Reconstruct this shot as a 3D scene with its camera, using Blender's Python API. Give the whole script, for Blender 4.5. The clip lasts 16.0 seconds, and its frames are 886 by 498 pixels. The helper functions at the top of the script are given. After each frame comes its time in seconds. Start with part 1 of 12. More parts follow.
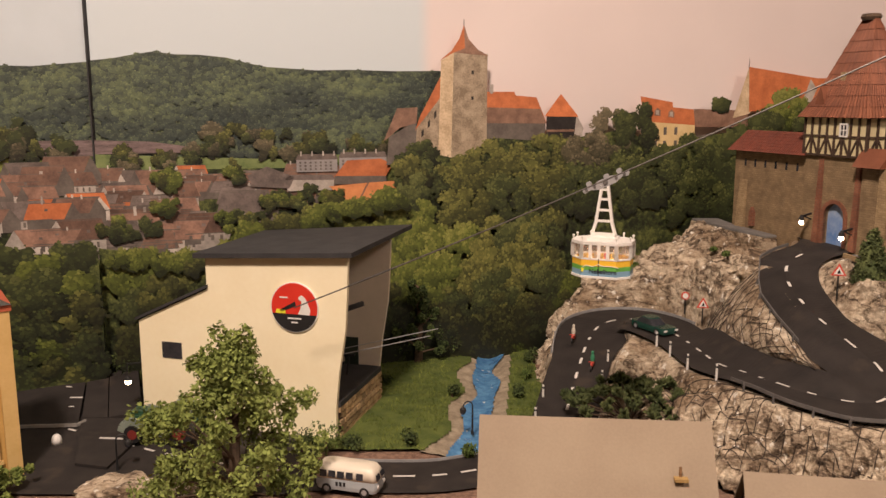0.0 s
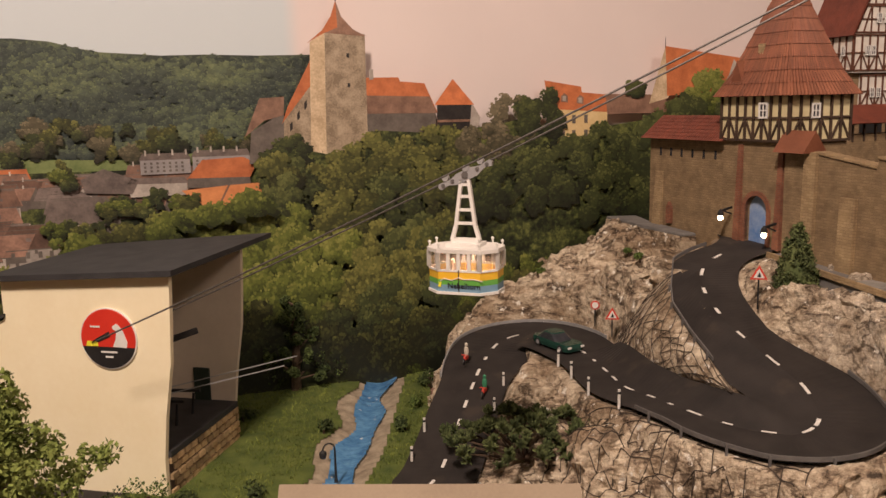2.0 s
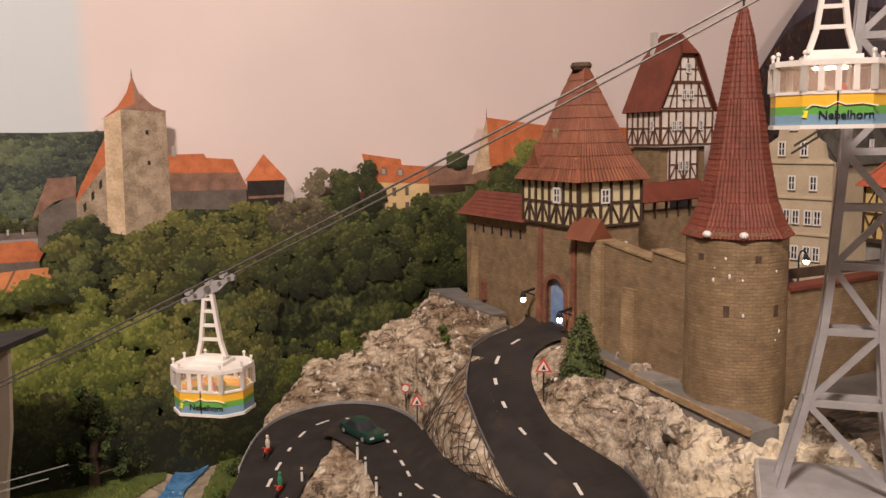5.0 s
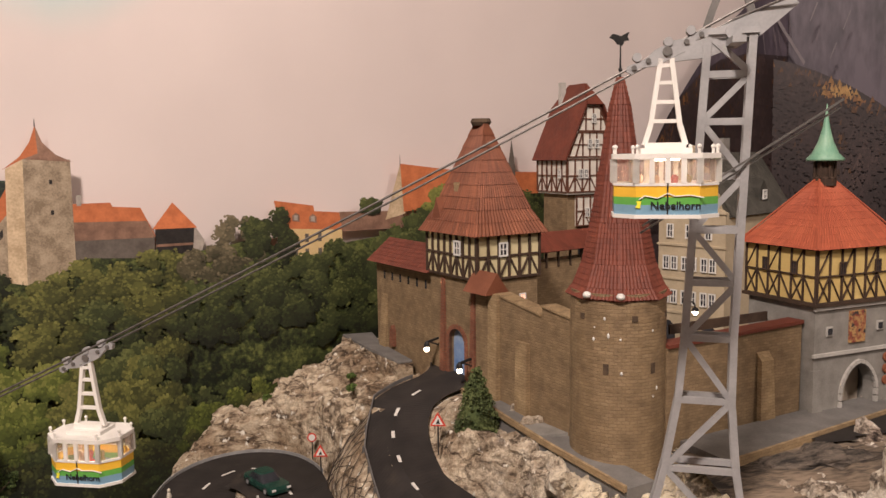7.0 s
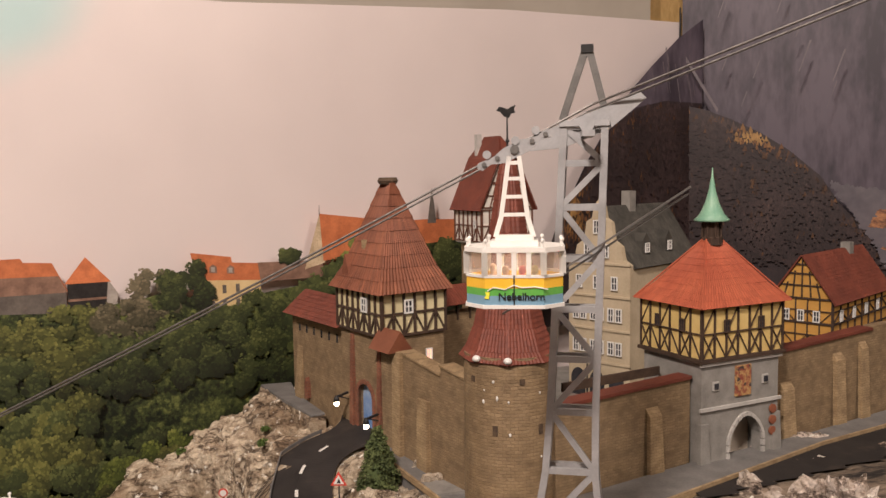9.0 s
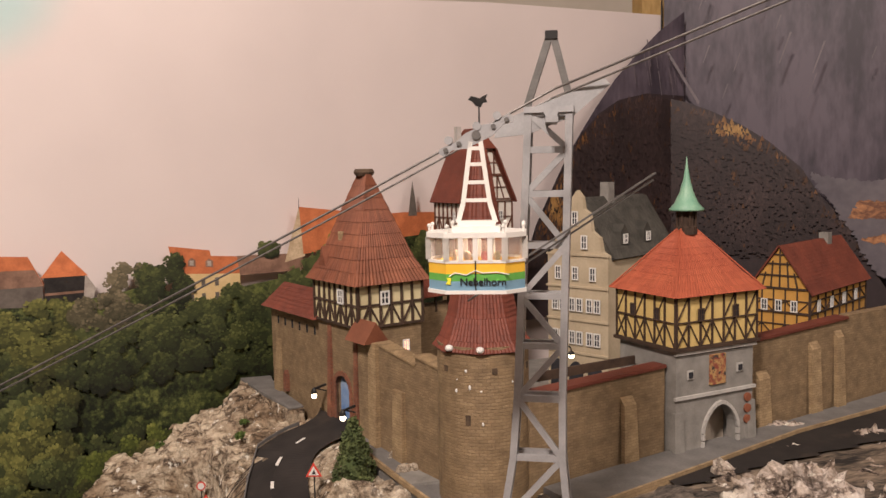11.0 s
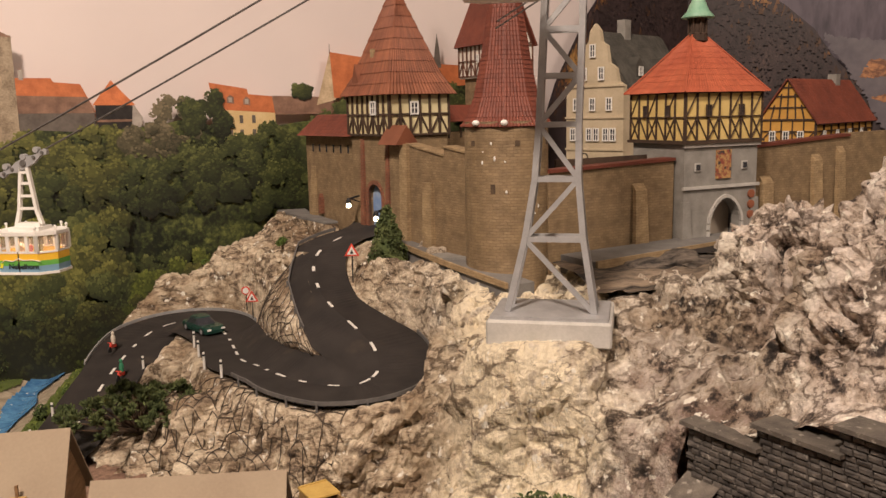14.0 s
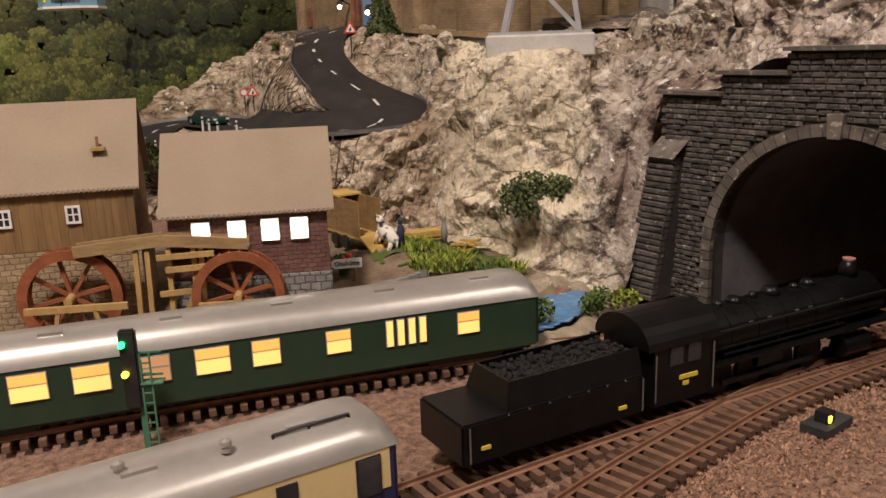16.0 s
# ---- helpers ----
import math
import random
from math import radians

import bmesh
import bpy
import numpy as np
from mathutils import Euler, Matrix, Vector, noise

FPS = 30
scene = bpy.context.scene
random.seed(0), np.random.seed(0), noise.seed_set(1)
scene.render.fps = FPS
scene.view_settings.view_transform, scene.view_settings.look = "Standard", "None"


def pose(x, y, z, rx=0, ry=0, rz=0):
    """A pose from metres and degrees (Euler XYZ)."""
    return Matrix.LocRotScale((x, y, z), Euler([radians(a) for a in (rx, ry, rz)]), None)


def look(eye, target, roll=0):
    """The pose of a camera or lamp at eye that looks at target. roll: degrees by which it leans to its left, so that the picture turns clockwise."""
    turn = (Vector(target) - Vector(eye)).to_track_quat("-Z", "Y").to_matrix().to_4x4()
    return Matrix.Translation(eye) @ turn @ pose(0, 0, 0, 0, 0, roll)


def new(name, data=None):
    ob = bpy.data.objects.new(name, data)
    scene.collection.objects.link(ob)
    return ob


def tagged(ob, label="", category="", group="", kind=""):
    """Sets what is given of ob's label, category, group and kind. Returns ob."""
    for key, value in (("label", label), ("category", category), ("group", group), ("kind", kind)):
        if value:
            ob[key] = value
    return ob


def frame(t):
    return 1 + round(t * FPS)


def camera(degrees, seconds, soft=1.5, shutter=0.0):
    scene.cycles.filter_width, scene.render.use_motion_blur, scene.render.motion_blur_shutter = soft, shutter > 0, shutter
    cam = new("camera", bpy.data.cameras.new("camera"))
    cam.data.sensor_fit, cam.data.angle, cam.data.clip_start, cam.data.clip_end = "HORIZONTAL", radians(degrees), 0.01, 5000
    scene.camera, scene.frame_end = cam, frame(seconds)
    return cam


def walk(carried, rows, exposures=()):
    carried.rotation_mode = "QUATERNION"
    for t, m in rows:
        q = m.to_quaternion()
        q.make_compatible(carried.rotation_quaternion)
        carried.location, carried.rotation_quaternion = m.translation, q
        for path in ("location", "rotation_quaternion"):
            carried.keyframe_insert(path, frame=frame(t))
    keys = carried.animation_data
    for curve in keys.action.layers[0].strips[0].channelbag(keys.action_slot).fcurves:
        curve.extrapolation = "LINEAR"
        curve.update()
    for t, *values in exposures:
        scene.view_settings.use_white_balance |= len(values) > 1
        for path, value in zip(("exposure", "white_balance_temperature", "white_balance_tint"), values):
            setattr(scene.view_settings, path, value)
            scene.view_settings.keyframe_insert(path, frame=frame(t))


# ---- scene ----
cam = camera(55.9, 16.0)
METRES, EYE, TILT, LEAN, TURN = 0.68, 0.32, -10.0, 0.0, 0.0
ROWS = [
    (0.0, 0.0, 0.0, 0.0, 0.0, 0.0, -0.0),
    (0.5, 0.0436, 0.0709, 0.0082, -0.46, -0.13, 0.42),
    (1.0, 0.0695, 0.1233, -0.0038, -0.63, -0.19, 0.88),
    (1.5, 0.0898, 0.1565, -0.001, -1.16, -0.01, 1.23),
    (2.0, 0.1186, 0.1733, 0.0059, -2.71, 0.19, 1.67),
    (2.5, 0.1517, 0.1899, 0.0195, -4.17, 0.49, 2.07),
    (3.0, 0.1744, 0.1999, 0.0244, -5.6, 0.61, 2.08),
    (3.5, 0.1966, 0.2033, 0.0346, -6.78, 0.8, 2.1),
    (4.0, 0.2182, 0.1997, 0.049, -7.65, 1.16, 2.32),
    (6.5, 0.2989, 0.1615, 0.0972, -11.63, 2.95, 2.99),
    (7.0, 0.3115, 0.1559, 0.1066, -12.56, 3.21, 3.03),
    (7.5, 0.3228, 0.1486, 0.118, -13.16, 3.42, 3.2),
    (8.0, 0.3372, 0.1346, 0.1304, -14.01, 3.65, 3.37),
    (8.5, 0.357, 0.119, 0.1461, -14.88, 4.23, 3.52),
    (9.0, 0.3686, 0.1149, 0.144, -15.51, 4.61, 3.61),
    (11.5, 0.3876, 0.1107, 0.1291, -16.21, 4.17, 3.89),
    (12.0, 0.3805, 0.1108, 0.1098, -16.48, 3.92, 3.71),
    (12.5, 0.3744, 0.1044, 0.0951, -16.64, 3.64, 3.54),
    (13.0, 0.3724, 0.0971, 0.0731, -16.41, 3.09, 3.48),
    (13.5, 0.3621, 0.0779, 0.0188, -15.34, 1.99, 3.57),
    (14.0, 0.3446, 0.0454, -0.0385, -14.87, 0.33, 3.88),
    (14.5, 0.3108, 0.0191, -0.1048, -15.09, -1.27, 4.44),
    (15.0, 0.2784, -0.0052, -0.1795, -15.96, -2.64, 5.21),
    (15.5, 0.2621, -0.0223, -0.2195, -16.79, -3.51, 5.48),
    (16.0, 0.2463, -0.0463, -0.2456, -18.19, -4.28, 5.12),
]
walk(cam, [(t, pose(0, 0, EYE, TILT, LEAN, TURN) @ pose(METRES * x, METRES * y, METRES * z, 90 + pitch, roll, yaw)) for t, x, y, z, yaw, pitch, roll in ROWS],
     exposures=((0.0, 0.10, 6550, 15), (1.5, 0.04, 6550, 15), (2.5, -0.10, 6550, 16), (3.2, -0.11, 6500, 16), (4.0, -0.02, 6350, 16), (7.0, 0.06, 6000, 11), (9.0, 0.10, 5950, 10), (12.5, 0.12, 6000, 11), (14.5, 0.15, 6500, 10), (15.5, 0.02, 6000, 10), (16.0, -0.06, 5950, 10)))
# ---- light: a warm ceiling lamp and an added fill in a closed hobby room ----
world = bpy.data.worlds.new("room_air")
scene.world = world
world.use_nodes = True
world.node_tree.nodes["Background"].inputs[0].default_value = (1.0, 0.82, 0.70, 1)
world.node_tree.nodes["Background"].inputs[1].default_value = 0.10
scene.view_settings.exposure = 0.0


def area_lamp(name, eye, target, size, watts, colour):
    lamp = bpy.data.lights.new(name, "AREA")
    lamp.shape, lamp.size, lamp.energy, lamp.color = "DISK", size, watts, colour
    ob = new(name, lamp)
    ob.matrix_world = look(eye, target)
    return ob


area_lamp("overhead_light", (-0.25, -0.35, 1.42), (0.3, 0.8, 0.15), 0.20, 30.0, (1.0, 0.805, 0.655))
# added fill from the right, with no lamp fixture of its own
area_lamp("overhead_light", (1.1, -0.7, 1.35), (0.35, 0.5, 0.1), 0.4, 9.0, (1.0, 0.805, 0.655))

# ---- mesh tools ----
def bm_new():
    return bmesh.new()


def part(name, bm, material, parent=None, label="", smooth=False):
    me = bpy.data.meshes.new(name)
    bmesh.ops.recalc_face_normals(bm, faces=bm.faces[:])
    bm.to_mesh(me)
    bm.free()
    if smooth:
        me.polygons.foreach_set("use_smooth", [True] * len(me.polygons))
    me.materials.append(material)
    ob = new(name, me)
    if parent is not None:
        ob.parent = parent
    if label:
        ob["label"] = label
    return ob


def thing(name, m, label, category, group="", kind=""):
    ob = new(name)
    ob.empty_display_size = 0.01
    ob.matrix_world = m
    return tagged(ob, label, category, group, kind)


def at(x, y, z, turn=0.0):
    return pose(x, y, z, 0, 0, turn)


def face(bm, pts):
    return bm.faces.new([bm.verts.new(p) for p in pts])


def box(bm, x0, y0, z0, x1, y1, z1):
    v = [bm.verts.new((x, y, z)) for z in (z0, z1) for y in (y0, y1) for x in (x0, x1)]
    for q in ((0, 1, 3, 2), (4, 6, 7, 5), (0, 4, 5, 1), (2, 3, 7, 6), (0, 2, 6, 4), (1, 5, 7, 3)):
        bm.faces.new([v[i] for i in q])
    return v


def prism(bm, pts, lift):
    """A polygon of 3D points, made thick by the vector lift."""
    lift = Vector(lift)
    a = [bm.verts.new(p) for p in pts]
    b = [bm.verts.new(Vector(p) + lift) for p in pts]
    n = len(pts)
    bm.faces.new(a)
    bm.faces.new(b[::-1])
    for i in range(n):
        bm.faces.new((a[i], a[(i + 1) % n], b[(i + 1) % n], b[i]))


def beam(bm, p0, p1, w, h=None, up=(0, 0, 1)):
    """A straight bar of rectangular section."""
    p0, p1 = Vector(p0), Vector(p1)
    h = w if h is None else h
    d = (p1 - p0).normalized()
    s = d.cross(Vector(up))
    if s.length < 1e-5:
        s = d.cross(Vector((1, 0, 0)))
    s.normalize()
    u = s.cross(d)
    ring = [s * w / 2 * a + u * h / 2 * b for a, b in ((-1, -1), (1, -1), (1, 1), (-1, 1))]
    a = [bm.verts.new(p0 + r) for r in ring]
    b = [bm.verts.new(p1 + r) for r in ring]
    bm.faces.new(a[::-1])
    bm.faces.new(b)
    for i in range(4):
        bm.faces.new((a[i], a[(i + 1) % 4], b[(i + 1) % 4], b[i]))


def tube(bm, p0, p1, r0, r1=None, n=8, caps=True):
    p0, p1 = Vector(p0), Vector(p1)
    r1 = r0 if r1 is None else r1
    d = (p1 - p0).normalized()
    s = d.orthogonal().normalized()
    u = d.cross(s)
    rings = []
    for p, r in ((p0, r0), (p1, r1)):
        rings.append([bm.verts.new(p + (s * math.cos(2 * math.pi * i / n) + u * math.sin(2 * math.pi * i / n)) * r) for i in range(n)])
    for i in range(n):
        bm.faces.new((rings[0][i], rings[0][(i + 1) % n], rings[1][(i + 1) % n], rings[1][i]))
    if caps:
        bm.faces.new(rings[0][::-1])
        bm.faces.new(rings[1])


def lathe(bm, profile, n=24, centre=(0, 0, 0), turn=0.0):
    """Profile of (radius, z) turned about the upright axis."""
    c = Vector(centre)
    rings = []
    for r, z in profile:
        rings.append([bm.verts.new(c + Vector((r * math.cos(turn + 2 * math.pi * i / n), r * math.sin(turn + 2 * math.pi * i / n), z))) for i in range(n)])
    for a, b in zip(rings, rings[1:]):
        for i in range(n):
            bm.faces.new((a[i], a[(i + 1) % n], b[(i + 1) % n], b[i]))
    bm.faces.new(rings[0][::-1])
    bm.faces.new(rings[-1])


def ball(bm, c, r, sub=2, squash=(1, 1, 1)):
    m = Matrix.Translation(c) @ Matrix.Diagonal((r * squash[0], r * squash[1], r * squash[2], 1))
    bmesh.ops.create_icosphere(bm, subdivisions=sub, radius=1, matrix=m)


def shingles(bm, a, b, c, d, nx, ny, h):
    """Rows of overlapping tiles on the roof face with the eave a-b and the ridge d-c; h is how far the tiles stand out."""
    a, b, c, d = Vector(a), Vector(b), Vector(c), Vector(d)
    nrm = (b - a).cross(d - a).normalized()
    for j in range(ny):
        v0, v1 = j / ny, (j + 1.12) / ny
        v1 = min(v1, 1.0)
        for i in range(nx):
            u0, u1, um = i / nx, (i + 1) / nx, (i + 0.5) / nx

            def at_uv(u, v):
                return a.lerp(b, u).lerp(d.lerp(c, u), v)
            p = [at_uv(u0, v0) + nrm * h * 0.55, at_uv(um, v0) + nrm * h * 1.3, at_uv(u1, v0) + nrm * h * 0.55,
                 at_uv(u1, v1), at_uv(um, v1) + nrm * h * 0.6, at_uv(u0, v1)]
            q = [bm.verts.new(x) for x in p]
            bm.faces.new((q[0], q[1], q[4], q[5]))
            bm.faces.new((q[1], q[2], q[3], q[4]))


def arch_pts(w, h, n=10, pointed=0.0):
    """Half-width w, height h to the springing; the outline of an arched opening from foot to foot (x, z)."""
    pts = [(-w, 0.0), (-w, h)]
    for i in range(1, n):
        a = math.pi * (1 - i / n)
        k = 1 + pointed * math.sin(a) ** 3
        pts.append((w * math.cos(a), h + w * math.sin(a) * k))
    return pts + [(w, h), (w, 0.0)]


def wall_with_hole(bm, x0, x1, z1, hole, y0, y1):
    """A wall from (x0, z=0) to (x1, z1) in the xz plane, between y0 and y1, with an opening that starts at the ground."""
    outline = [(x0, 0.0)] + hole + [(x1, 0.0), (x1, z1), (x0, z1)]
    prism(bm, [(x, y0, z) for x, z in outline], (0, y1 - y0, 0))


def smooth_noise(p, scale, octaves=3):
    return noise.fractal(Vector(p) * scale, 1.0, 2.0, octaves)


# ---- materials ----
def nodes_of(name):
    m = bpy.data.materials.new(name)
    m.use_nodes = True
    return m, m.node_tree.nodes, m.node_tree.links, m.node_tree.nodes["Principled BSDF"]


def rgba(c):
    return (c[0], c[1], c[2], 1.0)


def grainy(name, a, b, scale=120.0, rough=0.75, bump=0.25, metal=0.0, fine=9.0, random_tint=0.0, lit=0.0, depth=0.0006, stretch=(1, 1, 1), island=0.0, spots=None, contrast=1.0):
    """Two colours mixed by a broad and a fine noise, with relief."""
    m, n, l, bsdf = nodes_of(name)
    tc, mp = n.new("ShaderNodeTexCoord"), n.new("ShaderNodeMapping")
    mp.inputs["Scale"].default_value = stretch
    l.new(tc.outputs["Object"], mp.inputs[0])
    n1, n2 = n.new("ShaderNodeTexNoise"), n.new("ShaderNodeTexNoise")
    n1.inputs["Scale"].default_value, n1.inputs["Detail"].default_value = scale, 4
    n2.inputs["Scale"].default_value, n2.inputs["Detail"].default_value = scale * fine, 3
    for q in (n1, n2):
        l.new(mp.outputs[0], q.inputs["Vector"])
    mix = n.new("ShaderNodeMath")
    mix.operation = "MULTIPLY_ADD"
    l.new(n2.outputs[0], mix.inputs[0])
    mix.inputs[1].default_value = 0.45
    l.new(n1.outputs[0], mix.inputs[2])
    ramp = n.new("ShaderNodeValToRGB")
    w = 0.24 / contrast
    ramp.color_ramp.elements[0].position, ramp.color_ramp.elements[1].position = 0.725 - w, 0.725 + w
    ramp.color_ramp.elements[0].color, ramp.color_ramp.elements[1].color = rgba(a), rgba(b)
    l.new(mix.outputs[0], ramp.inputs[0])
    colour = ramp.outputs[0]
    if spots:
        n3, r3, mx = n.new("ShaderNodeTexNoise"), n.new("ShaderNodeValToRGB"), n.new("ShaderNodeMix")
        n3.inputs["Scale"].default_value, n3.inputs["Detail"].default_value = spots[1], 5
        l.new(mp.outputs[0], n3.inputs["Vector"])
        r3.color_ramp.elements[0].position, r3.color_ramp.elements[1].position = spots[2], spots[2] + 0.08
        l.new(n3.outputs[0], r3.inputs[0])
        mx.data_type = "RGBA"
        l.new(r3.outputs[0], mx.inputs[0])
        l.new(colour, mx.inputs[6])
        mx.inputs[7].default_value = rgba(spots[0])
        colour = mx.outputs[2]
    if random_tint or island:
        hs = n.new("ShaderNodeHueSaturation")
        src = n.new("ShaderNodeObjectInfo").outputs["Random"] if random_tint else n.new("ShaderNodeNewGeometry").outputs["Random Per Island"]
        amount = random_tint or island
        mr = n.new("ShaderNodeMapRange")
        mr.inputs[3].default_value, mr.inputs[4].default_value = 1 - amount, 1 + amount
        l.new(src, mr.inputs[0])
        l.new(mr.outputs[0], hs.inputs["Value"])
        l.new(colour, hs.inputs["Color"])
        colour = hs.outputs[0]
    l.new(colour, bsdf.inputs["Base Color"])
    bsdf.inputs["Roughness"].default_value, bsdf.inputs["Metallic"].default_value = rough, metal
    if bump:
        bp = n.new("ShaderNodeBump")
        bp.inputs["Strength"].default_value, bp.inputs["Distance"].default_value = bump, depth
        l.new(mix.outputs[0], bp.inputs["Height"])
        l.new(bp.outputs[0], bsdf.inputs["Normal"])
    if lit:
        l.new(colour, bsdf.inputs["Emission Color"])
        bsdf.inputs["Emission Strength"].default_value = lit
    return m


def masonry(name, a, b, joint, length, height, rough=0.85, bump=0.8, round_radius=0.0, gap=0.12, scale=90.0):
    """Courses of stone on upright walls; round_radius wraps them about an upright axis."""
    m, n, l, bsdf = nodes_of(name)
    tc, sep, comb = n.new("ShaderNodeTexCoord"), n.new("ShaderNodeSeparateXYZ"), n.new("ShaderNodeCombineXYZ")
    l.new(tc.outputs["Object"], sep.inputs[0])
    along = n.new("ShaderNodeMath")
    if round_radius:
        along.operation = "ARCTAN2"
        l.new(sep.outputs[1], along.inputs[0])
        l.new(sep.outputs[0], along.inputs[1])
        k = n.new("ShaderNodeMath")
        k.operation = "MULTIPLY"
        k.inputs[1].default_value = round_radius
        l.new(along.outputs[0], k.inputs[0])
        l.new(k.outputs[0], comb.inputs[0])
    else:
        along.operation = "ADD"
        l.new(sep.outputs[0], along.inputs[0])
        l.new(sep.outputs[1], along.inputs[1])
        l.new(along.outputs[0], comb.inputs[0])
    warp, wadd = n.new("ShaderNodeTexNoise"), n.new("ShaderNodeMath")
    warp.inputs["Scale"].default_value = 150.0
    l.new(tc.outputs["Object"], warp.inputs["Vector"])
    wadd.operation = "MULTIPLY_ADD"
    l.new(warp.outputs[0], wadd.inputs[0])
    wadd.inputs[1].default_value = height * 0.7
    l.new(sep.outputs[2], wadd.inputs[2])
    l.new(wadd.outputs[0], comb.inputs[1])
    br = n.new("ShaderNodeTexBrick")
    br.inputs["Scale"].default_value = 1.0
    br.inputs["Brick Width"].default_value, br.inputs["Row Height"].default_value = length, height
    br.inputs["Mortar Size"].default_value, br.inputs["Mortar Smooth"].default_value = height * gap, 0.6
    br.inputs["Bias"].default_value = 0.0
    br.inputs["Color1"].default_value, br.inputs["Color2"].default_value, br.inputs["Mortar"].default_value = rgba(a), rgba(b), rgba(joint)
    l.new(comb.outputs[0], br.inputs["Vector"])
    n1, mx = n.new("ShaderNodeTexNoise"), n.new("ShaderNodeMix")
    n1.inputs["Scale"].default_value, n1.inputs["Detail"].default_value = scale, 5
    l.new(tc.outputs["Object"], n1.inputs["Vector"])
    mx.data_type, mx.blend_type = "RGBA", "MULTIPLY"
    mx.inputs[0].default_value = 0.75
    r = n.new("ShaderNodeValToRGB")
    r.color_ramp.elements[0].position, r.color_ramp.elements[1].position = 0.3, 0.75
    r.color_ramp.elements[0].color, r.color_ramp.elements[1].color = (0.55, 0.5, 0.47, 1), (1.15, 1.12, 1.05, 1)
    l.new(n1.outputs[0], r.inputs[0])
    l.new(br.outputs["Color"], mx.inputs[6])
    l.new(r.outputs[0], mx.inputs[7])
    l.new(mx.outputs[2], bsdf.inputs["Base Color"])
    bsdf.inputs["Roughness"].default_value = rough
    inv, bp, nf = n.new("ShaderNodeMath"), n.new("ShaderNodeBump"), n.new("ShaderNodeTexNoise")
    nf.inputs["Scale"].default_value = 900.0
    l.new(tc.outputs["Object"], nf.inputs["Vector"])
    inv.operation = "MULTIPLY_ADD"
    l.new(br.outputs["Fac"], inv.inputs[0])
    inv.inputs[1].default_value = -1.0
    l.new(nf.outputs[0], inv.inputs[2])
    bp.inputs["Strength"].default_value, bp.inputs["Distance"].default_value = bump, 0.0008
    l.new(inv.outputs[0], bp.inputs["Height"])
    l.new(bp.outputs[0], bsdf.inputs["Normal"])
    return m


def glow(name, colour, strength):
    m, n, l, bsdf = nodes_of(name)
    bsdf.inputs["Base Color"].default_value = rgba(colour)
    bsdf.inputs["Emission Color"].default_value = rgba(colour)
    bsdf.inputs["Emission Strength"].default_value = strength
    return m


def glass(name, tint=(0.95, 0.97, 1.0)):
    m, n, l, bsdf = nodes_of(name)
    bsdf.inputs["Base Color"].default_value = rgba(tint)
    bsdf.inputs["Roughness"].default_value = 0.05
    bsdf.inputs["Transmission Weight"].default_value = 1.0
    bsdf.inputs["IOR"].default_value = 1.1
    return m


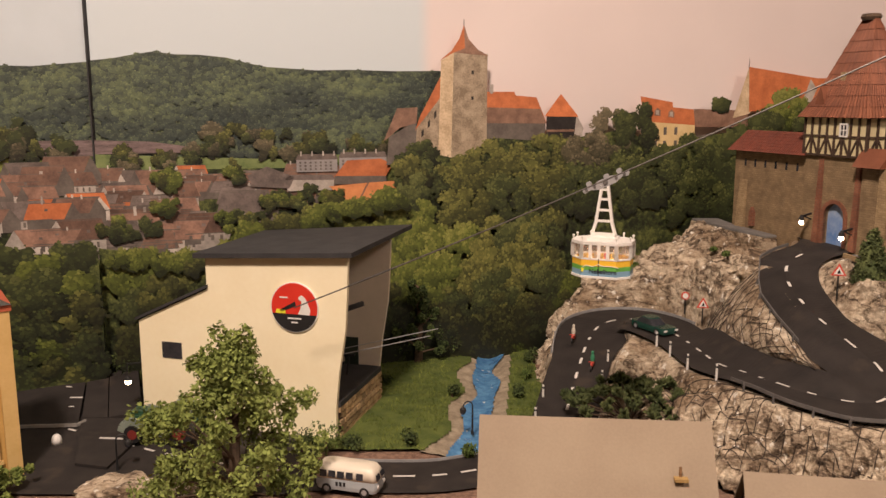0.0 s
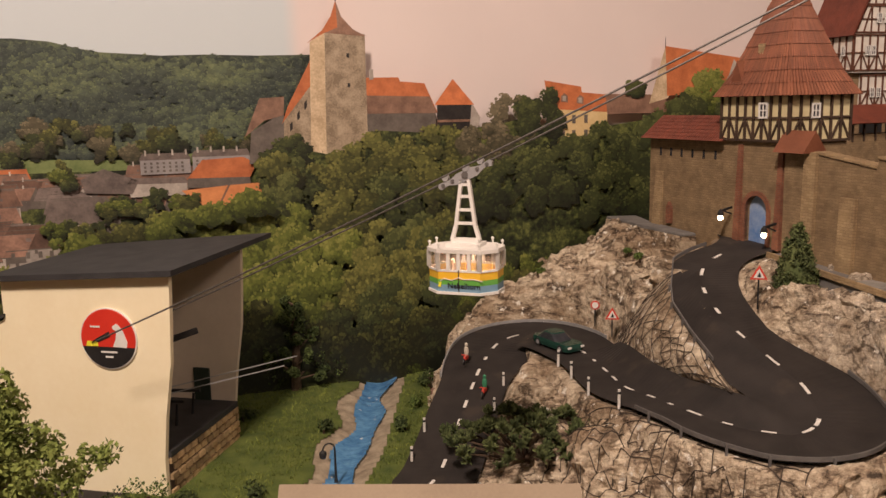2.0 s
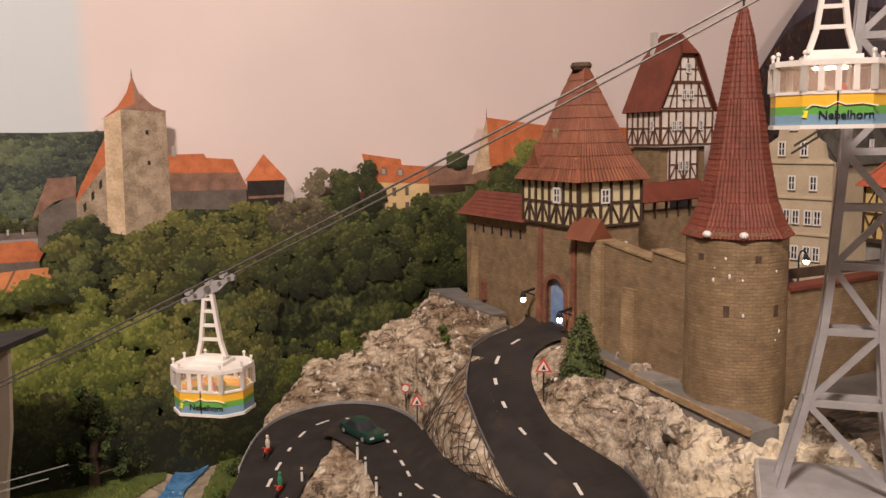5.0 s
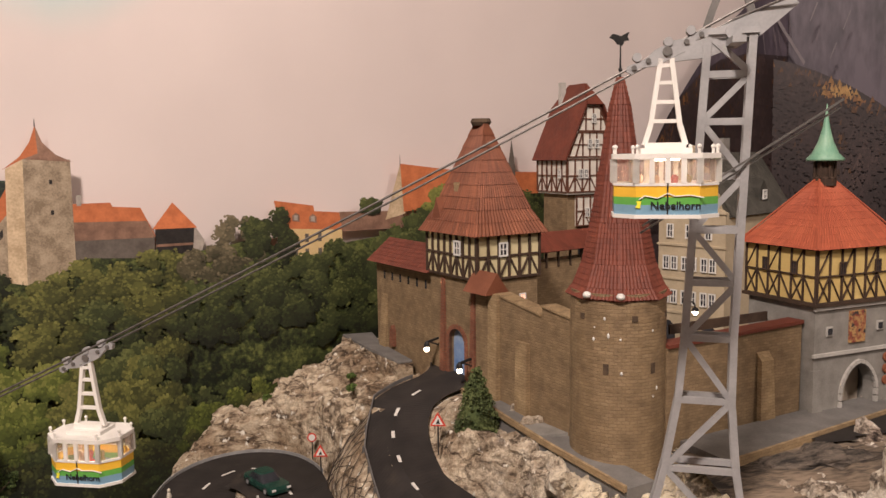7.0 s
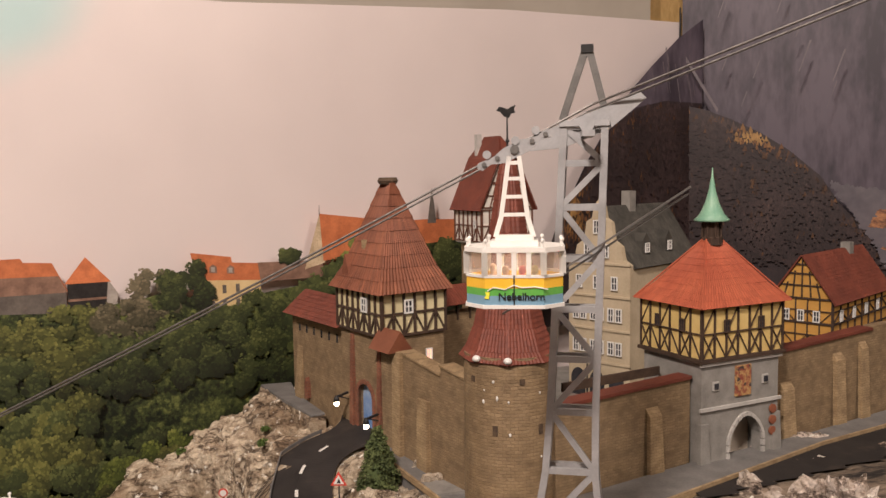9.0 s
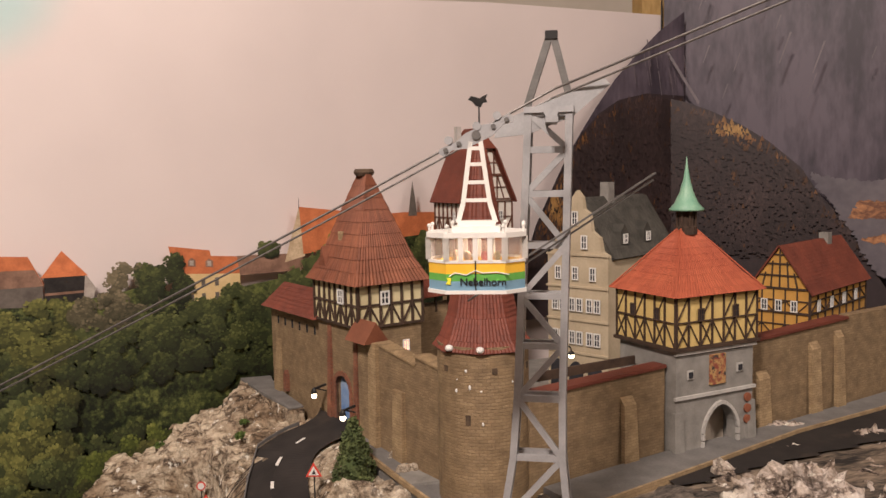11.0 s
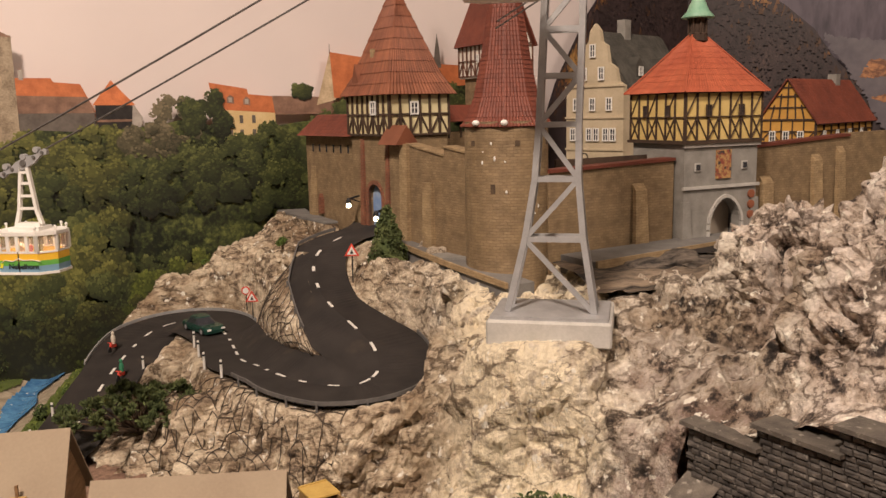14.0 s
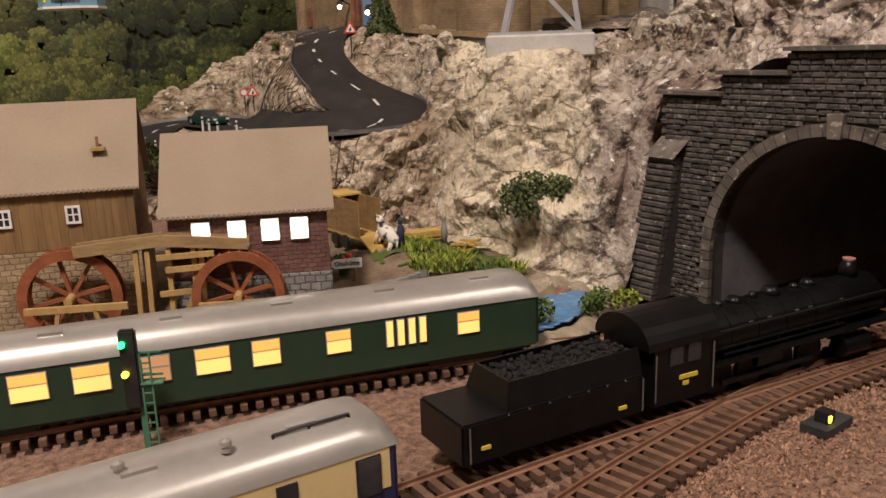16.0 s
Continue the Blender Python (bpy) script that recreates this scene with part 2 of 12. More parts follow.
ASPHALT = grainy("asphalt", (0.012, 0.0092, 0.0082), (0.027, 0.0215, 0.0190), 60, 0.85, 0.3, fine=25, depth=0.0004, spots=((0.036, 0.027, 0.021), 34, 0.60))
ROAD_PAINT = grainy("road_paint", (0.55, 0.53, 0.50), (0.78, 0.76, 0.72), 500, 0.7, 0.1)
def rock_mat(name):
    """Cast plaster rock: cream and tan, dark wash and crevice shade painted as branching cracks, grey weathering,
    dry-brushed white flecks.
    """
    m, n, l, bsdf = nodes_of(name)
    tc = n.new("ShaderNodeTexCoord")

    def tex(scale, detail=4, rough=0.6):
        q = n.new("ShaderNodeTexNoise")
        q.inputs["Scale"].default_value, q.inputs["Detail"].default_value, q.inputs["Roughness"].default_value = scale, detail, rough
        l.new(tc.outputs["Object"], q.inputs["Vector"])
        return q.outputs[0]

    def ramp(src, stops):
        q = n.new("ShaderNodeValToRGB")
        while len(q.color_ramp.elements) < len(stops):
            q.color_ramp.elements.new(0.5)
        for e, (p, c) in zip(q.color_ramp.elements, stops):
            e.position, e.color = p, rgba(c)
        l.new(src, q.inputs[0])
        return q.outputs[0]

    def mix(kind, fac, a, b):
        q = n.new("ShaderNodeMix")
        q.data_type, q.blend_type = "RGBA", kind
        if hasattr(fac, "is_linked"):
            l.new(fac, q.inputs[0])
        else:
            q.inputs[0].default_value = fac
        l.new(a, q.inputs[6])
        if hasattr(b, "is_linked"):
            l.new(b, q.inputs[7])
        else:
            q.inputs[7].default_value = rgba(b)
        return q.outputs[2]
    warp, vec = n.new("ShaderNodeTexNoise"), n.new("ShaderNodeVectorMath")
    warp.inputs["Scale"].default_value, warp.inputs["Detail"].default_value = 40, 4
    l.new(tc.outputs["Object"], warp.inputs["Vector"])
    vec.operation = "MULTIPLY_ADD"
    l.new(warp.outputs["Color"], vec.inputs[0])
    vec.inputs[1].default_value = (0.055, 0.055, 0.055)
    l.new(tc.outputs["Object"], vec.inputs[2])
    vo = n.new("ShaderNodeTexVoronoi")
    vo.feature = "DISTANCE_TO_EDGE"
    vo.inputs["Scale"].default_value = 46
    l.new(vec.outputs[0], vo.inputs["Vector"])
    lay = n.new("ShaderNodeMapping")
    lay.inputs["Rotation"].default_value = (0.2, 0.75, 0.1)
    lay.inputs["Scale"].default_value = (0.42, 1.0, 1.35)
    l.new(tc.outputs["Object"], lay.inputs[0])

    def streaks(scale, detail=5, rough=0.6):
        q = n.new("ShaderNodeTexNoise")
        q.inputs["Scale"].default_value, q.inputs["Detail"].default_value, q.inputs["Roughness"].default_value = scale, detail, rough
        l.new(lay.outputs[0], q.inputs["Vector"])
        return q.outputs[0]
    base = ramp(streaks(88, 8, 0.72), [(0.36, (0.12, 0.090, 0.066)), (0.41, (0.36, 0.275, 0.195)), (0.47, (0.60, 0.485, 0.35)), (0.60, (0.84, 0.73, 0.56))])
    place, zone = n.new("ShaderNodeSeparateXYZ"), n.new("ShaderNodeMapRange")
    l.new(tc.outputs["Object"], place.inputs[0])
    l.new(place.outputs[0], zone.inputs[0])
    zone.inputs[1].default_value, zone.inputs[2].default_value = 0.35, 0.45
    craggy = ramp(tex(70, 9, 0.70), [(0.375, (0.065, 0.053, 0.046)), (0.425, (0.34, 0.28, 0.225)), (0.46, (0.72, 0.63, 0.50)), (0.53, (0.93, 0.86, 0.74))])
    base = mix("MIX", zone.outputs[0], base, craggy)
    grey = ramp(tex(14, 7, 0.65), [(0.47, (0, 0, 0)), (0.60, (1, 1, 1))])
    base = mix("MULTIPLY", grey, base, (0.56, 0.50, 0.44))
    grain = ramp(tex(240, 5, 0.7), [(0.34, (0.45, 0.41, 0.37)), (0.56, (1, 1, 1))])
    base = mix("MULTIPLY", 0.5, base, grain)
    # hand-brushed zones along the cliff: cream plaster below the mast, mauve-brown wash beside the tunnel, grey crag
    along, drift = n.new("ShaderNodeVectorMath"), n.new("ShaderNodeMath")
    along.operation = "DOT_PRODUCT"
    l.new(tc.outputs["Object"], along.inputs[0])
    along.inputs[1].default_value = (1.0, -0.45, 0.0)
    drift.operation = "MULTIPLY_ADD"
    l.new(tex(24, 6, 0.65), drift.inputs[0])
    drift.inputs[1].default_value = 0.11
    l.new(along.outputs["Value"], drift.inputs[2])
    # the drift's mean of 0.055 and the dot product's offset of -0.2025 are in these stops
    cream = ramp(drift.outputs[0], [(0.175, (0, 0, 0)), (0.215, (1, 1, 1)), (0.285, (1, 1, 1)), (0.303, (0, 0, 0))])
    mauve = ramp(drift.outputs[0], [(0.296, (0, 0, 0)), (0.312, (1, 1, 1)), (0.385, (1, 1, 1)), (0.405, (0, 0, 0))])
    crag = ramp(drift.outputs[0], [(0.385, (0, 0, 0)), (0.405, (1, 1, 1))])
    patch = ramp(tex(48, 7, 0.62), [(0.40, (0, 0, 0)), (0.46, (0.95, 0.95, 0.95))])
    wash = ramp(tex(40, 7, 0.62), [(0.40, (1, 1, 1)), (0.60, (0.35, 0.35, 0.35))])
    chalk = n.new("ShaderNodeMix")
    chalk.data_type, chalk.blend_type = "RGBA", "MULTIPLY"
    chalk.inputs[0].default_value = 1.0
    l.new(cream, chalk.inputs[6])
    l.new(patch, chalk.inputs[7])
    base = mix("MIX", chalk.outputs[2], base, (0.90, 0.79, 0.59))
    stain = n.new("ShaderNodeMix")
    stain.data_type, stain.blend_type = "RGBA", "MULTIPLY"
    stain.inputs[0].default_value = 1.0
    l.new(mauve, stain.inputs[6])
    l.new(wash, stain.inputs[7])
    reach, fade = n.new("ShaderNodeMapRange"), n.new("ShaderNodeMath")
    l.new(place.outputs[2], reach.inputs[0])
    reach.inputs[1].default_value, reach.inputs[2].default_value, reach.inputs[3].default_value, reach.inputs[4].default_value = 0.132, 0.162, 1.0, 0.30
    fade.operation = "MULTIPLY"
    l.new(stain.outputs[2], fade.inputs[0])
    l.new(reach.outputs[0], fade.inputs[1])
    base = mix("MULTIPLY", fade.outputs[0], base, (0.40, 0.33, 0.33))
    base = mix("MULTIPLY", crag, base, (0.86, 0.82, 0.85))
    # dark wash and crevice shade, both put into the colour along jagged clefts
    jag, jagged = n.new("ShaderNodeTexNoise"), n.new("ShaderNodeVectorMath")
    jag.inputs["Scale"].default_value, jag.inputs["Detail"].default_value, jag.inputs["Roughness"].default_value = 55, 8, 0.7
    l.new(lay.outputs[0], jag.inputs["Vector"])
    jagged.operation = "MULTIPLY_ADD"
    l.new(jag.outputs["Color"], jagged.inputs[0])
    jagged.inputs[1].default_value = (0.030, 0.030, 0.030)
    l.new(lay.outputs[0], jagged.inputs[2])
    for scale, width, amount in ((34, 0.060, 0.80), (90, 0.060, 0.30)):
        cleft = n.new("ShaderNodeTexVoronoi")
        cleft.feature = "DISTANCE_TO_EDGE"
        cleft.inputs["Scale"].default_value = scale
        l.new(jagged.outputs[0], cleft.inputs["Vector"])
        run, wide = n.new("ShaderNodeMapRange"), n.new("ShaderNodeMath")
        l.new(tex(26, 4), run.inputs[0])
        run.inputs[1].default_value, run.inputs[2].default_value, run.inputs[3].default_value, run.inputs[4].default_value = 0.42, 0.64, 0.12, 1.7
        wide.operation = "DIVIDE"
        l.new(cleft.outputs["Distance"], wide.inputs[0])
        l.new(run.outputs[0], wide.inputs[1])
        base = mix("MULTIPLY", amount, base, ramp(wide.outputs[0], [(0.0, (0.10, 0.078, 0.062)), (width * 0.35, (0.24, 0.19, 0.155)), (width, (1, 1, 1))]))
    white = ramp(tex(110, 6, 0.6), [(0.615, (0, 0, 0)), (0.65, (1, 1, 1))])
    base = mix("MIX", white, base, (0.90, 0.85, 0.75))
    l.new(base, bsdf.inputs["Base Color"])
    bsdf.inputs["Roughness"].default_value = 0.9
    add, bp = n.new("ShaderNodeMath"), n.new("ShaderNodeBump")
    add.operation = "MULTIPLY_ADD"
    l.new(tex(170, 6, 0.7), add.inputs[0])
    add.inputs[1].default_value = 1.2
    l.new(vo.outputs["Distance"], add.inputs[2])
    bp.inputs["Strength"].default_value, bp.inputs["Distance"].default_value = 0.9, 0.0050
    l.new(add.outputs[0], bp.inputs["Height"])
    l.new(bp.outputs[0], bsdf.inputs["Normal"])
    return m


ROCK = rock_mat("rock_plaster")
STREAKY = grainy("streaked_terrace", (0.020, 0.016, 0.014), (0.26, 0.20, 0.145), 26, 0.85, 0.7, fine=8, depth=0.002, stretch=(0.6, 3.0, 1), contrast=1.5)
EARTH = grainy("earth", (0.10, 0.07, 0.045), (0.26, 0.19, 0.12), 60, 0.95, 0.6, fine=12)
BALLAST = grainy("ballast", (0.11, 0.060, 0.042), (0.34, 0.21, 0.145), 260, 0.95, 1.0, fine=4, depth=0.0015)
GRASS = grainy("static_grass", (0.045, 0.075, 0.012), (0.12, 0.15, 0.03), 70, 0.95, 0.8, fine=20, depth=0.0012)
GRAVEL = grainy("river_bank_gravel", (0.20, 0.16, 0.11), (0.40, 0.34, 0.25), 120, 0.95, 0.7, fine=10)
WATER = grainy("painted_water", (0.045, 0.155, 0.36), (0.125, 0.32, 0.56), 90, 0.12, 0.5, fine=3, depth=0.002, spots=((0.62, 0.70, 0.74), 130, 0.66))
GREY_METAL = grainy("grey_metal_paint", (0.34, 0.34, 0.35), (0.46, 0.46, 0.47), 90, 0.45, 0.05, metal=0.3)
DARK_METAL = grainy("dark_metal", (0.015, 0.015, 0.016), (0.035, 0.033, 0.032), 200, 0.5, 0.1, metal=0.4)
CONCRETE = grainy("light_concrete", (0.40, 0.385, 0.36), (0.54, 0.52, 0.49), 80, 0.85, 0.2)
CONCRETE_DARK = grainy("grey_paving", (0.13, 0.125, 0.12), (0.21, 0.20, 0.19), 60, 0.85, 0.25)
BROWN_WIRE = grainy("brown_wire", (0.030, 0.022, 0.016), (0.075, 0.055, 0.040), 300, 0.8, 0.1)
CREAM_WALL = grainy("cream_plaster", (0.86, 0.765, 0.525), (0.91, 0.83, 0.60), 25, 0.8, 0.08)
# shade of the station bay put into the colour of its cream plaster
SHADE_WALL = grainy("shaded_cream_plaster", (0.62, 0.54, 0.44), (0.70, 0.61, 0.50), 25, 0.8, 0.08)
FELT_ROOF = grainy("black_roof_felt", (0.022, 0.022, 0.024), (0.045, 0.044, 0.046), 60, 0.75, 0.3, fine=14)
CASTLE = masonry("castle_stone", (0.250, 0.178, 0.100), (0.320, 0.235, 0.138), (0.222, 0.158, 0.092), 0.0052, 0.0022, bump=0.45)
CASTLE_LIGHT = masonry("pale_castle_stone", (0.35, 0.255, 0.142), (0.45, 0.335, 0.195), (0.30, 0.218, 0.125), 0.0052, 0.0022, bump=0.45)
CASTLE_ROUND = masonry("round_tower_stone", (0.262, 0.188, 0.106), (0.330, 0.245, 0.145), (0.215, 0.152, 0.088), 0.0060, 0.0023, rough=0.6, bump=0.5, round_radius=0.036)
GREY_STONE = grainy("grey_stone", (0.20, 0.19, 0.175), (0.31, 0.295, 0.27), 90, 0.9, 0.4)
RED_BRICK = masonry("red_brick", (0.26, 0.095, 0.055), (0.33, 0.13, 0.075), (0.20, 0.14, 0.10), 0.004, 0.0016)
ROOF_RED = grainy("red_roof_tile", (0.165, 0.053, 0.026), (0.255, 0.090, 0.045), 45, 0.7, 0.3, fine=20, island=0.18)
ROOF_BRICK = grainy("dark_red_roof_tile", (0.122, 0.029, 0.017), (0.195, 0.049, 0.027), 45, 0.65, 0.3, fine=20, island=0.16)
ROOF_ORANGE = grainy("orange_roof_tile", (0.33, 0.070, 0.032), (0.44, 0.110, 0.050), 35, 0.75, 0.3, fine=20, island=0.10)
RED_TIMBER = grainy("red_brown_timber", (0.085, 0.032, 0.018), (0.150, 0.060, 0.034), 120, 0.8, 0.3)
TIMBER = grainy("dark_timber", (0.035, 0.020, 0.013), (0.075, 0.045, 0.028), 120, 0.8, 0.3)
BROWN_WOOD = grainy("brown_wood", (0.15, 0.080, 0.035), (0.30, 0.175, 0.085), 60, 0.8, 0.4, stretch=(1, 1, 6))
PALE_WOOD = grainy("pale_wood", (0.33, 0.205, 0.070), (0.48, 0.32, 0.125), 70, 0.75, 0.3, stretch=(3, 1, 1))
INFILL_ORANGE = grainy("orange_plaster", (0.52, 0.27, 0.055), (0.62, 0.35, 0.085), 60, 0.85, 0.15)
INFILL_YELLOW = grainy("yellow_plaster", (0.60, 0.43, 0.15), (0.70, 0.53, 0.21), 60, 0.85, 0.15)
INFILL_PALE = grainy("pale_yellow_plaster", (0.60, 0.52, 0.30), (0.70, 0.62, 0.38), 60, 0.85, 0.15)
INFILL_WHITE = grainy("white_plaster", (0.62, 0.58, 0.52), (0.76, 0.72, 0.65), 60, 0.85, 0.15)
WHITE_PAINT = grainy("white_paint", (0.70, 0.69, 0.66), (0.80, 0.79, 0.76), 120, 0.5, 0.05)
PANE = grainy("dark_window_pane", (0.02, 0.022, 0.028), (0.05, 0.05, 0.06), 60, 0.12, 0.0)
SLATE = grainy("grey_slate", (0.034, 0.032, 0.027), (0.086, 0.080, 0.068), 60, 0.75, 0.4, fine=16, island=0.2)
COPPER = grainy("green_copper", (0.16, 0.36, 0.25), (0.27, 0.47, 0.33), 80, 0.5, 0.1)
CABLE = grainy("steel_cable", (0.10, 0.09, 0.085), (0.20, 0.19, 0.18), 400, 0.45, 0.1, metal=0.6)
BROWN_ROOF = grainy("grey_brown_board_roof", (0.265, 0.205, 0.145), (0.325, 0.26, 0.185), 22, 0.85, 0.12, fine=30)
LEAF_DARK = grainy("dark_foliage", (0.024, 0.044, 0.012), (0.085, 0.115, 0.030), 60, 0.9, 0.3, island=0.45)
LEAF = grainy("mid_foliage", (0.045, 0.085, 0.016), (0.14, 0.19, 0.040), 60, 0.9, 0.3, island=0.45)
BARK = grainy("bark", (0.045, 0.03, 0.02), (0.12, 0.08, 0.05), 150, 0.95, 0.6)
LAMP_GLOW = glow("lit_globe", (1.0, 0.80, 0.52), 9.0)
WINDOW_GLOW = glow("lit_window", (1.0, 0.88, 0.68), 2.2)
ROOM_GLOW = glow("warm_lit_room", (1.0, 0.50, 0.32), 1.1)

from mathutils.bvhtree import BVHTree

# ---- the room ----
ROOM_WALL = grainy("room_wall_paint", (0.62, 0.56, 0.48), (0.68, 0.62, 0.54), 4, 0.9, 0.05)
ROOM_FLOOR = grainy("room_floor", (0.18, 0.13, 0.09), (0.26, 0.19, 0.13), 6, 0.7, 0.05)
bm = bm_new()
box(bm, -2.2, -2.4, -0.95, 2.4, 2.0, -0.90)
tagged(part("floor", bm, ROOM_FLOOR), "plain brown floor of the hobby room", "floor", kind="structure")
bm = bm_new()
box(bm, -2.2, -2.4, 1.50, 2.4, 2.0, 1.55)
tagged(part("ceiling", bm, ROOM_WALL), "plain off-white ceiling of the hobby room", "ceiling", kind="structure")
for nm, b in (("wall_north", (-2.2, 1.95, -0.9, 2.4, 2.0, 1.5)), ("wall_south", (-2.2, -2.4, -0.9, 2.4, -2.35, 1.5)),
              ("wall_west", (-2.2, -2.35, -0.9, -2.15, 1.95, 1.5)), ("wall_east", (2.35, -2.35, -0.9, 2.4, 1.95, 1.5))):
    bm = bm_new()
    box(bm, *b)
    tagged(part(nm, bm, ROOM_WALL), "plain pale plastered room wall behind the layout", "wall", kind="structure")

# ---- terrain ----
UPPER_ROAD = [(0.392, 0.845, 0.1815), (0.383, 0.815, 0.1815), (0.365, 0.795, 0.179), (0.342, 0.782, 0.1755), (0.322, 0.765, 0.169), (0.311, 0.738, 0.160),
        (0.309, 0.705, 0.150), (0.314, 0.676, 0.140), (0.328, 0.652, 0.127), (0.340, 0.628, 0.115), (0.340, 0.606, 0.103)]
LOWER_ROAD = [(0.326, 0.595, 0.0975), (0.308, 0.602, 0.0950), (0.286, 0.618, 0.0955), (0.269, 0.645, 0.0950), (0.256, 0.684, 0.0915), (0.245, 0.714, 0.089),
        (0.240, 0.755, 0.089), (0.234, 0.800, 0.089), (0.222, 0.845, 0.089), (0.198, 0.873, 0.088), (0.168, 0.862, 0.084), (0.148, 0.825, 0.076),
        (0.134, 0.785, 0.066), (0.122, 0.750, 0.054), (0.112, 0.718, 0.044), (0.098, 0.680, 0.036), (0.070, 0.645, 0.032), (0.020, 0.620, 0.0305),
        (-0.030, 0.612, 0.030), (-0.120, 0.620, 0.030), (-0.220, 0.650, 0.030), (-0.300, 0.690, 0.030), (-0.36, 0.72, 0.030)]
ROAD = UPPER_ROAD + LOWER_ROAD


def spline(pts, per=8):
    out = []
    for i in range(len(pts) - 1):
        p = [Vector(pts[max(0, min(len(pts) - 1, i + k))]) for k in (-1, 0, 1, 2)]
        for j in range(per):
            t = j / per
            out.append(0.5 * ((2 * p[1]) + (p[2] - p[0]) * t + (2 * p[0] - 5 * p[1] + 4 * p[2] - p[3]) * t * t + (3 * p[1] - p[0] - 3 * p[2] + p[3]) * t ** 3))
    return out + [Vector(pts[-1])]


ROAD_LINE = spline(ROAD)


def half_width(p):
    """Half the width of the road, wider round the hairpin."""
    bend = max(0.0, 1 - math.hypot(p.x - 0.338, p.y - 0.606) / 0.075)
    far = max(0.0, 1 - math.hypot(p.x - 0.195, p.y - 0.860) / 0.09)
    low = 0.004 if p.z < 0.0925 and p.x > 0.09 else 0.0
    return 0.0275 + 0.015 * min(1, bend * 1.6) + 0.017 * far + 0.4 * low


ROAD_HALF = [half_width(p) for p in ROAD_LINE]
ROAD_XY = np.array([(p.x, p.y) for p in ROAD_LINE])
ROAD_Z = np.array([p.z for p in ROAD_LINE])
ROAD_W = np.array(ROAD_HALF)


def edge_of(k, side):
    a, c = ROAD_LINE[max(k - 3, 0)], ROAD_LINE[min(k + 3, len(ROAD_LINE) - 1)]
    d = c - a
    return ROAD_LINE[k] + Vector((-d.y, d.x, 0)).normalized() * side * ROAD_HALF[k]


def nearest_on_road(x, y):
    return int(np.argmin(np.hypot(ROAD_XY[:, 0] - x, ROAD_XY[:, 1] - y)))


# the netted bank between the two legs: its top runs along the upper leg, its foot along the lower one
BANK_TOP = [(0.2970, 0.637, 0.1115), (0.2905, 0.676, 0.1270), (0.2895, 0.704, 0.1330), (0.2885, 0.740, 0.1440), (0.2945, 0.765, 0.1560), (0.3080, 0.788, 0.1660)]
BANK_FOOT = [(0.2965, 0.637, 0.1100), (0.2789, 0.6865, 0.1055), (0.2675, 0.7176, 0.1065), (0.2625, 0.765, 0.1060), (0.2640, 0.795, 0.1000), (0.2680, 0.825, 0.0930)]
PIVOT = Vector((0.3030, 0.632, 0.1095))


def bank_point(line, y):
    ys = [p[1] for p in line]
    return Vector([float(np.interp(y, ys, [p[i] for p in line])) for i in range(3)])


def inner_edge(k):
    """The road's inner edge beside the bank and round the hairpin; None elsewhere."""
    p = ROAD_LINE[k]
    if k < nearest_on_road(0.322, 0.765) or k > nearest_on_road(0.234, 0.800):
        return None
    if p.y > 0.648 and p.x > 0.300:
        return bank_point(BANK_TOP, p.y - 0.006)
    if p.y > 0.636 and p.x < 0.290:
        return bank_point(BANK_FOOT, p.y + 0.006)
    return PIVOT


extra = []
ROAD_W = ROAD_W.copy()
for k in range(len(ROAD_LINE)):
    e = inner_edge(k)
    if e is None:
        if not nearest_on_road(0.322, 0.765) - 16 < k < nearest_on_road(0.234, 0.800) + 10:
            continue
        e = edge_of(k, -1)
    ROAD_W[k] = 0.012
    o = edge_of(k, 1)
    extra += [ROAD_LINE[k].lerp(e, j / 5) for j in (1, 2, 3, 4)] + [ROAD_LINE[k].lerp(o, j / 5) for j in (1, 2, 3, 4)]
ROAD_XY = np.vstack([ROAD_XY, [(p.x, p.y) for p in extra]])
ROAD_Z = np.concatenate([ROAD_Z, [p.z for p in extra]])
ROAD_W = np.concatenate([ROAD_W, [0.0085 for p in extra]])
BANK_PLAN = [(p[0], p[1]) for p in BANK_FOOT] + [(p[0], p[1]) for p in BANK_TOP[::-1]]


def step(a, b, v):
    t = np.clip((v - a) / (b - a), 0, 1)
    return t * t * (3 - 2 * t)


def ground_height(x, y):
    """The table's ground: station meadow, mill yard and railway level."""
    x, y = np.asarray(x, float), np.asarray(y, float)
    h = 0.030 * step(0.44, 0.56, y) + 0.012 * step(0.36, 0.42, y) * (1 - step(0.44, 0.56, y))
    h = h + 0.020 * np.exp(-(((x - 0.315) / 0.05) ** 2 + ((y - 0.455) / 0.04) ** 2))
    rx = 0.035 + 0.10 * (y - 0.75) * (y > 0.75) - 0.22 * (0.75 - y) * (y < 0.75)
    h = h - 0.007 * np.exp(-((x - rx) / 0.018) ** 2) * step(0.60, 0.66, y)
    pond = np.exp(-(((x - 0.37) / 0.075) ** 2 + ((y - 0.375) / 0.034) ** 2))
    return h - 0.008 * pond - 0.004 * (y < 0.36)


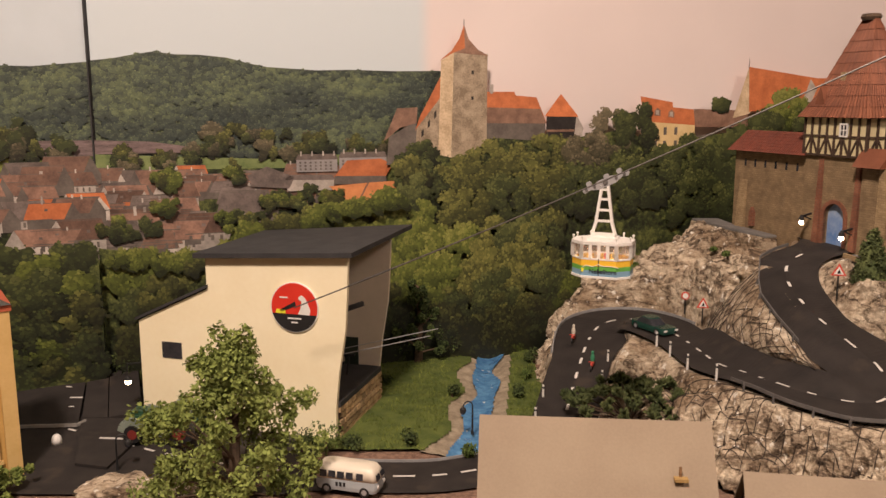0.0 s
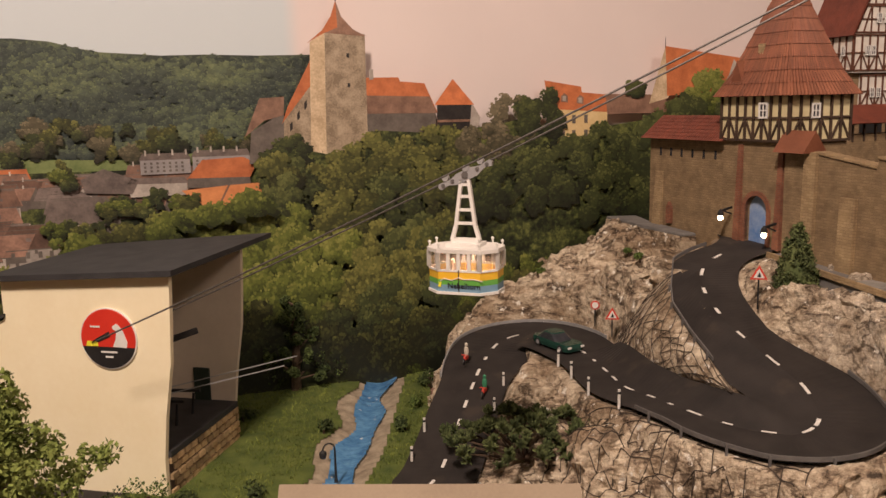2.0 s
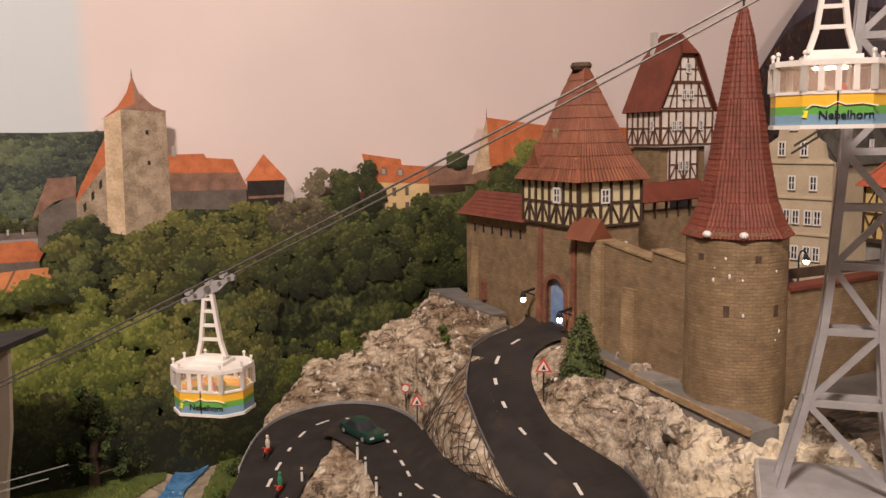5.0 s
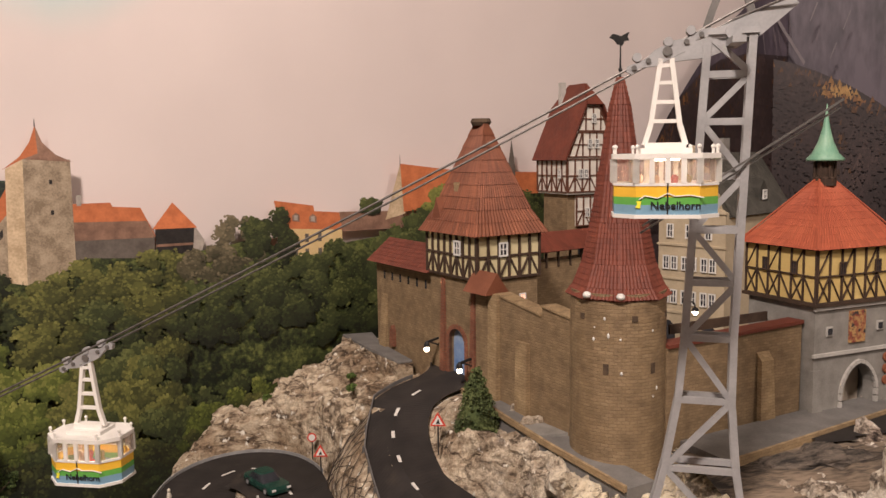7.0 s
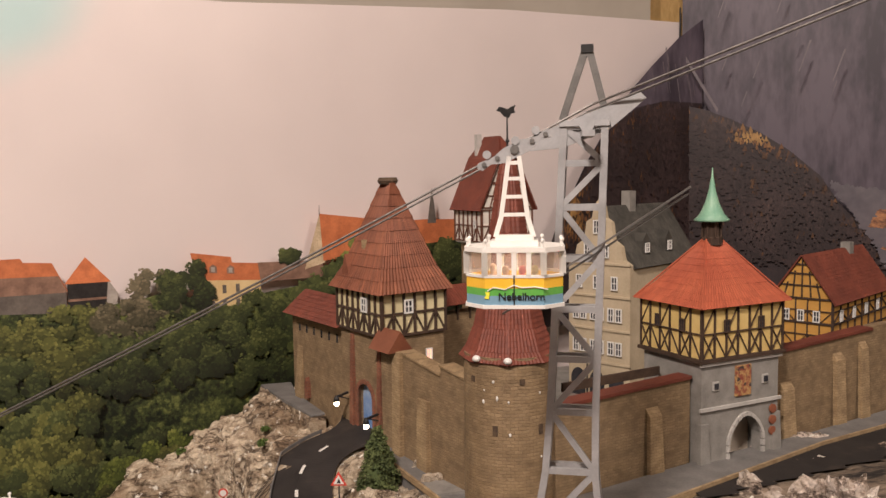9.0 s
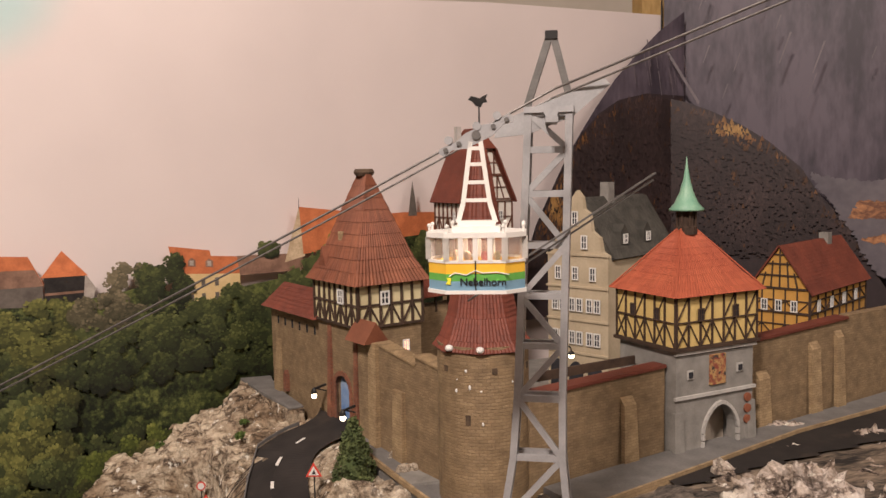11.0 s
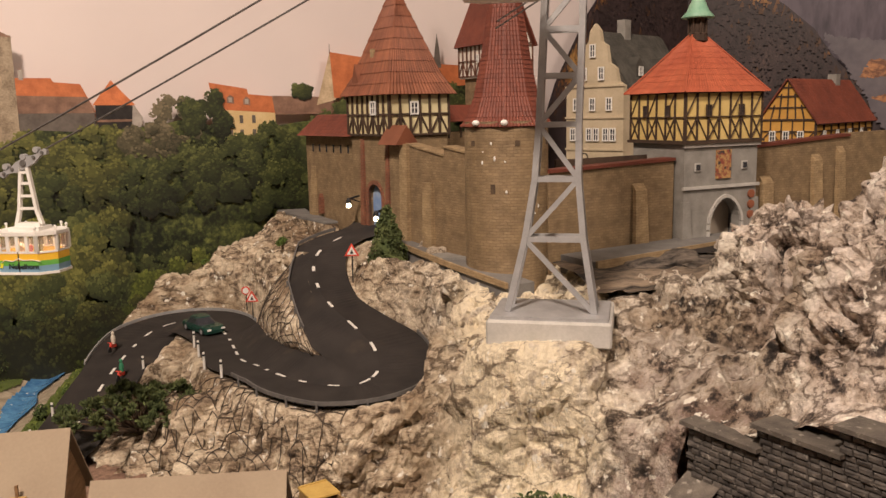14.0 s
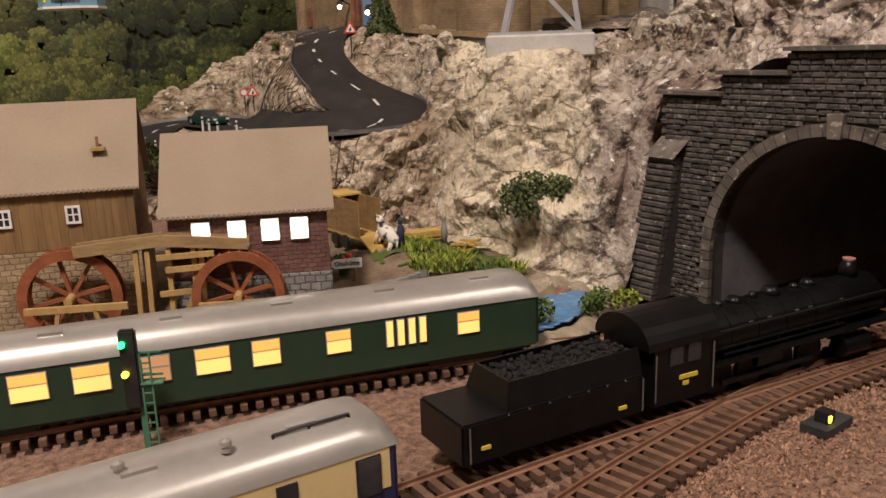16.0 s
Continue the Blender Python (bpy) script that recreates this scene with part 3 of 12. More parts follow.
CASTLE_SIDE = [(0.13, 0.955, 0.085), (0.20, 0.965, 0.118), (0.25, 0.96, 0.150), (0.31, 0.95, 0.180), (0.29, 0.86, 0.160), (0.26, 0.90, 0.140), (0.33, 0.80, 0.177),
           (0.19, 0.76, 0.078), (0.20, 0.70, 0.070), (0.16, 0.71, 0.045), (0.24, 0.63, 0.078), (0.36, 0.70, 0.168), (0.3976, 0.6468, 0.167), (0.4107, 0.609, 0.1645), (0.4237, 0.572, 0.161), (0.3846, 0.6846, 0.169), (0.385, 0.56, 0.140)]
RAIL_SIDE = [(0.43, 0.50, 0.150), (0.47, 0.56, 0.162), (0.52, 0.53, 0.170), (0.66, 0.58, 0.172), (0.80, 0.62, 0.172), (0.50, 0.42, 0.140), (0.56, 0.38, 0.165), (0.65, 0.45, 0.172), (0.75, 0.40, 0.172),
           (0.35, 0.54, 0.100), (0.44, 0.43, 0.115), (0.60, 0.30, 0.165), (0.485, 0.375, 0.128), (0.505, 0.31, 0.148), (0.54, 0.22, 0.150), (0.62, 0.18, 0.150), (0.40, 0.74, 0.180), (0.46, 0.68, 0.165), (0.405, 0.705, 0.170), (0.425, 0.665, 0.165), (0.385, 0.755, 0.175)]
ANCHORS = CASTLE_SIDE + RAIL_SIDE
FOOT = [(0.095, 1.06), (0.108, 0.93), (0.10, 0.83), (0.105, 0.75), (0.13, 0.68), (0.20, 0.60), (0.255, 0.555), (0.30, 0.520), (0.345, 0.500), (0.375, 0.455), (0.392, 0.420),
        (0.415, 0.400), (0.432, 0.385), (0.440, 0.34), (0.455, 0.25), (0.50, 0.08), (1.3, -0.02), (1.3, 1.06)]


def inside_distance(x, y, poly):
    """Distance to the outline, positive inside."""
    x, y = np.asarray(x, float), np.asarray(y, float)
    best, inside = np.full(x.shape, 9.0), np.zeros(x.shape, bool)
    for (ax, ay), (bx, by) in zip(poly, poly[1:] + poly[:1]):
        dx, dy = bx - ax, by - ay
        t = np.clip(((x - ax) * dx + (y - ay) * dy) / (dx * dx + dy * dy), 0, 1)
        best = np.minimum(best, np.hypot(x - ax - t * dx, y - ay - t * dy))
        cross = ((ay > y) != (by > y)) & (x < (bx - ax) * (y - ay) / (by - ay + 1e-12) + ax)
        inside ^= cross
    return np.where(inside, best, -best)


def hill_height(x, y):
    x, y = np.asarray(x, float), np.asarray(y, float)
    num, den = np.zeros(x.shape), np.zeros(x.shape)
    for ax, ay, az in ANCHORS:
        w = 1.0 / (((x - ax) ** 2 + (y - ay) ** 2) ** 1.5 + 1e-6)
        num, den = num + w * az, den + w
    top = num / den
    for bx, by, bh, br in ((0.582, 0.472, 0.062, 0.035), (0.545, 0.365, 0.066, 0.042), (0.62, 0.40, 0.05, 0.05), (0.60, 0.345, 0.06, 0.05)):
        top = top + bh * np.exp(-(((x - bx) ** 2 + (y - by) ** 2) / br ** 2) ** 1.5)
    d = inside_distance(x, y, FOOT)
    rise = step(0.0, 0.040, d)
    g = ground_height(x, y)
    h = g + (np.maximum(top, g) - g) * rise
    near, zr = np.full(x.shape, 9.0), np.zeros(x.shape)
    for (rx, ry), rz, rw in zip(ROAD_XY, ROAD_Z, ROAD_W):
        e = np.hypot(x - rx, y - ry) - rw
        take = e < near
        near, zr = np.where(take, e, near), np.where(take, rz, zr)
    k = step(0.000, 0.011, near)
    h = (zr - 0.0028) * (1 - k) + h * k
    # level seats for the mast and the castle walls
    h = h - 0.02 * step(0.0005, 0.004, inside_distance(x, y, BANK_PLAN))
    m = step(0.043, 0.055, np.hypot(x - 0.428, y - 0.502))
    h = h * m + 0.150 * (1 - m)
    return h, near, d


XS, YS = np.arange(0.06, 0.80, 0.0023), np.arange(0.130, 1.06, 0.0024)
GX, GY = np.meshgrid(XS, YS)
GH, NEAR_ROAD, DEPTH_IN = hill_height(GX, GY)
along = (GX - 0.459) * 0.284 - (GY - 0.402) * 0.959
behind = (GX - 0.459) * 0.959 + (GY - 0.402) * 0.284
tunnel = (along > 0.010) & (behind < 0.003)
keep = (DEPTH_IN > -0.004) & ~tunnel
LAYING, ACROSS = Vector((0.70, 0.28, 0.66)).normalized(), Vector((-0.62, -0.12, 0.77)).normalized()
THIRD = LAYING.cross(ACROSS)


def broken(q, fine):
    """Tilted facets with a cleft along their joints."""
    slab = Vector((q.dot(LAYING) * 20, q.dot(ACROSS) * 48, q.dot(THIRD) * 32)) * fine
    dist, cells = noise.voronoi(slab)
    tilt = noise.noise_vector(cells[0] * 3.7)
    block = 0.9 * noise.noise(cells[0] * 5.1 + Vector((3, 8, 2))) + 1.1 * (slab - cells[0]).dot(tilt)
    return block, max(0.0, 1 - (dist[1] - dist[0]) / 0.15)


def rock_relief(p):
    """Slabs, smaller splinters on them and swelling lumps; about -1 to 1."""
    q = p + 0.0080 * noise.noise_vector(p * 38) + 0.0032 * noise.noise_vector(p * 120)
    block, gap = broken(q, 1.0)
    chip, notch = broken(q + Vector((0.3, 0.1, 0.7)), 2.3)
    lump = 1 - 2 * abs(noise.noise(q * 16 + Vector((5, 1, 7))))
    calm = float(step(0.33, 0.37, p.x)) * (1 - float(step(0.47, 0.53, p.x))) * (1 - float(step(0.50, 0.56, p.y)))
    rough_ = 1 - 0.62 * calm
    return rough_ * (0.80 * block - 0.50 * gap + 0.38 * chip - 0.24 * notch) + (0.42 + 0.75 * calm) * lump - 0.12 - 0.3 * calm


bm = bm_new()
index = {}
for j in range(GX.shape[0]):
    for i in range(GX.shape[1]):
        if keep[j, i]:
            index[j, i] = bm.verts.new((GX[j, i], GY[j, i], GH[j, i]))
for (j, i), v in index.items():
    q = [index.get(k) for k in ((j, i), (j, i + 1), (j + 1, i + 1), (j + 1, i))]
    if all(q):
        bm.faces.new(q)
# the steep faces get as many points as the flat ones
for _ in range(2):
    bmesh.ops.subdivide_edges(bm, edges=[e for e in bm.edges if e.calc_length() > 0.0046], cuts=1, use_grid_fill=True)
bmesh.ops.triangulate(bm, faces=[f for f in bm.faces if len(f.verts) > 4])
bm.normal_update()
ends = [v.co.copy() for v in bm.verts]
road_gap = hill_height(np.array([p.x for p in ends]), np.array([p.y for p in ends]))[1]
moves = []
for v, gap_ in zip(bm.verts, road_gap):
    p, nrm = v.co.copy(), v.normal
    flat = max(0.0, 1 - math.hypot(p.x - 0.428, p.y - 0.502) / 0.06)
    k = float(step(0.002, 0.016, gap_)) * (1.0 if p.z > 0.02 else 0.4) * (1 - flat)
    if k > 0:
        crag = 1.0 + 0.8 * float(step(0.055, 0.02, math.hypot(p.x - 0.575, p.y - 0.475))) + 0.6 * float(step(0.08, 0.03, math.hypot(p.x - 0.57, p.y - 0.36)))
        crag += 0.45 * float(step(0.335, 0.36, p.x)) * float(step(0.56, 0.60, p.y))
        wall_in = (p.x - 0.459) * 0.959 + (p.y - 0.402) * 0.284
        if (p.x - 0.459) * 0.284 - (p.y - 0.402) * 0.959 > -0.006 and wall_in < 0.035:
            k *= max(0.0, min(1.0, (wall_in - 0.008) / 0.025))
        p += nrm * k * crag * (0.0125 * rock_relief(p) + 0.0016 * noise.noise(p * 105) + 0.0010 * noise.noise(p * 240))
    moves.append(p)
for v, p in zip(bm.verts, moves):
    v.co = p
ROCK_TREE = BVHTree.FromBMesh(bm)
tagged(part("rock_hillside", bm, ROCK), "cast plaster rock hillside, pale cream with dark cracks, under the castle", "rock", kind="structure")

bm = bm_new()
box(bm, -0.94, -0.29, -0.90, 1.28, 1.06, -0.06)
tagged(part("layout_base", bm, PALE_WOOD), "plain wooden base cabinet under the model railway", "table", kind="structure")
GXS, GYS = np.arange(-0.95, 1.30, 0.010), np.arange(-0.30, 1.10, 0.010)
X2, Y2 = np.meshgrid(GXS, GYS)
Z2 = ground_height(X2, Y2) - 0.0012 - 0.03 * step(0.01, 0.03, inside_distance(X2, Y2, FOOT))
bm = bm_new()
vs = [[bm.verts.new((X2[j, i], Y2[j, i], Z2[j, i])) for i in range(X2.shape[1])] for j in range(X2.shape[0])]
for j in range(X2.shape[0] - 1):
    for i in range(X2.shape[1] - 1):
        bm.faces.new((vs[j][i], vs[j][i + 1], vs[j + 1][i + 1], vs[j + 1][i]))
tagged(part("ground", bm, BALLAST), "reddish brown ballast and earth base of the model railway", "ground", kind="structure")


def sheet(name, material, test, lift, label, category, step_=0.004, bounds=(-0.6, 0.3, 0.5, 1.0), height=None, rough=0.0):
    """A thin sheet that lies on the ground where test(x, y) holds."""
    xs, ys = np.arange(bounds[0], bounds[1], step_), np.arange(bounds[2], bounds[3], step_)
    gx, gy = np.meshgrid(xs, ys)
    ok = test(gx, gy)
    h = (ground_height(gx, gy) if height is None else height(gx, gy)) + lift
    bm = bm_new()
    idx = {}
    for j in range(gx.shape[0]):
        for i in range(gx.shape[1]):
            if ok[j, i]:
                p = Vector((gx[j, i], gy[j, i], h[j, i]))
                p.z += rough * noise.noise(p * 120)
                idx[j, i] = bm.verts.new(p)
    for (j, i) in list(idx):
        q = [idx.get(k) for k in ((j, i), (j, i + 1), (j + 1, i + 1), (j + 1, i))]
        if all(q):
            bm.faces.new(q)
    return tagged(part(name, bm, material, smooth=True), label, category, kind="structure")


def river_x(y):
    return 0.035 + 0.10 * (y - 0.75) * (y > 0.75) - 0.22 * (0.75 - y) * (y < 0.75)


sheet("meadow", GRASS, lambda x, y: (x > -0.125) & (x < river_x(y) - 0.024 - 0.006 * np.sin(y * 60)) & (y > 0.66), 0.0022, "short green static grass meadow beside the river", "grass", bounds=(-0.15, 0.12, 0.64, 0.99), rough=0.0008, step_=0.0025)
sheet("meadow", GRASS, lambda x, y: (x > river_x(y) + 0.024) & (x < 0.105), 0.002, "short green static grass strip between river and road", "grass", bounds=(0.0, 0.12, 0.66, 0.99), rough=0.0008, step_=0.0025)
sheet("river_bank", GRAVEL, lambda x, y: np.abs(x - river_x(y)) < 0.037, 0.0008, "pale sandy gravel bank along the river", "gravel", bounds=(-0.05, 0.13, 0.66, 1.0), rough=0.0016, step_=0.0022)
sheet("river", WATER, lambda x, y: np.abs(x - river_x(y) - 0.0035 * np.sin(y * 48)) < 0.0128 + 0.0025 * np.sin(y * 75 + 1), 0.0035, "painted blue river with white ripples", "water", bounds=(-0.05, 0.13, 0.655, 1.0), rough=0.0006, step_=0.0016)
rng = random.Random(14)
bm = bm_new()
for _ in range(15000):
    x, y = rng.uniform(-0.122, 0.104), rng.uniform(0.662, 0.975)
    d = x - float(river_x(y))
    if -0.030 < d < 0.027 or (d > 0 and x > 0.100) or noise.noise(Vector((x * 40, y * 40, 3))) < -0.28:
        continue
    p = Vector((x, y, float(ground_height(x, y)) + 0.0018))
    lean = Vector((rng.gauss(0, 0.5), rng.gauss(0, 0.5), 1.0)) * rng.uniform(0.0014, 0.0038)
    w = Vector((rng.gauss(0, 1), rng.gauss(0, 1), 0)).normalized() * 0.0005
    face(bm, [p - w, p + w, p + lean])
BLADE = grainy("grass_blade", (0.075, 0.115, 0.018), (0.190, 0.225, 0.045), 40, 0.9, 0.0, island=0.35)
tagged(part("static_grass", bm, BLADE), "short bright green static grass fibres on the meadow", "grass", kind="stuff")
POND = [(0.283, 0.388), (0.2986, 0.399), (0.315, 0.3822), (0.3341, 0.3794), (0.3577, 0.3777), (0.3825, 0.4021), (0.4012, 0.4112), (0.4184, 0.3922), (0.400, 0.365), (0.378, 0.347), (0.355, 0.339), (0.3228, 0.3405), (0.3101, 0.3485), (0.3008, 0.3662), (0.2857, 0.373)]
sheet("pond_bank", GRAVEL, lambda x, y: inside_distance(x, y, POND) > -0.016, 0.0, "pale sandy bank round the pond and stream", "bank", bounds=(0.25, 0.46, 0.31, 0.44), step_=0.0025, rough=0.0020,
      height=lambda x, y: np.maximum(ground_height(x, y) + 0.0012, 0.0050 - 0.35 * np.abs(inside_distance(x, y, POND) + 0.004)) - 0.010 * step(0.0, 0.006, inside_distance(x, y, POND)))
sheet("pond", WATER, lambda x, y: inside_distance(x, y, POND) > 0, 0.0, "blue painted pond with white ripples at the foot of the cliff", "water", bounds=(0.27, 0.44, 0.325, 0.425), step_=0.0025, height=lambda x, y: 0.0 * x + 0.0048, rough=0.0007)
sheet("mill_yard", GRASS, lambda x, y: (((x - 0.335) / 0.05) ** 2 + ((y - 0.455) / 0.034) ** 2 < 1) & (np.abs(np.sin(x * 130) * np.cos(y * 150)) < 0.7), 0.0016, "patchy green grass beside the mill", "grass", bounds=(0.27, 0.40, 0.41, 0.50), rough=0.0018, step_=0.003)
sheet("mill_lane", EARTH, lambda x, y: (x > 0.02) & (x < 0.40) & (y > 0.395), 0.0006, "brown earth yard round the mills", "earth", bounds=(0.0, 0.42, 0.39, 0.57), rough=0.001, step_=0.006)
sheet("castle_terrace", STREAKY, lambda x, y: (y < 0.640 + 0.26 * (x - 0.60)) & (y > 0.515 - 0.1 * (x - 0.5)) & (np.hypot(x - 0.575, y - 0.475) > 0.05), 0.0, "black and brown streaked rock terrace below the castle wall", "terrace", bounds=(0.475, 1.20, 0.44, 0.80), height=lambda x, y: 0.168 + 0.0065 * step(0.0, 0.03, y - 0.53), step_=0.004, rough=0.0016)
sheet("castle_road", ASPHALT, lambda x, y: (y > 0.585 + 0.16 * (x - 0.60)) & (y < 0.632 + 0.24 * (x - 0.60)), 0.0, "black asphalt road along the castle wall", "road", bounds=(0.575, 1.20, 0.55, 0.80), height=lambda x, y: 0.0 * x + 0.1772, step_=0.006)
sheet("yard", ASPHALT, lambda x, y: (y > 0.575 + 0.0 * x) & (x < -0.10), 0.0015, "black asphalt yard beside the station", "pavement", bounds=(-0.62, -0.09, 0.57, 0.90), step_=0.012)


def ribbon(bm, line, halves, lift):
    """A road surface; on the inside of a bend it never reaches past the bend's centre."""
    left, mid, right = [], [], []
    for k, p in enumerate(line):
        a, c = line[max(k - 3, 0)], line[min(k + 3, len(line) - 1)]
        d = (c - a)
        s = Vector((-d.y, d.x, 0)).normalized()
        u, v = (p - a).to_2d(), (c - p).to_2d()
        turn = u.angle_signed(v, 0.0) if u.length > 1e-6 and v.length > 1e-6 else 0.0
        radius = (u.length + v.length) / 2 / max(abs(turn), 1e-4)
        l, r = halves[k], halves[k]
        if turn < 0:
            l = min(l, 0.75 * radius)
        else:
            r = min(r, 0.75 * radius)
        e = inner_edge(k)
        up = Vector((0, 0, lift))
        left.append(bm.verts.new(p + s * l + up))
        mid.append(bm.verts.new(p + up))
        right.append(bm.verts.new((e if e is not None else p - s * r) + up))
    for k in range(len(line) - 1):
        for a, b in ((left, mid), (mid, right)):
            q = (a[k], b[k], b[k + 1], a[k + 1])
            if (q[1].co - q[2].co).length < 1e-6:
                bm.faces.new((q[0], q[1], q[3]))
            else:
                bm.faces.new(q)


bm = bm_new()
ribbon(bm, ROAD_LINE, ROAD_HALF, 0.0012)
road = tagged(part("road", bm, ASPHALT), "dark asphalt hairpin road with white dashed lines", "road", kind="structure")
bm = bm_new()
walked, on = 0.0, 0.0
for k in range(24, len(ROAD_LINE) - 2):
    p, q = ROAD_LINE[k], ROAD_LINE[k + 1]
    seg = (q - p).length
    phase = walked % (0.0300 if p.z > 0.1 else 0.0245)
    if phase < 0.0095:
        s = Vector((-(q - p).y, (q - p).x, 0)).normalized() * 0.0013
        up = Vector((0, 0, 0.0019))
        face(bm, [p + s + up, p - s + up, q - s + up, q + s + up])
    walked += seg
tagged(part("lane_marking", bm, ROAD_PAINT, road), kind="stuff")




def on_rock(x, y, lift=0.0):
    """The rock's surface under a plan point."""
    hit = ROCK_TREE.ray_cast(Vector((x, y, 0.5)), Vector((0, 0, -1)))[0]
    return hit + Vector((0, 0, lift)) if hit else None


def wire_net(corners, nu, nv, label):
    """Dark wire netting draped over the rock: crossing strands with irregular meshes."""
    rng = random.Random(77)
    a, b, c, d = [Vector(p) for p in corners]
    jig = {}

    def knot(i, j):
        if (i, j) not in jig:
            u, v = (i + rng.uniform(-0.28, 0.28)) / nu, (j + rng.uniform(-0.28, 0.28)) / nv
            p = a.lerp(b, u).lerp(d.lerp(c, u), v)
            jig[i, j] = on_rock(p.x, p.y, 0.0009)
        return jig[i, j]
    bm = bm_new()
    for i in range(nu + 1):
        for j in range(nv + 1):
            for di, dj in ((1, 0), (0, 1)):
                if i + di > nu or j + dj > nv or rng.random() < 0.08:
                    continue
                p, q = knot(i, j), knot(i + di, j + dj)
                if p is None or q is None:
                    continue
                m = on_rock((p.x + q.x) / 2, (p.y + q.y) / 2, 0.0009)
                if m is None:
                    continue
                tube(bm, p, m, 0.00045, n=3)
                tube(bm, m, q, 0.00045, n=3)
    return tagged(part("wire_net", bm, BROWN_WIRE), label, "netting", "rock netting")


# the bank itself, with its netting
bm = bm_new()
bank = []
for i in range(40):
    u = i / 39 * (len(BANK_TOP) - 1)
    k = min(int(u), len(BANK_TOP) - 2)
    t_, f_ = [Vector(l[k]).lerp(Vector(l[k + 1]), u - k) for l in (BANK_TOP, BANK_FOOT)]
    row = []
    for j in range(9):
        v = j / 8
        p = f_.lerp(t_, v) + Vector((-0.004, -0.002, 0.004)) * math.sin(math.pi * v) * min(1, i / 8)
        row.append(p + Vector((0.7, 0.3, 0.5)) * 0.004 * noise.noise(p * 70) * math.sin(math.pi * v) + Vector((0, 0, 0.0005)))
    bank.append(row)
grid = [[bm.verts.new(p) for p in row] for row in bank]
for a, b in zip(grid, grid[1:]):
    for j in range(8):
        bm.faces.new((a[j], a[j + 1], b[j + 1], b[j]))
bm.normal_update()
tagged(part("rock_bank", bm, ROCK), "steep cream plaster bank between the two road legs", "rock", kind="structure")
bm = bm_new()
rng = random.Random(5)
for i in range(0, 38, 3):
    for j in range(0, 8, 2):
        p = bank[i][j] + Vector((-0.0007, -0.0002, 0.0004))
        for di, dj in ((3, 2), (3, -2)) if rng.random() < 0.75 else ((3, 2), (0, 2)):
            if i + di < 40 and 0 <= j + dj <= 8:
                q = bank[i + di][j + dj] + Vector((-0.0007, -0.0002, 0.0004))
                m = bank[i + di // 2][j + dj // 2] + Vector((-0.0008, -0.0003, 0.0005 + rng.uniform(0, 0.0008)))
                tube(bm, p, m, 0.00034, n=3)
                tube(bm, m, q, 0.00034, n=3)
tagged(part("wire_net", bm, BROWN_WIRE), "dark wire rockfall net over the bank between the road legs", "netting", "rock netting")
wire_net(((0.318, 0.562), (0.205, 0.700), (0.160, 0.665), (0.275, 0.525)), 17, 9, "dark wire rockfall net below the hairpin bend")
bm = bm_new()
prism(bm, [(0.300, 1.0, 0.110), (0.318, 0.93, 0.110), (0.338, 0.865, 0.110), (0.352, 0.868, 0.110), (0.333, 0.945, 0.110), (0.333, 1.0, 0.110)], (0, 0, 0.0690))
bmesh.ops.subdivide_edges(bm, edges=bm.edges[:], cuts=9, use_grid_fill=True)
for v in bm.verts:
    v.co += Vector((0.8, 0.3, 0.0)) * 0.006 * noise.noise(v.co * 60) * (v.co.z < 0.175)
tagged(part("rock_ledge", bm, ROCK), "cream plaster rock under the paved ledge", "rock", kind="structure")
bm = bm_new()
prism(bm, [(0.300, 1.0, 0.1785), (0.318, 0.93, 0.1785), (0.338, 0.865, 0.1785), (0.352, 0.868, 0.1785), (0.333, 0.945, 0.1785), (0.333, 1.0, 0.1785)], (0, 0, 0.0032))
bmesh.ops.bevel(bm, geom=bm.edges[:], offset=0.001, segments=1, affect="EDGES")
tagged(part("pavement_ledge", bm, CONCRETE_DARK), "flat grey paved ledge beside the castle gate", "pavement", kind="structure")
# ---- printed backdrop: flat prints on boards behind the layout ----
class Board:
    """A flat upright board through two plan points; x runs along it as world x."""
    def __init__(self, a, b):
        self.a, self.b = Vector((a[0], a[1], 0)), Vector((b[0], b[1], 0))
        d = (self.b - self.a).normalized()
        n = Vector((d.y, -d.x, 0))
        self.n = n if n.y < 0 else -n

    def at(self, x, z, depth=0.0):
        t = (x - self.a.x) / (self.b.x - self.a.x)
        return self.a.lerp(self.b, t) + Vector((0, 0, z)) + self.n * depth


def print_mat(name, a, b, scale=60, fine=6, stretch=(1, 1, 1), island=0.0, contrast=1.0, rough=0.5):
    return grainy(name, a, b, scale, rough, 0.0, fine=fine, stretch=stretch, island=island, contrast=contrast)


MAIN = Board((0.0, 0.952), (1.0, 1.252))
LEFT = Board((-0.352, 0.8460), (-0.90, 0.655))
RIGHT = Board((0.958, 1.2375), (1.38, 0.885))


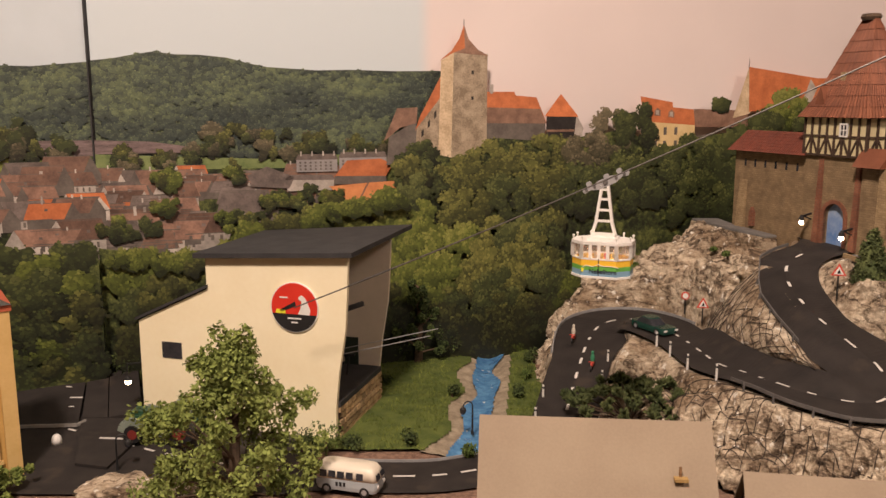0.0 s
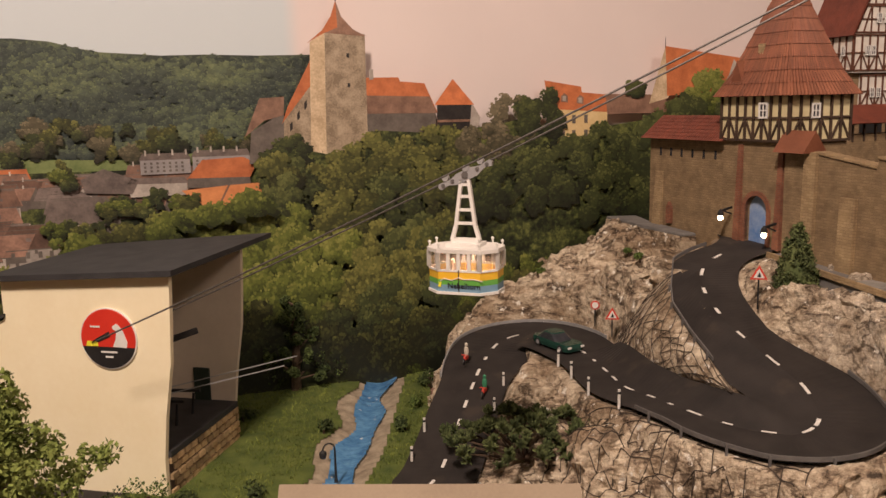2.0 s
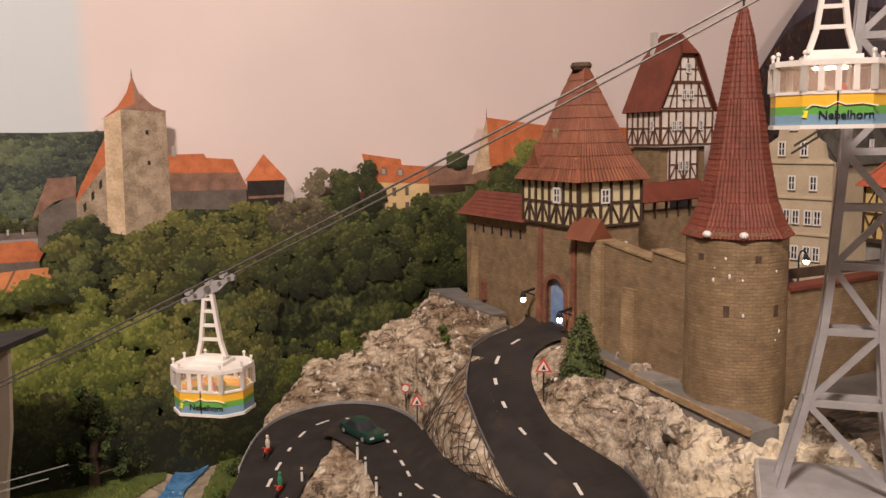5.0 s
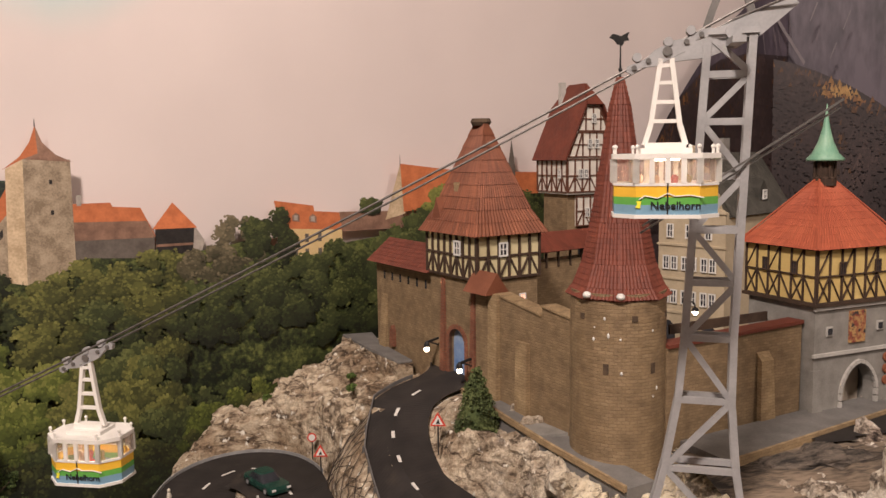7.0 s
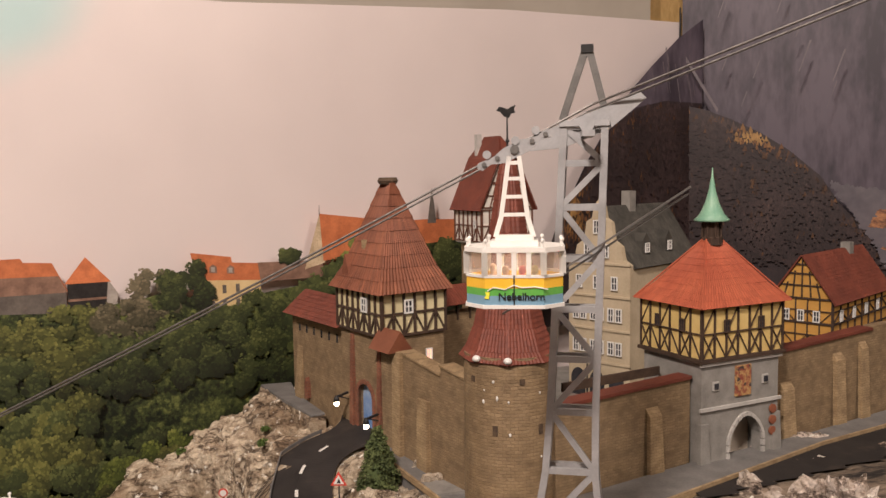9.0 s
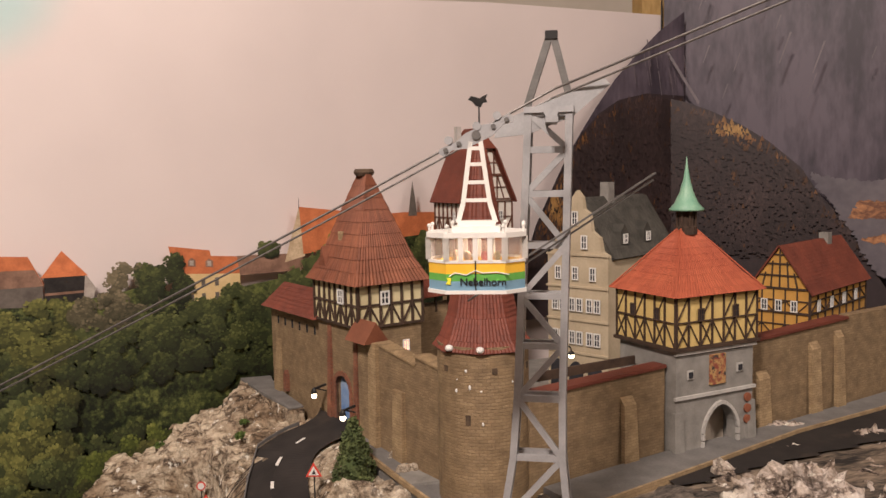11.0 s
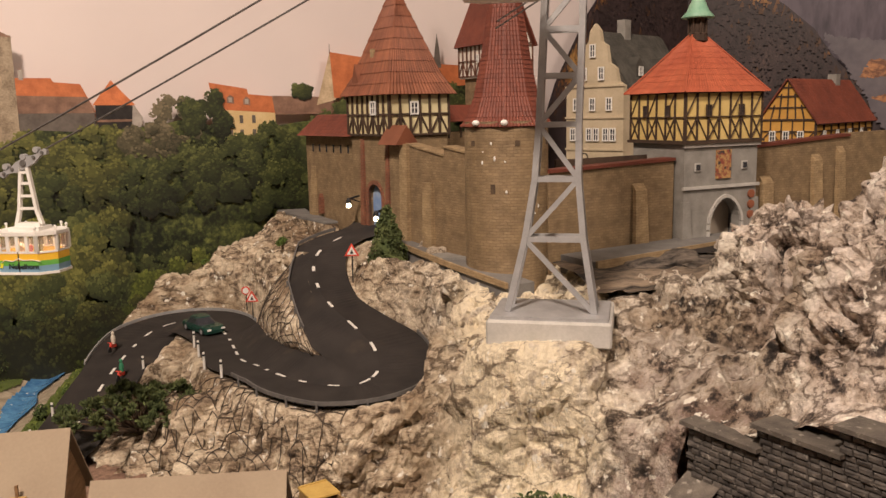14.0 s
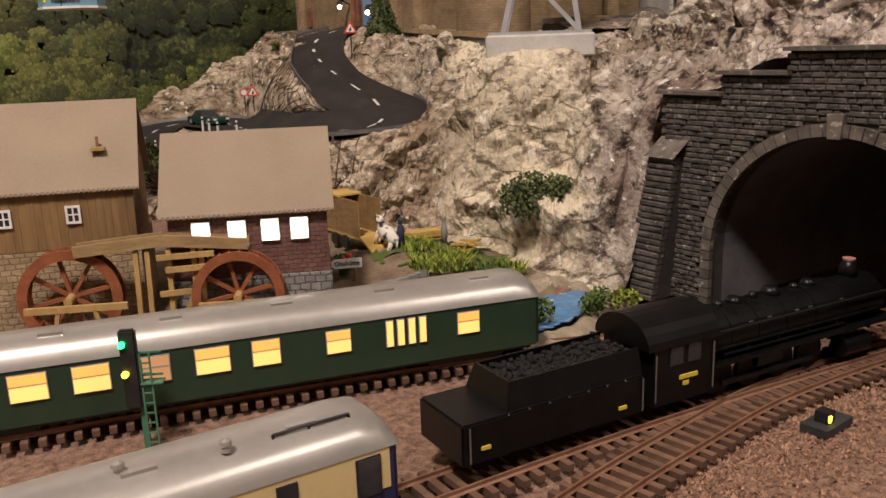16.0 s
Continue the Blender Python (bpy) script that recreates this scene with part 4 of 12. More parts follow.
def sky_print(name):
    m, n, l, bsdf = nodes_of(name)
    tc, sep = n.new("ShaderNodeTexCoord"), n.new("ShaderNodeSeparateXYZ")
    l.new(tc.outputs["Object"], sep.inputs[0])
    nz, ramp = n.new("ShaderNodeTexNoise"), n.new("ShaderNodeValToRGB")
    nz.inputs["Scale"].default_value, nz.inputs["Detail"].default_value = 4.0, 3
    l.new(tc.outputs["Object"], nz.inputs["Vector"])
    ramp.color_ramp.elements[0].position, ramp.color_ramp.elements[1].position = 0.35, 0.7
    ramp.color_ramp.elements[0].color, ramp.color_ramp.elements[1].color = (0.70, 0.62, 0.60, 1), (0.78, 0.69, 0.665, 1)
    l.new(nz.outputs[0], ramp.inputs[0])
    colour = ramp.outputs[0]
    for kind in ("split", "blue"):
        mx, mr = n.new("ShaderNodeMix"), n.new("ShaderNodeMapRange")
        mx.data_type = "RGBA"
        mr.interpolation_type = "SMOOTHSTEP"
        if kind == "split":
            l.new(sep.outputs[0], mr.inputs[0])
            mr.inputs[1].default_value, mr.inputs[2].default_value, mr.inputs[3].default_value, mr.inputs[4].default_value = -0.03, -0.01, 1.0, 0.0
            mx.inputs[7].default_value = (0.59, 0.665, 0.70, 1)
        else:
            dist = n.new("ShaderNodeVectorMath")
            dist.operation = "DISTANCE"
            dist.inputs[1].default_value = (0.05, 0.97, 0.62)
            wob = n.new("ShaderNodeMath")
            wob.operation = "MULTIPLY_ADD"
            l.new(tc.outputs["Object"], dist.inputs[0])
            l.new(nz.outputs[0], wob.inputs[0])
            wob.inputs[1].default_value = 0.10
            l.new(dist.outputs["Value"], wob.inputs[2])
            l.new(wob.outputs[0], mr.inputs[0])
            mr.inputs[1].default_value, mr.inputs[2].default_value, mr.inputs[3].default_value, mr.inputs[4].default_value = 0.12, 0.19, 0.75, 0.0
            mx.inputs[7].default_value = (0.42, 0.66, 0.66, 1)
        l.new(mr.outputs[0], mx.inputs[0])
        l.new(colour, mx.inputs[6])
        colour = mx.outputs[2]
    l.new(colour, bsdf.inputs["Base Color"])
    bsdf.inputs["Roughness"].default_value = 0.38
    return m


SKY = sky_print("printed_sky")
PALE_SKY = print_mat("printed_pale_sky", (0.55, 0.62, 0.66), (0.66, 0.74, 0.80), 4, 5, rough=0.3)
bm = bm_new()
prism(bm, [MAIN.at(x, z) for x, z in ((-0.352, 0.0), (0.956, 0.0), (0.956, 0.629), (0.64, 0.618), (0.28, 0.592), (-0.352, 0.575))], (-0.002, 0.006, 0))
backdrop = tagged(part("backdrop", bm, SKY), "printed photo backdrop with evening sky, wooded hill, town and castle", "backdrop", kind="structure")
bm = bm_new()
prism(bm, [LEFT.at(x, z) for x, z in ((-0.3525, 0.0), (-0.90, 0.0), (-0.90, 0.62), (-0.3525, 0.62))], (-0.002, 0.006, 0))
backdrop_left = tagged(part("backdrop", bm, PALE_SKY), "glossy printed photo backdrop panel with hill and town", "backdrop", kind="structure")
MTN_FAR = print_mat("printed_far_mountain", (0.048, 0.038, 0.053), (0.122, 0.098, 0.126), 11, 7, (1.6, 1.6, 0.5), contrast=1.7)
MTN_NEAR = print_mat("printed_dark_forest", (0.026, 0.018, 0.020), (0.044, 0.030, 0.033), 30, 8, (1.4, 1.4, 0.7))
bm = bm_new()
prism(bm, [RIGHT.at(x, z) for x, z in ((0.958, 0.0), (1.38, 0.0), (1.38, 0.85), (0.958, 0.85))], (0.004, 0.006, 0))
backdrop_right = tagged(part("backdrop", bm, MTN_FAR), "printed photo backdrop of purple-grey mountains in autumn", "backdrop", kind="structure")

DEPTH = [0.0004]


def layer():
    DEPTH[0] += 0.00009
    return DEPTH[0]


def print_shape(name, polys, material, board=MAIN, parent=None, label=""):
    """Flat printed shapes, each a list of (x, z) on the board."""
    bm = bm_new()
    d = layer()
    for pts in polys:
        face(bm, [board.at(x, z, d) for x, z in pts])
    return part(name, bm, material, parent or backdrop, label)


def ragged(outline, lobe, seed):
    """The outline (x, z) with its rim broken into tree-top lobes and leaf-sized teeth."""
    out, run = [], 0.0
    area = sum(ax * bz - bx * az for (ax, az), (bx, bz) in zip(outline, outline[1:] + outline[:1]))
    for (ax, az), (bx, bz) in zip(outline, outline[1:] + outline[:1]):
        size = math.hypot(bx - ax, bz - az)
        nx, nz = (bz - az) / max(size, 1e-9), -(bx - ax) / max(size, 1e-9)
        if area < 0:
            nx, nz = -nx, -nz
        n = max(1, int(size / 0.0011))
        for k in range(n):
            t, u = k / n, run + size * k / n
            v = Vector((u / lobe, seed * 3.1, 0.5))
            push = lobe * (0.85 * abs(noise.noise(v * 0.8)) + 0.45 * noise.noise(v * 2.3) + 0.28 * noise.noise(v * 6.0)) + 0.0011 * noise.noise(Vector((u * 900, seed, 2)))
            out.append((ax + (bx - ax) * t + nx * push, az + (bz - az) * t + nz * push))
        run += size
    return out


def clumps(name, outline, count, size, material, board=MAIN, parent=None, seed=1, squash=0.75):
    """Printed trees: a large stand is one ragged shape, a small group is single ragged crowns."""
    rng = random.Random(seed)
    crown = bm_new()
    base = layer()
    if count > 100 and size[1] > 0.004:
        lobe = 0.9 * (size[0] + size[1])
        face(crown, [board.at(x, z, base) for x, z in ragged(outline, lobe, seed)])
    else:
        xs, zs = [p[0] for p in outline], [p[1] for p in outline]
        pts = []
        while len(pts) < count:
            bx = np.array([rng.uniform(min(xs), max(xs)) for _ in range(400)])
            bz = np.array([rng.uniform(min(zs), max(zs)) for _ in range(400)])
            ok = inside_distance(bx, bz, outline) > size[1] * 0.25
            pts += [(x, z) for x, z, k in zip(bx, bz, ok) if k]
        for k, (x, z) in enumerate(sorted(pts[:count], key=lambda p: -p[1])):
            r = rng.uniform(*size)
            ring = [(x + r * math.cos(2 * math.pi * i / 9), z + squash * r * math.sin(2 * math.pi * i / 9)) for i in range(9)]
            face(crown, [board.at(px_, pz, base + 0.00008 * k / count) for px_, pz in ragged(ring, r * 0.6, seed + k)])
    DEPTH[0] += 0.0001
    tagged(part(name, crown, material, parent or backdrop), kind="stuff")


def foliage(name, dark, mid, light, scale, stretch=1.0, patch=0.5, patch_scale=0.22):
    """A printed photograph of tree crowns: crowns and clumps with pale tops and dark gaps, leaf speckle, lighter and darker stands."""
    m, n, l, bsdf = nodes_of(name)
    tc, mp = n.new("ShaderNodeTexCoord"), n.new("ShaderNodeMapping")
    mp.inputs["Scale"].default_value = (1.0, 1.0, stretch)
    l.new(tc.outputs["Object"], mp.inputs[0])

    def tex(vec, sc, detail, rough=0.6):
        q = n.new("ShaderNodeTexNoise")
        q.inputs["Scale"].default_value, q.inputs["Detail"].default_value, q.inputs["Roughness"].default_value = sc, detail, rough
        l.new(vec, q.inputs["Vector"])
        return q

    def maths(op, a, b, c=None):
        q = n.new("ShaderNodeMath")
        q.operation = op
        for k, v in enumerate((a, b, c)):
            if v is None:
                continue
            if hasattr(v, "is_linked"):
                l.new(v, q.inputs[k])
            else:
                q.inputs[k].default_value = v
        return q.outputs[0]
    warp, add = tex(mp.outputs[0], scale * 2.5, 3), n.new("ShaderNodeVectorMath")
    add.operation = "MULTIPLY_ADD"
    l.new(warp.outputs["Color"], add.inputs[0])
    add.inputs[1].default_value = (0.55 / scale, 0.55 / scale, 0.55 / scale)
    l.new(mp.outputs[0], add.inputs[2])
    value = 0.50
    for sc, up, gap in ((scale, 0.30, 0.20), (scale * 2.4, 0.13, 0.10)):
        v, d, sep = n.new("ShaderNodeTexVoronoi"), n.new("ShaderNodeVectorMath"), n.new("ShaderNodeSeparateXYZ")
        v.feature = "SMOOTH_F1"
        v.inputs["Smoothness"].default_value = 0.7
        v.inputs["Scale"].default_value = sc
        l.new(add.outputs[0], v.inputs["Vector"])
        d.operation = "SUBTRACT"
        l.new(add.outputs[0], d.inputs[0])
        l.new(v.outputs["Position"], d.inputs[1])
        l.new(d.outputs[0], sep.inputs[0])
        value = maths("MULTIPLY_ADD", sep.outputs[2], up * sc, value)
        value = maths("MULTIPLY_ADD", v.outputs["Distance"], -gap, value)
        if sc == scale:
            tone = n.new("ShaderNodeSeparateXYZ")
            l.new(v.outputs["Color"], tone.inputs[0])
            value = maths("MULTIPLY_ADD", maths("SUBTRACT", tone.outputs[0], 0.5), 0.22, value)
    value = maths("ADD", value, 0.12)
    fine = tex(mp.outputs[0], scale * 3.6, 6, 0.70)
    value = maths("MULTIPLY_ADD", maths("SUBTRACT", fine.outputs[0], 0.5), 1.9, value)
    stand = tex(mp.outputs[0], scale * patch_scale, 3)
    value = maths("MULTIPLY_ADD", maths("SUBTRACT", stand.outputs[0], 0.5), patch * 2, value)
    ramp = n.new("ShaderNodeValToRGB")
    ramp.color_ramp.elements.new(0.5)
    for e, (p, c) in zip(ramp.color_ramp.elements, ((0.26, dark), (0.54, mid), (0.92, light))):
        e.position, e.color = p, rgba(c)
    l.new(value, ramp.inputs[0])
    l.new(ramp.outputs[0], bsdf.inputs["Base Color"])
    bsdf.inputs["Roughness"].default_value = 0.5
    return m


class Dabs:
    """Leaf-sized dabs of printing ink on a board, one mesh for each ink."""
    def __init__(self, board, inks):
        self.board, self.inks = board, inks
        self.verts, self.faces = [[] for _ in inks], [[] for _ in inks]

    def dab(self, k, x, z, r, depth, rng, tall=0.8, n=6):
        k = max(0, min(len(self.inks) - 1, k))
        v, first, turn = self.verts[k], len(self.verts[k]), rng.uniform(0, 6.28)
        for i in range(n):
            a, q = turn + 2 * math.pi * i / n, r * rng.uniform(0.55, 1.2)
            v.append(self.board.at(x + q * math.cos(a), z + tall * q * math.sin(a), depth))
        self.faces[k].append(tuple(range(first, first + n)))

    def crown(self, x, z, hw, hh, depth, rng, bias=0.0, family=0, subs=14, dabs=26, leaf=0.0026, slot=0.00022, tall=0.85, rough=0.17):
        """One printed tree: lumps of leaves, each pale towards the sun of the photograph and dark beneath."""
        base = family * TONES
        lumps = []
        while len(lumps) < subs:
            u, w = rng.uniform(-1, 1), rng.uniform(-1, 1)
            if u * u + w * w < 1 and abs(u) < 1.05 - 0.35 * max(0, w):
                lumps.append((u, w))
        lumps.sort(key=lambda p: -p[1])
        size = 1.15 * math.sqrt(hw * hh / subs)
        for j, (u, w) in enumerate(lumps):
            cx, cz, d0 = x + u * hw * 0.86, z + w * hh * 0.86, depth + slot * j / subs
            rs = size * rng.uniform(0.8, 1.35)
            tone = bias + 0.34 * w - 0.16 * u + rng.uniform(-0.12, 0.12)
            for k in range(7):
                self.dab(base + min(TONES - 1, max(0, int(2.2 + 4.2 * (tone - 0.30 + 0.05 * k)))), cx + rng.uniform(-0.6, 0.6) * rs, cz + (-0.7 + 0.18 * k) * rs, rs * 0.62, d0 + slot / subs * 0.2 * k / 7, rng, 0.9, 7)
            marks = []
            for _ in range(dabs):
                a, q = rng.uniform(0, 6.28), math.sqrt(rng.random()) * 1.06
                px_, pz = q * math.cos(a), q * math.sin(a)
                marks.append((tone + 0.40 * pz - 0.16 * px_ + rng.uniform(-rough, rough), px_, pz))
            marks.sort()
            for k, (t, px_, pz) in enumerate(marks):
                self.dab(base + min(TONES - 1, max(0, int(2.6 + 4.2 * t))), cx + px_ * rs, cz + pz * rs * 0.9, leaf * rng.uniform(0.5, 1.2), d0 + slot / subs * (0.22 + 0.75 * k / dabs), rng, tall, 5)

    def finish(self, name, parent):
        for v, f, ink in zip(self.verts, self.faces, self.inks):
            if f:
                me = bpy.data.meshes.new(name)
                me.from_pydata(v, [], f)
                me.materials.append(ink)
                ob = new(name, me)
                ob.parent = parent
                tagged(ob, kind="stuff")


TONES = 7


def ink_row(name, tones, warm=(1.10, 1.0, 0.92)):
    """Seven inks from dark to pale, blended from the five given."""
    steps = [k * (len(tones) - 1) / (TONES - 1) for k in range(TONES)]
    tones = [[np.interp(u, range(len(tones)), [t[i] for t in tones]) for i in range(3)] for u in steps]
    return [print_mat(name, [c * k * 0.82 for c, k in zip(t, warm)], [c * k * 1.18 for c, k in zip(t, warm)], 140, 4, island=0.16) for t in tones]


INK_OLIVE = ink_row("printed_olive_leaf", ((0.0100, 0.0130, 0.0055), (0.024, 0.030, 0.010), (0.050, 0.060, 0.018), (0.098, 0.112, 0.031), (0.165, 0.180, 0.052)))
INK_DEEP = ink_row("printed_deep_leaf", ((0.0075, 0.0110, 0.0055), (0.017, 0.025, 0.010), (0.035, 0.049, 0.017), (0.066, 0.087, 0.028), (0.115, 0.140, 0.048)))
INK_FRESH = ink_row("printed_fresh_leaf", ((0.0120, 0.0180, 0.0050), (0.033, 0.048, 0.010), (0.068, 0.094, 0.019), (0.120, 0.155, 0.032), (0.195, 0.225, 0.060)))
INK_TWIG = ink_row("printed_grey_twig", ((0.0180, 0.0190, 0.0120), (0.038, 0.040, 0.024), (0.070, 0.068, 0.042), (0.120, 0.112, 0.072), (0.190, 0.172, 0.115)))
INK_HAZE = ink_row("printed_hazy_leaf", ((0.026, 0.037, 0.034), (0.040, 0.053, 0.044), (0.062, 0.082, 0.058), (0.096, 0.122, 0.070), (0.140, 0.172, 0.086)), (1.0, 1.0, 1.0))
TREE_INKS = INK_OLIVE + INK_DEEP + INK_FRESH + INK_TWIG


def patch_noise(x, z, scale, seed):
    return noise.noise(Vector((x * scale, seed * 3.7, z * scale)))


def hill_woods(board, parent, x0, x1, top, seed):
    """Rounded crowns of a far forest, row before row down the hill."""
    rng = random.Random(seed)
    sheet_ = Dabs(board, INK_HAZE)
    z = 0.372
    while z > 0.266:
        d = layer()
        x = x0 + rng.uniform(0, 0.008)
        while x < x1:
            zc = z + rng.uniform(-0.002, 0.002)
            if zc + 0.0052 < top(x):
                light = 0.85 * patch_noise(x, zc * 2.8, 14, seed) + 0.35 * patch_noise(x * 0.7, zc * 2.4, 48, seed + 2)
                r = rng.uniform(0.0040, 0.0068) * (0.62 if zc + 0.012 > top(x) else 1.0)
                sheet_.crown(x, zc, r * 1.25, r * 0.85, d, rng, light + 0.16, 0, 4, 10, 0.0010, 0.00006, 0.8, 0.10)
            x += rng.uniform(0.006, 0.010)
        z -= 0.0052
    sheet_.finish("hill_trees", parent)


P_HILL = foliage("printed_forest", (0.026, 0.037, 0.032), (0.070, 0.090, 0.060), (0.140, 0.172, 0.088), 80, 1.5, 0.80, 0.22)
P_TREE = foliage("printed_trees", (0.007, 0.011, 0.004), (0.042, 0.055, 0.016), (0.170, 0.190, 0.052), 46, 1.0, 0.60, 0.30)
P_TREE_LIGHT = foliage("printed_light_trees", (0.014, 0.024, 0.007), (0.098, 0.125, 0.027), (0.270, 0.300, 0.075), 52, 1.0, 0.60, 0.35)
P_FIELD = print_mat("printed_field", (0.105, 0.150, 0.048), (0.235, 0.285, 0.110), 60, 5)
P_TILE = print_mat("printed_dark_tile_roof", (0.115, 0.066, 0.050), (0.300, 0.172, 0.122), 60, 7, island=0.5)
P_ORANGE = print_mat("printed_orange_roof", (0.42, 0.12, 0.045), (0.62, 0.20, 0.075), 90, 5, island=0.25)
P_BROWN = print_mat("printed_brown_roof", (0.18, 0.100, 0.068), (0.35, 0.205, 0.142), 90, 5, island=0.35)
P_SLATE = print_mat("printed_slate_roof", (0.10, 0.080, 0.072), (0.22, 0.175, 0.155), 90, 5, island=0.3)
P_WALL = print_mat("printed_pale_wall", (0.30, 0.265, 0.235), (0.56, 0.50, 0.44), 90, 5, island=0.3)
P_STONE = print_mat("printed_stone", (0.22, 0.168, 0.112), (0.43, 0.345, 0.245), 70, 8, contrast=1.5)
P_STONE_LIT = print_mat("printed_sunlit_stone", (0.46, 0.34, 0.21), (0.72, 0.57, 0.38), 60, 8, contrast=1.4)
P_SHADE = print_mat("printed_shaded_wall", (0.085, 0.070, 0.060), (0.17, 0.145, 0.125), 60, 6)
P_YELLOW = print_mat("printed_yellow_wall", (0.60, 0.43, 0.20), (0.72, 0.55, 0.29), 60, 6)
P_BLACK = print_mat("printed_dark", (0.012, 0.010, 0.010), (0.035, 0.03, 0.028), 90, 4)
P_RAIL = print_mat("printed_works", (0.085, 0.062, 0.060), (0.26, 0.19, 0.185), 60, 6, (1, 1, 6))

# wooded hill, fields and town
HILLTOP = [(-0.352, 0.363), (-0.329, 0.366), (-0.310, 0.370), (-0.293, 0.373), (-0.272, 0.3705), (-0.251, 0.3705), (-0.224, 0.368), (-0.205, 0.363), (-0.186, 0.359), (-0.160, 0.3575), (-0.135, 0.356), (-0.100, 0.357), (-0.052, 0.356), (0.0, 0.357)]
print_shape("hill", [[(x, z - 0.0030) for x, z in HILLTOP] + [(0.0, 0.240), (-0.352, 0.240)]], P_HILL, label="printed wooded hill")
hill_woods(MAIN, backdrop, -0.342, 0.0, lambda x: float(np.interp(x, [p[0] for p in HILLTOP], [p[1] for p in HILLTOP])), 2)
HILL_LEFT = [(-0.3525, 0.362), (-0.40, 0.357), (-0.46, 0.358), (-0.60, 0.365), (-0.90, 0.36)]
print_shape("hill", [[(x, z - 0.0030) for x, z in HILL_LEFT] + [(-0.90, 0.24), (-0.3525, 0.24)]], P_HILL, LEFT, backdrop_left)
hill_woods(LEFT, backdrop_left, -0.55, -0.357, lambda x: float(np.interp(-x, [-p[0] for p in HILL_LEFT], [p[1] for p in HILL_LEFT])), 3)
print_shape("works", [[(-0.352, 0.268), (-0.255, 0.268), (-0.262, 0.274), (-0.30, 0.280), (-0.352, 0.282)]], P_RAIL)
print_shape("works", [[(-0.3525, 0.262), (-0.90, 0.262), (-0.90, 0.284), (-0.3525, 0.282)]], P_RAIL, LEFT, backdrop_left)
print_shape("field", [[(-0.352, 0.235), (0.0, 0.235), (0.0, 0.262), (-0.09, 0.266), (-0.16, 0.259), (-0.24, 0.2625), (-0.352, 0.268)]], P_FIELD)
print_shape("field", [[(-0.3525, 0.21), (-0.90, 0.21), (-0.90, 0.264), (-0.3525, 0.266)]], P_TREE_LIGHT, LEFT, backdrop_left)
def print_copse(board, parent, outline, count, size, seed, bias, families=(0, 1, 3)):
    """Single printed trees scattered in an outline, the lower ones in front."""
    rng = random.Random(seed)
    xs, zs = [p[0] for p in outline], [p[1] for p in outline]
    pts = []
    while len(pts) < count:
        x, z = rng.uniform(min(xs), max(xs)), rng.uniform(min(zs), max(zs))
        if float(inside_distance(np.array([x]), np.array([z]), outline)[0]) > 0:
            pts.append((x, z))
    copse = Dabs(board, TREE_INKS)
    for x, z in sorted(pts, key=lambda p: -p[1]):
        r = rng.uniform(*size)
        copse.crown(x, z, r, r * rng.uniform(0.8, 1.15), DEPTH[0], rng, bias + rng.uniform(-0.15, 0.15), rng.choice(families), 6, 14, 0.0013, 0.00005)
        DEPTH[0] += 0.00006
    copse.finish("copse", parent)


print_copse(MAIN, backdrop, [(-0.335, 0.246), (-0.28, 0.250), (-0.26, 0.262), (-0.14, 0.264), (-0.03, 0.254), (-0.03, 0.272), (-0.10, 0.275), (-0.17, 0.292), (-0.24, 0.290), (-0.27, 0.268), (-0.335, 0.272)], 62, (0.005, 0.011), 4, 0.10)
print_copse(LEFT, backdrop_left, [(-0.368, 0.235), (-0.60, 0.235), (-0.60, 0.27), (-0.44, 0.27), (-0.42, 0.295), (-0.39, 0.295), (-0.368, 0.262)], 60, (0.007, 0.013), 5, 0.05)


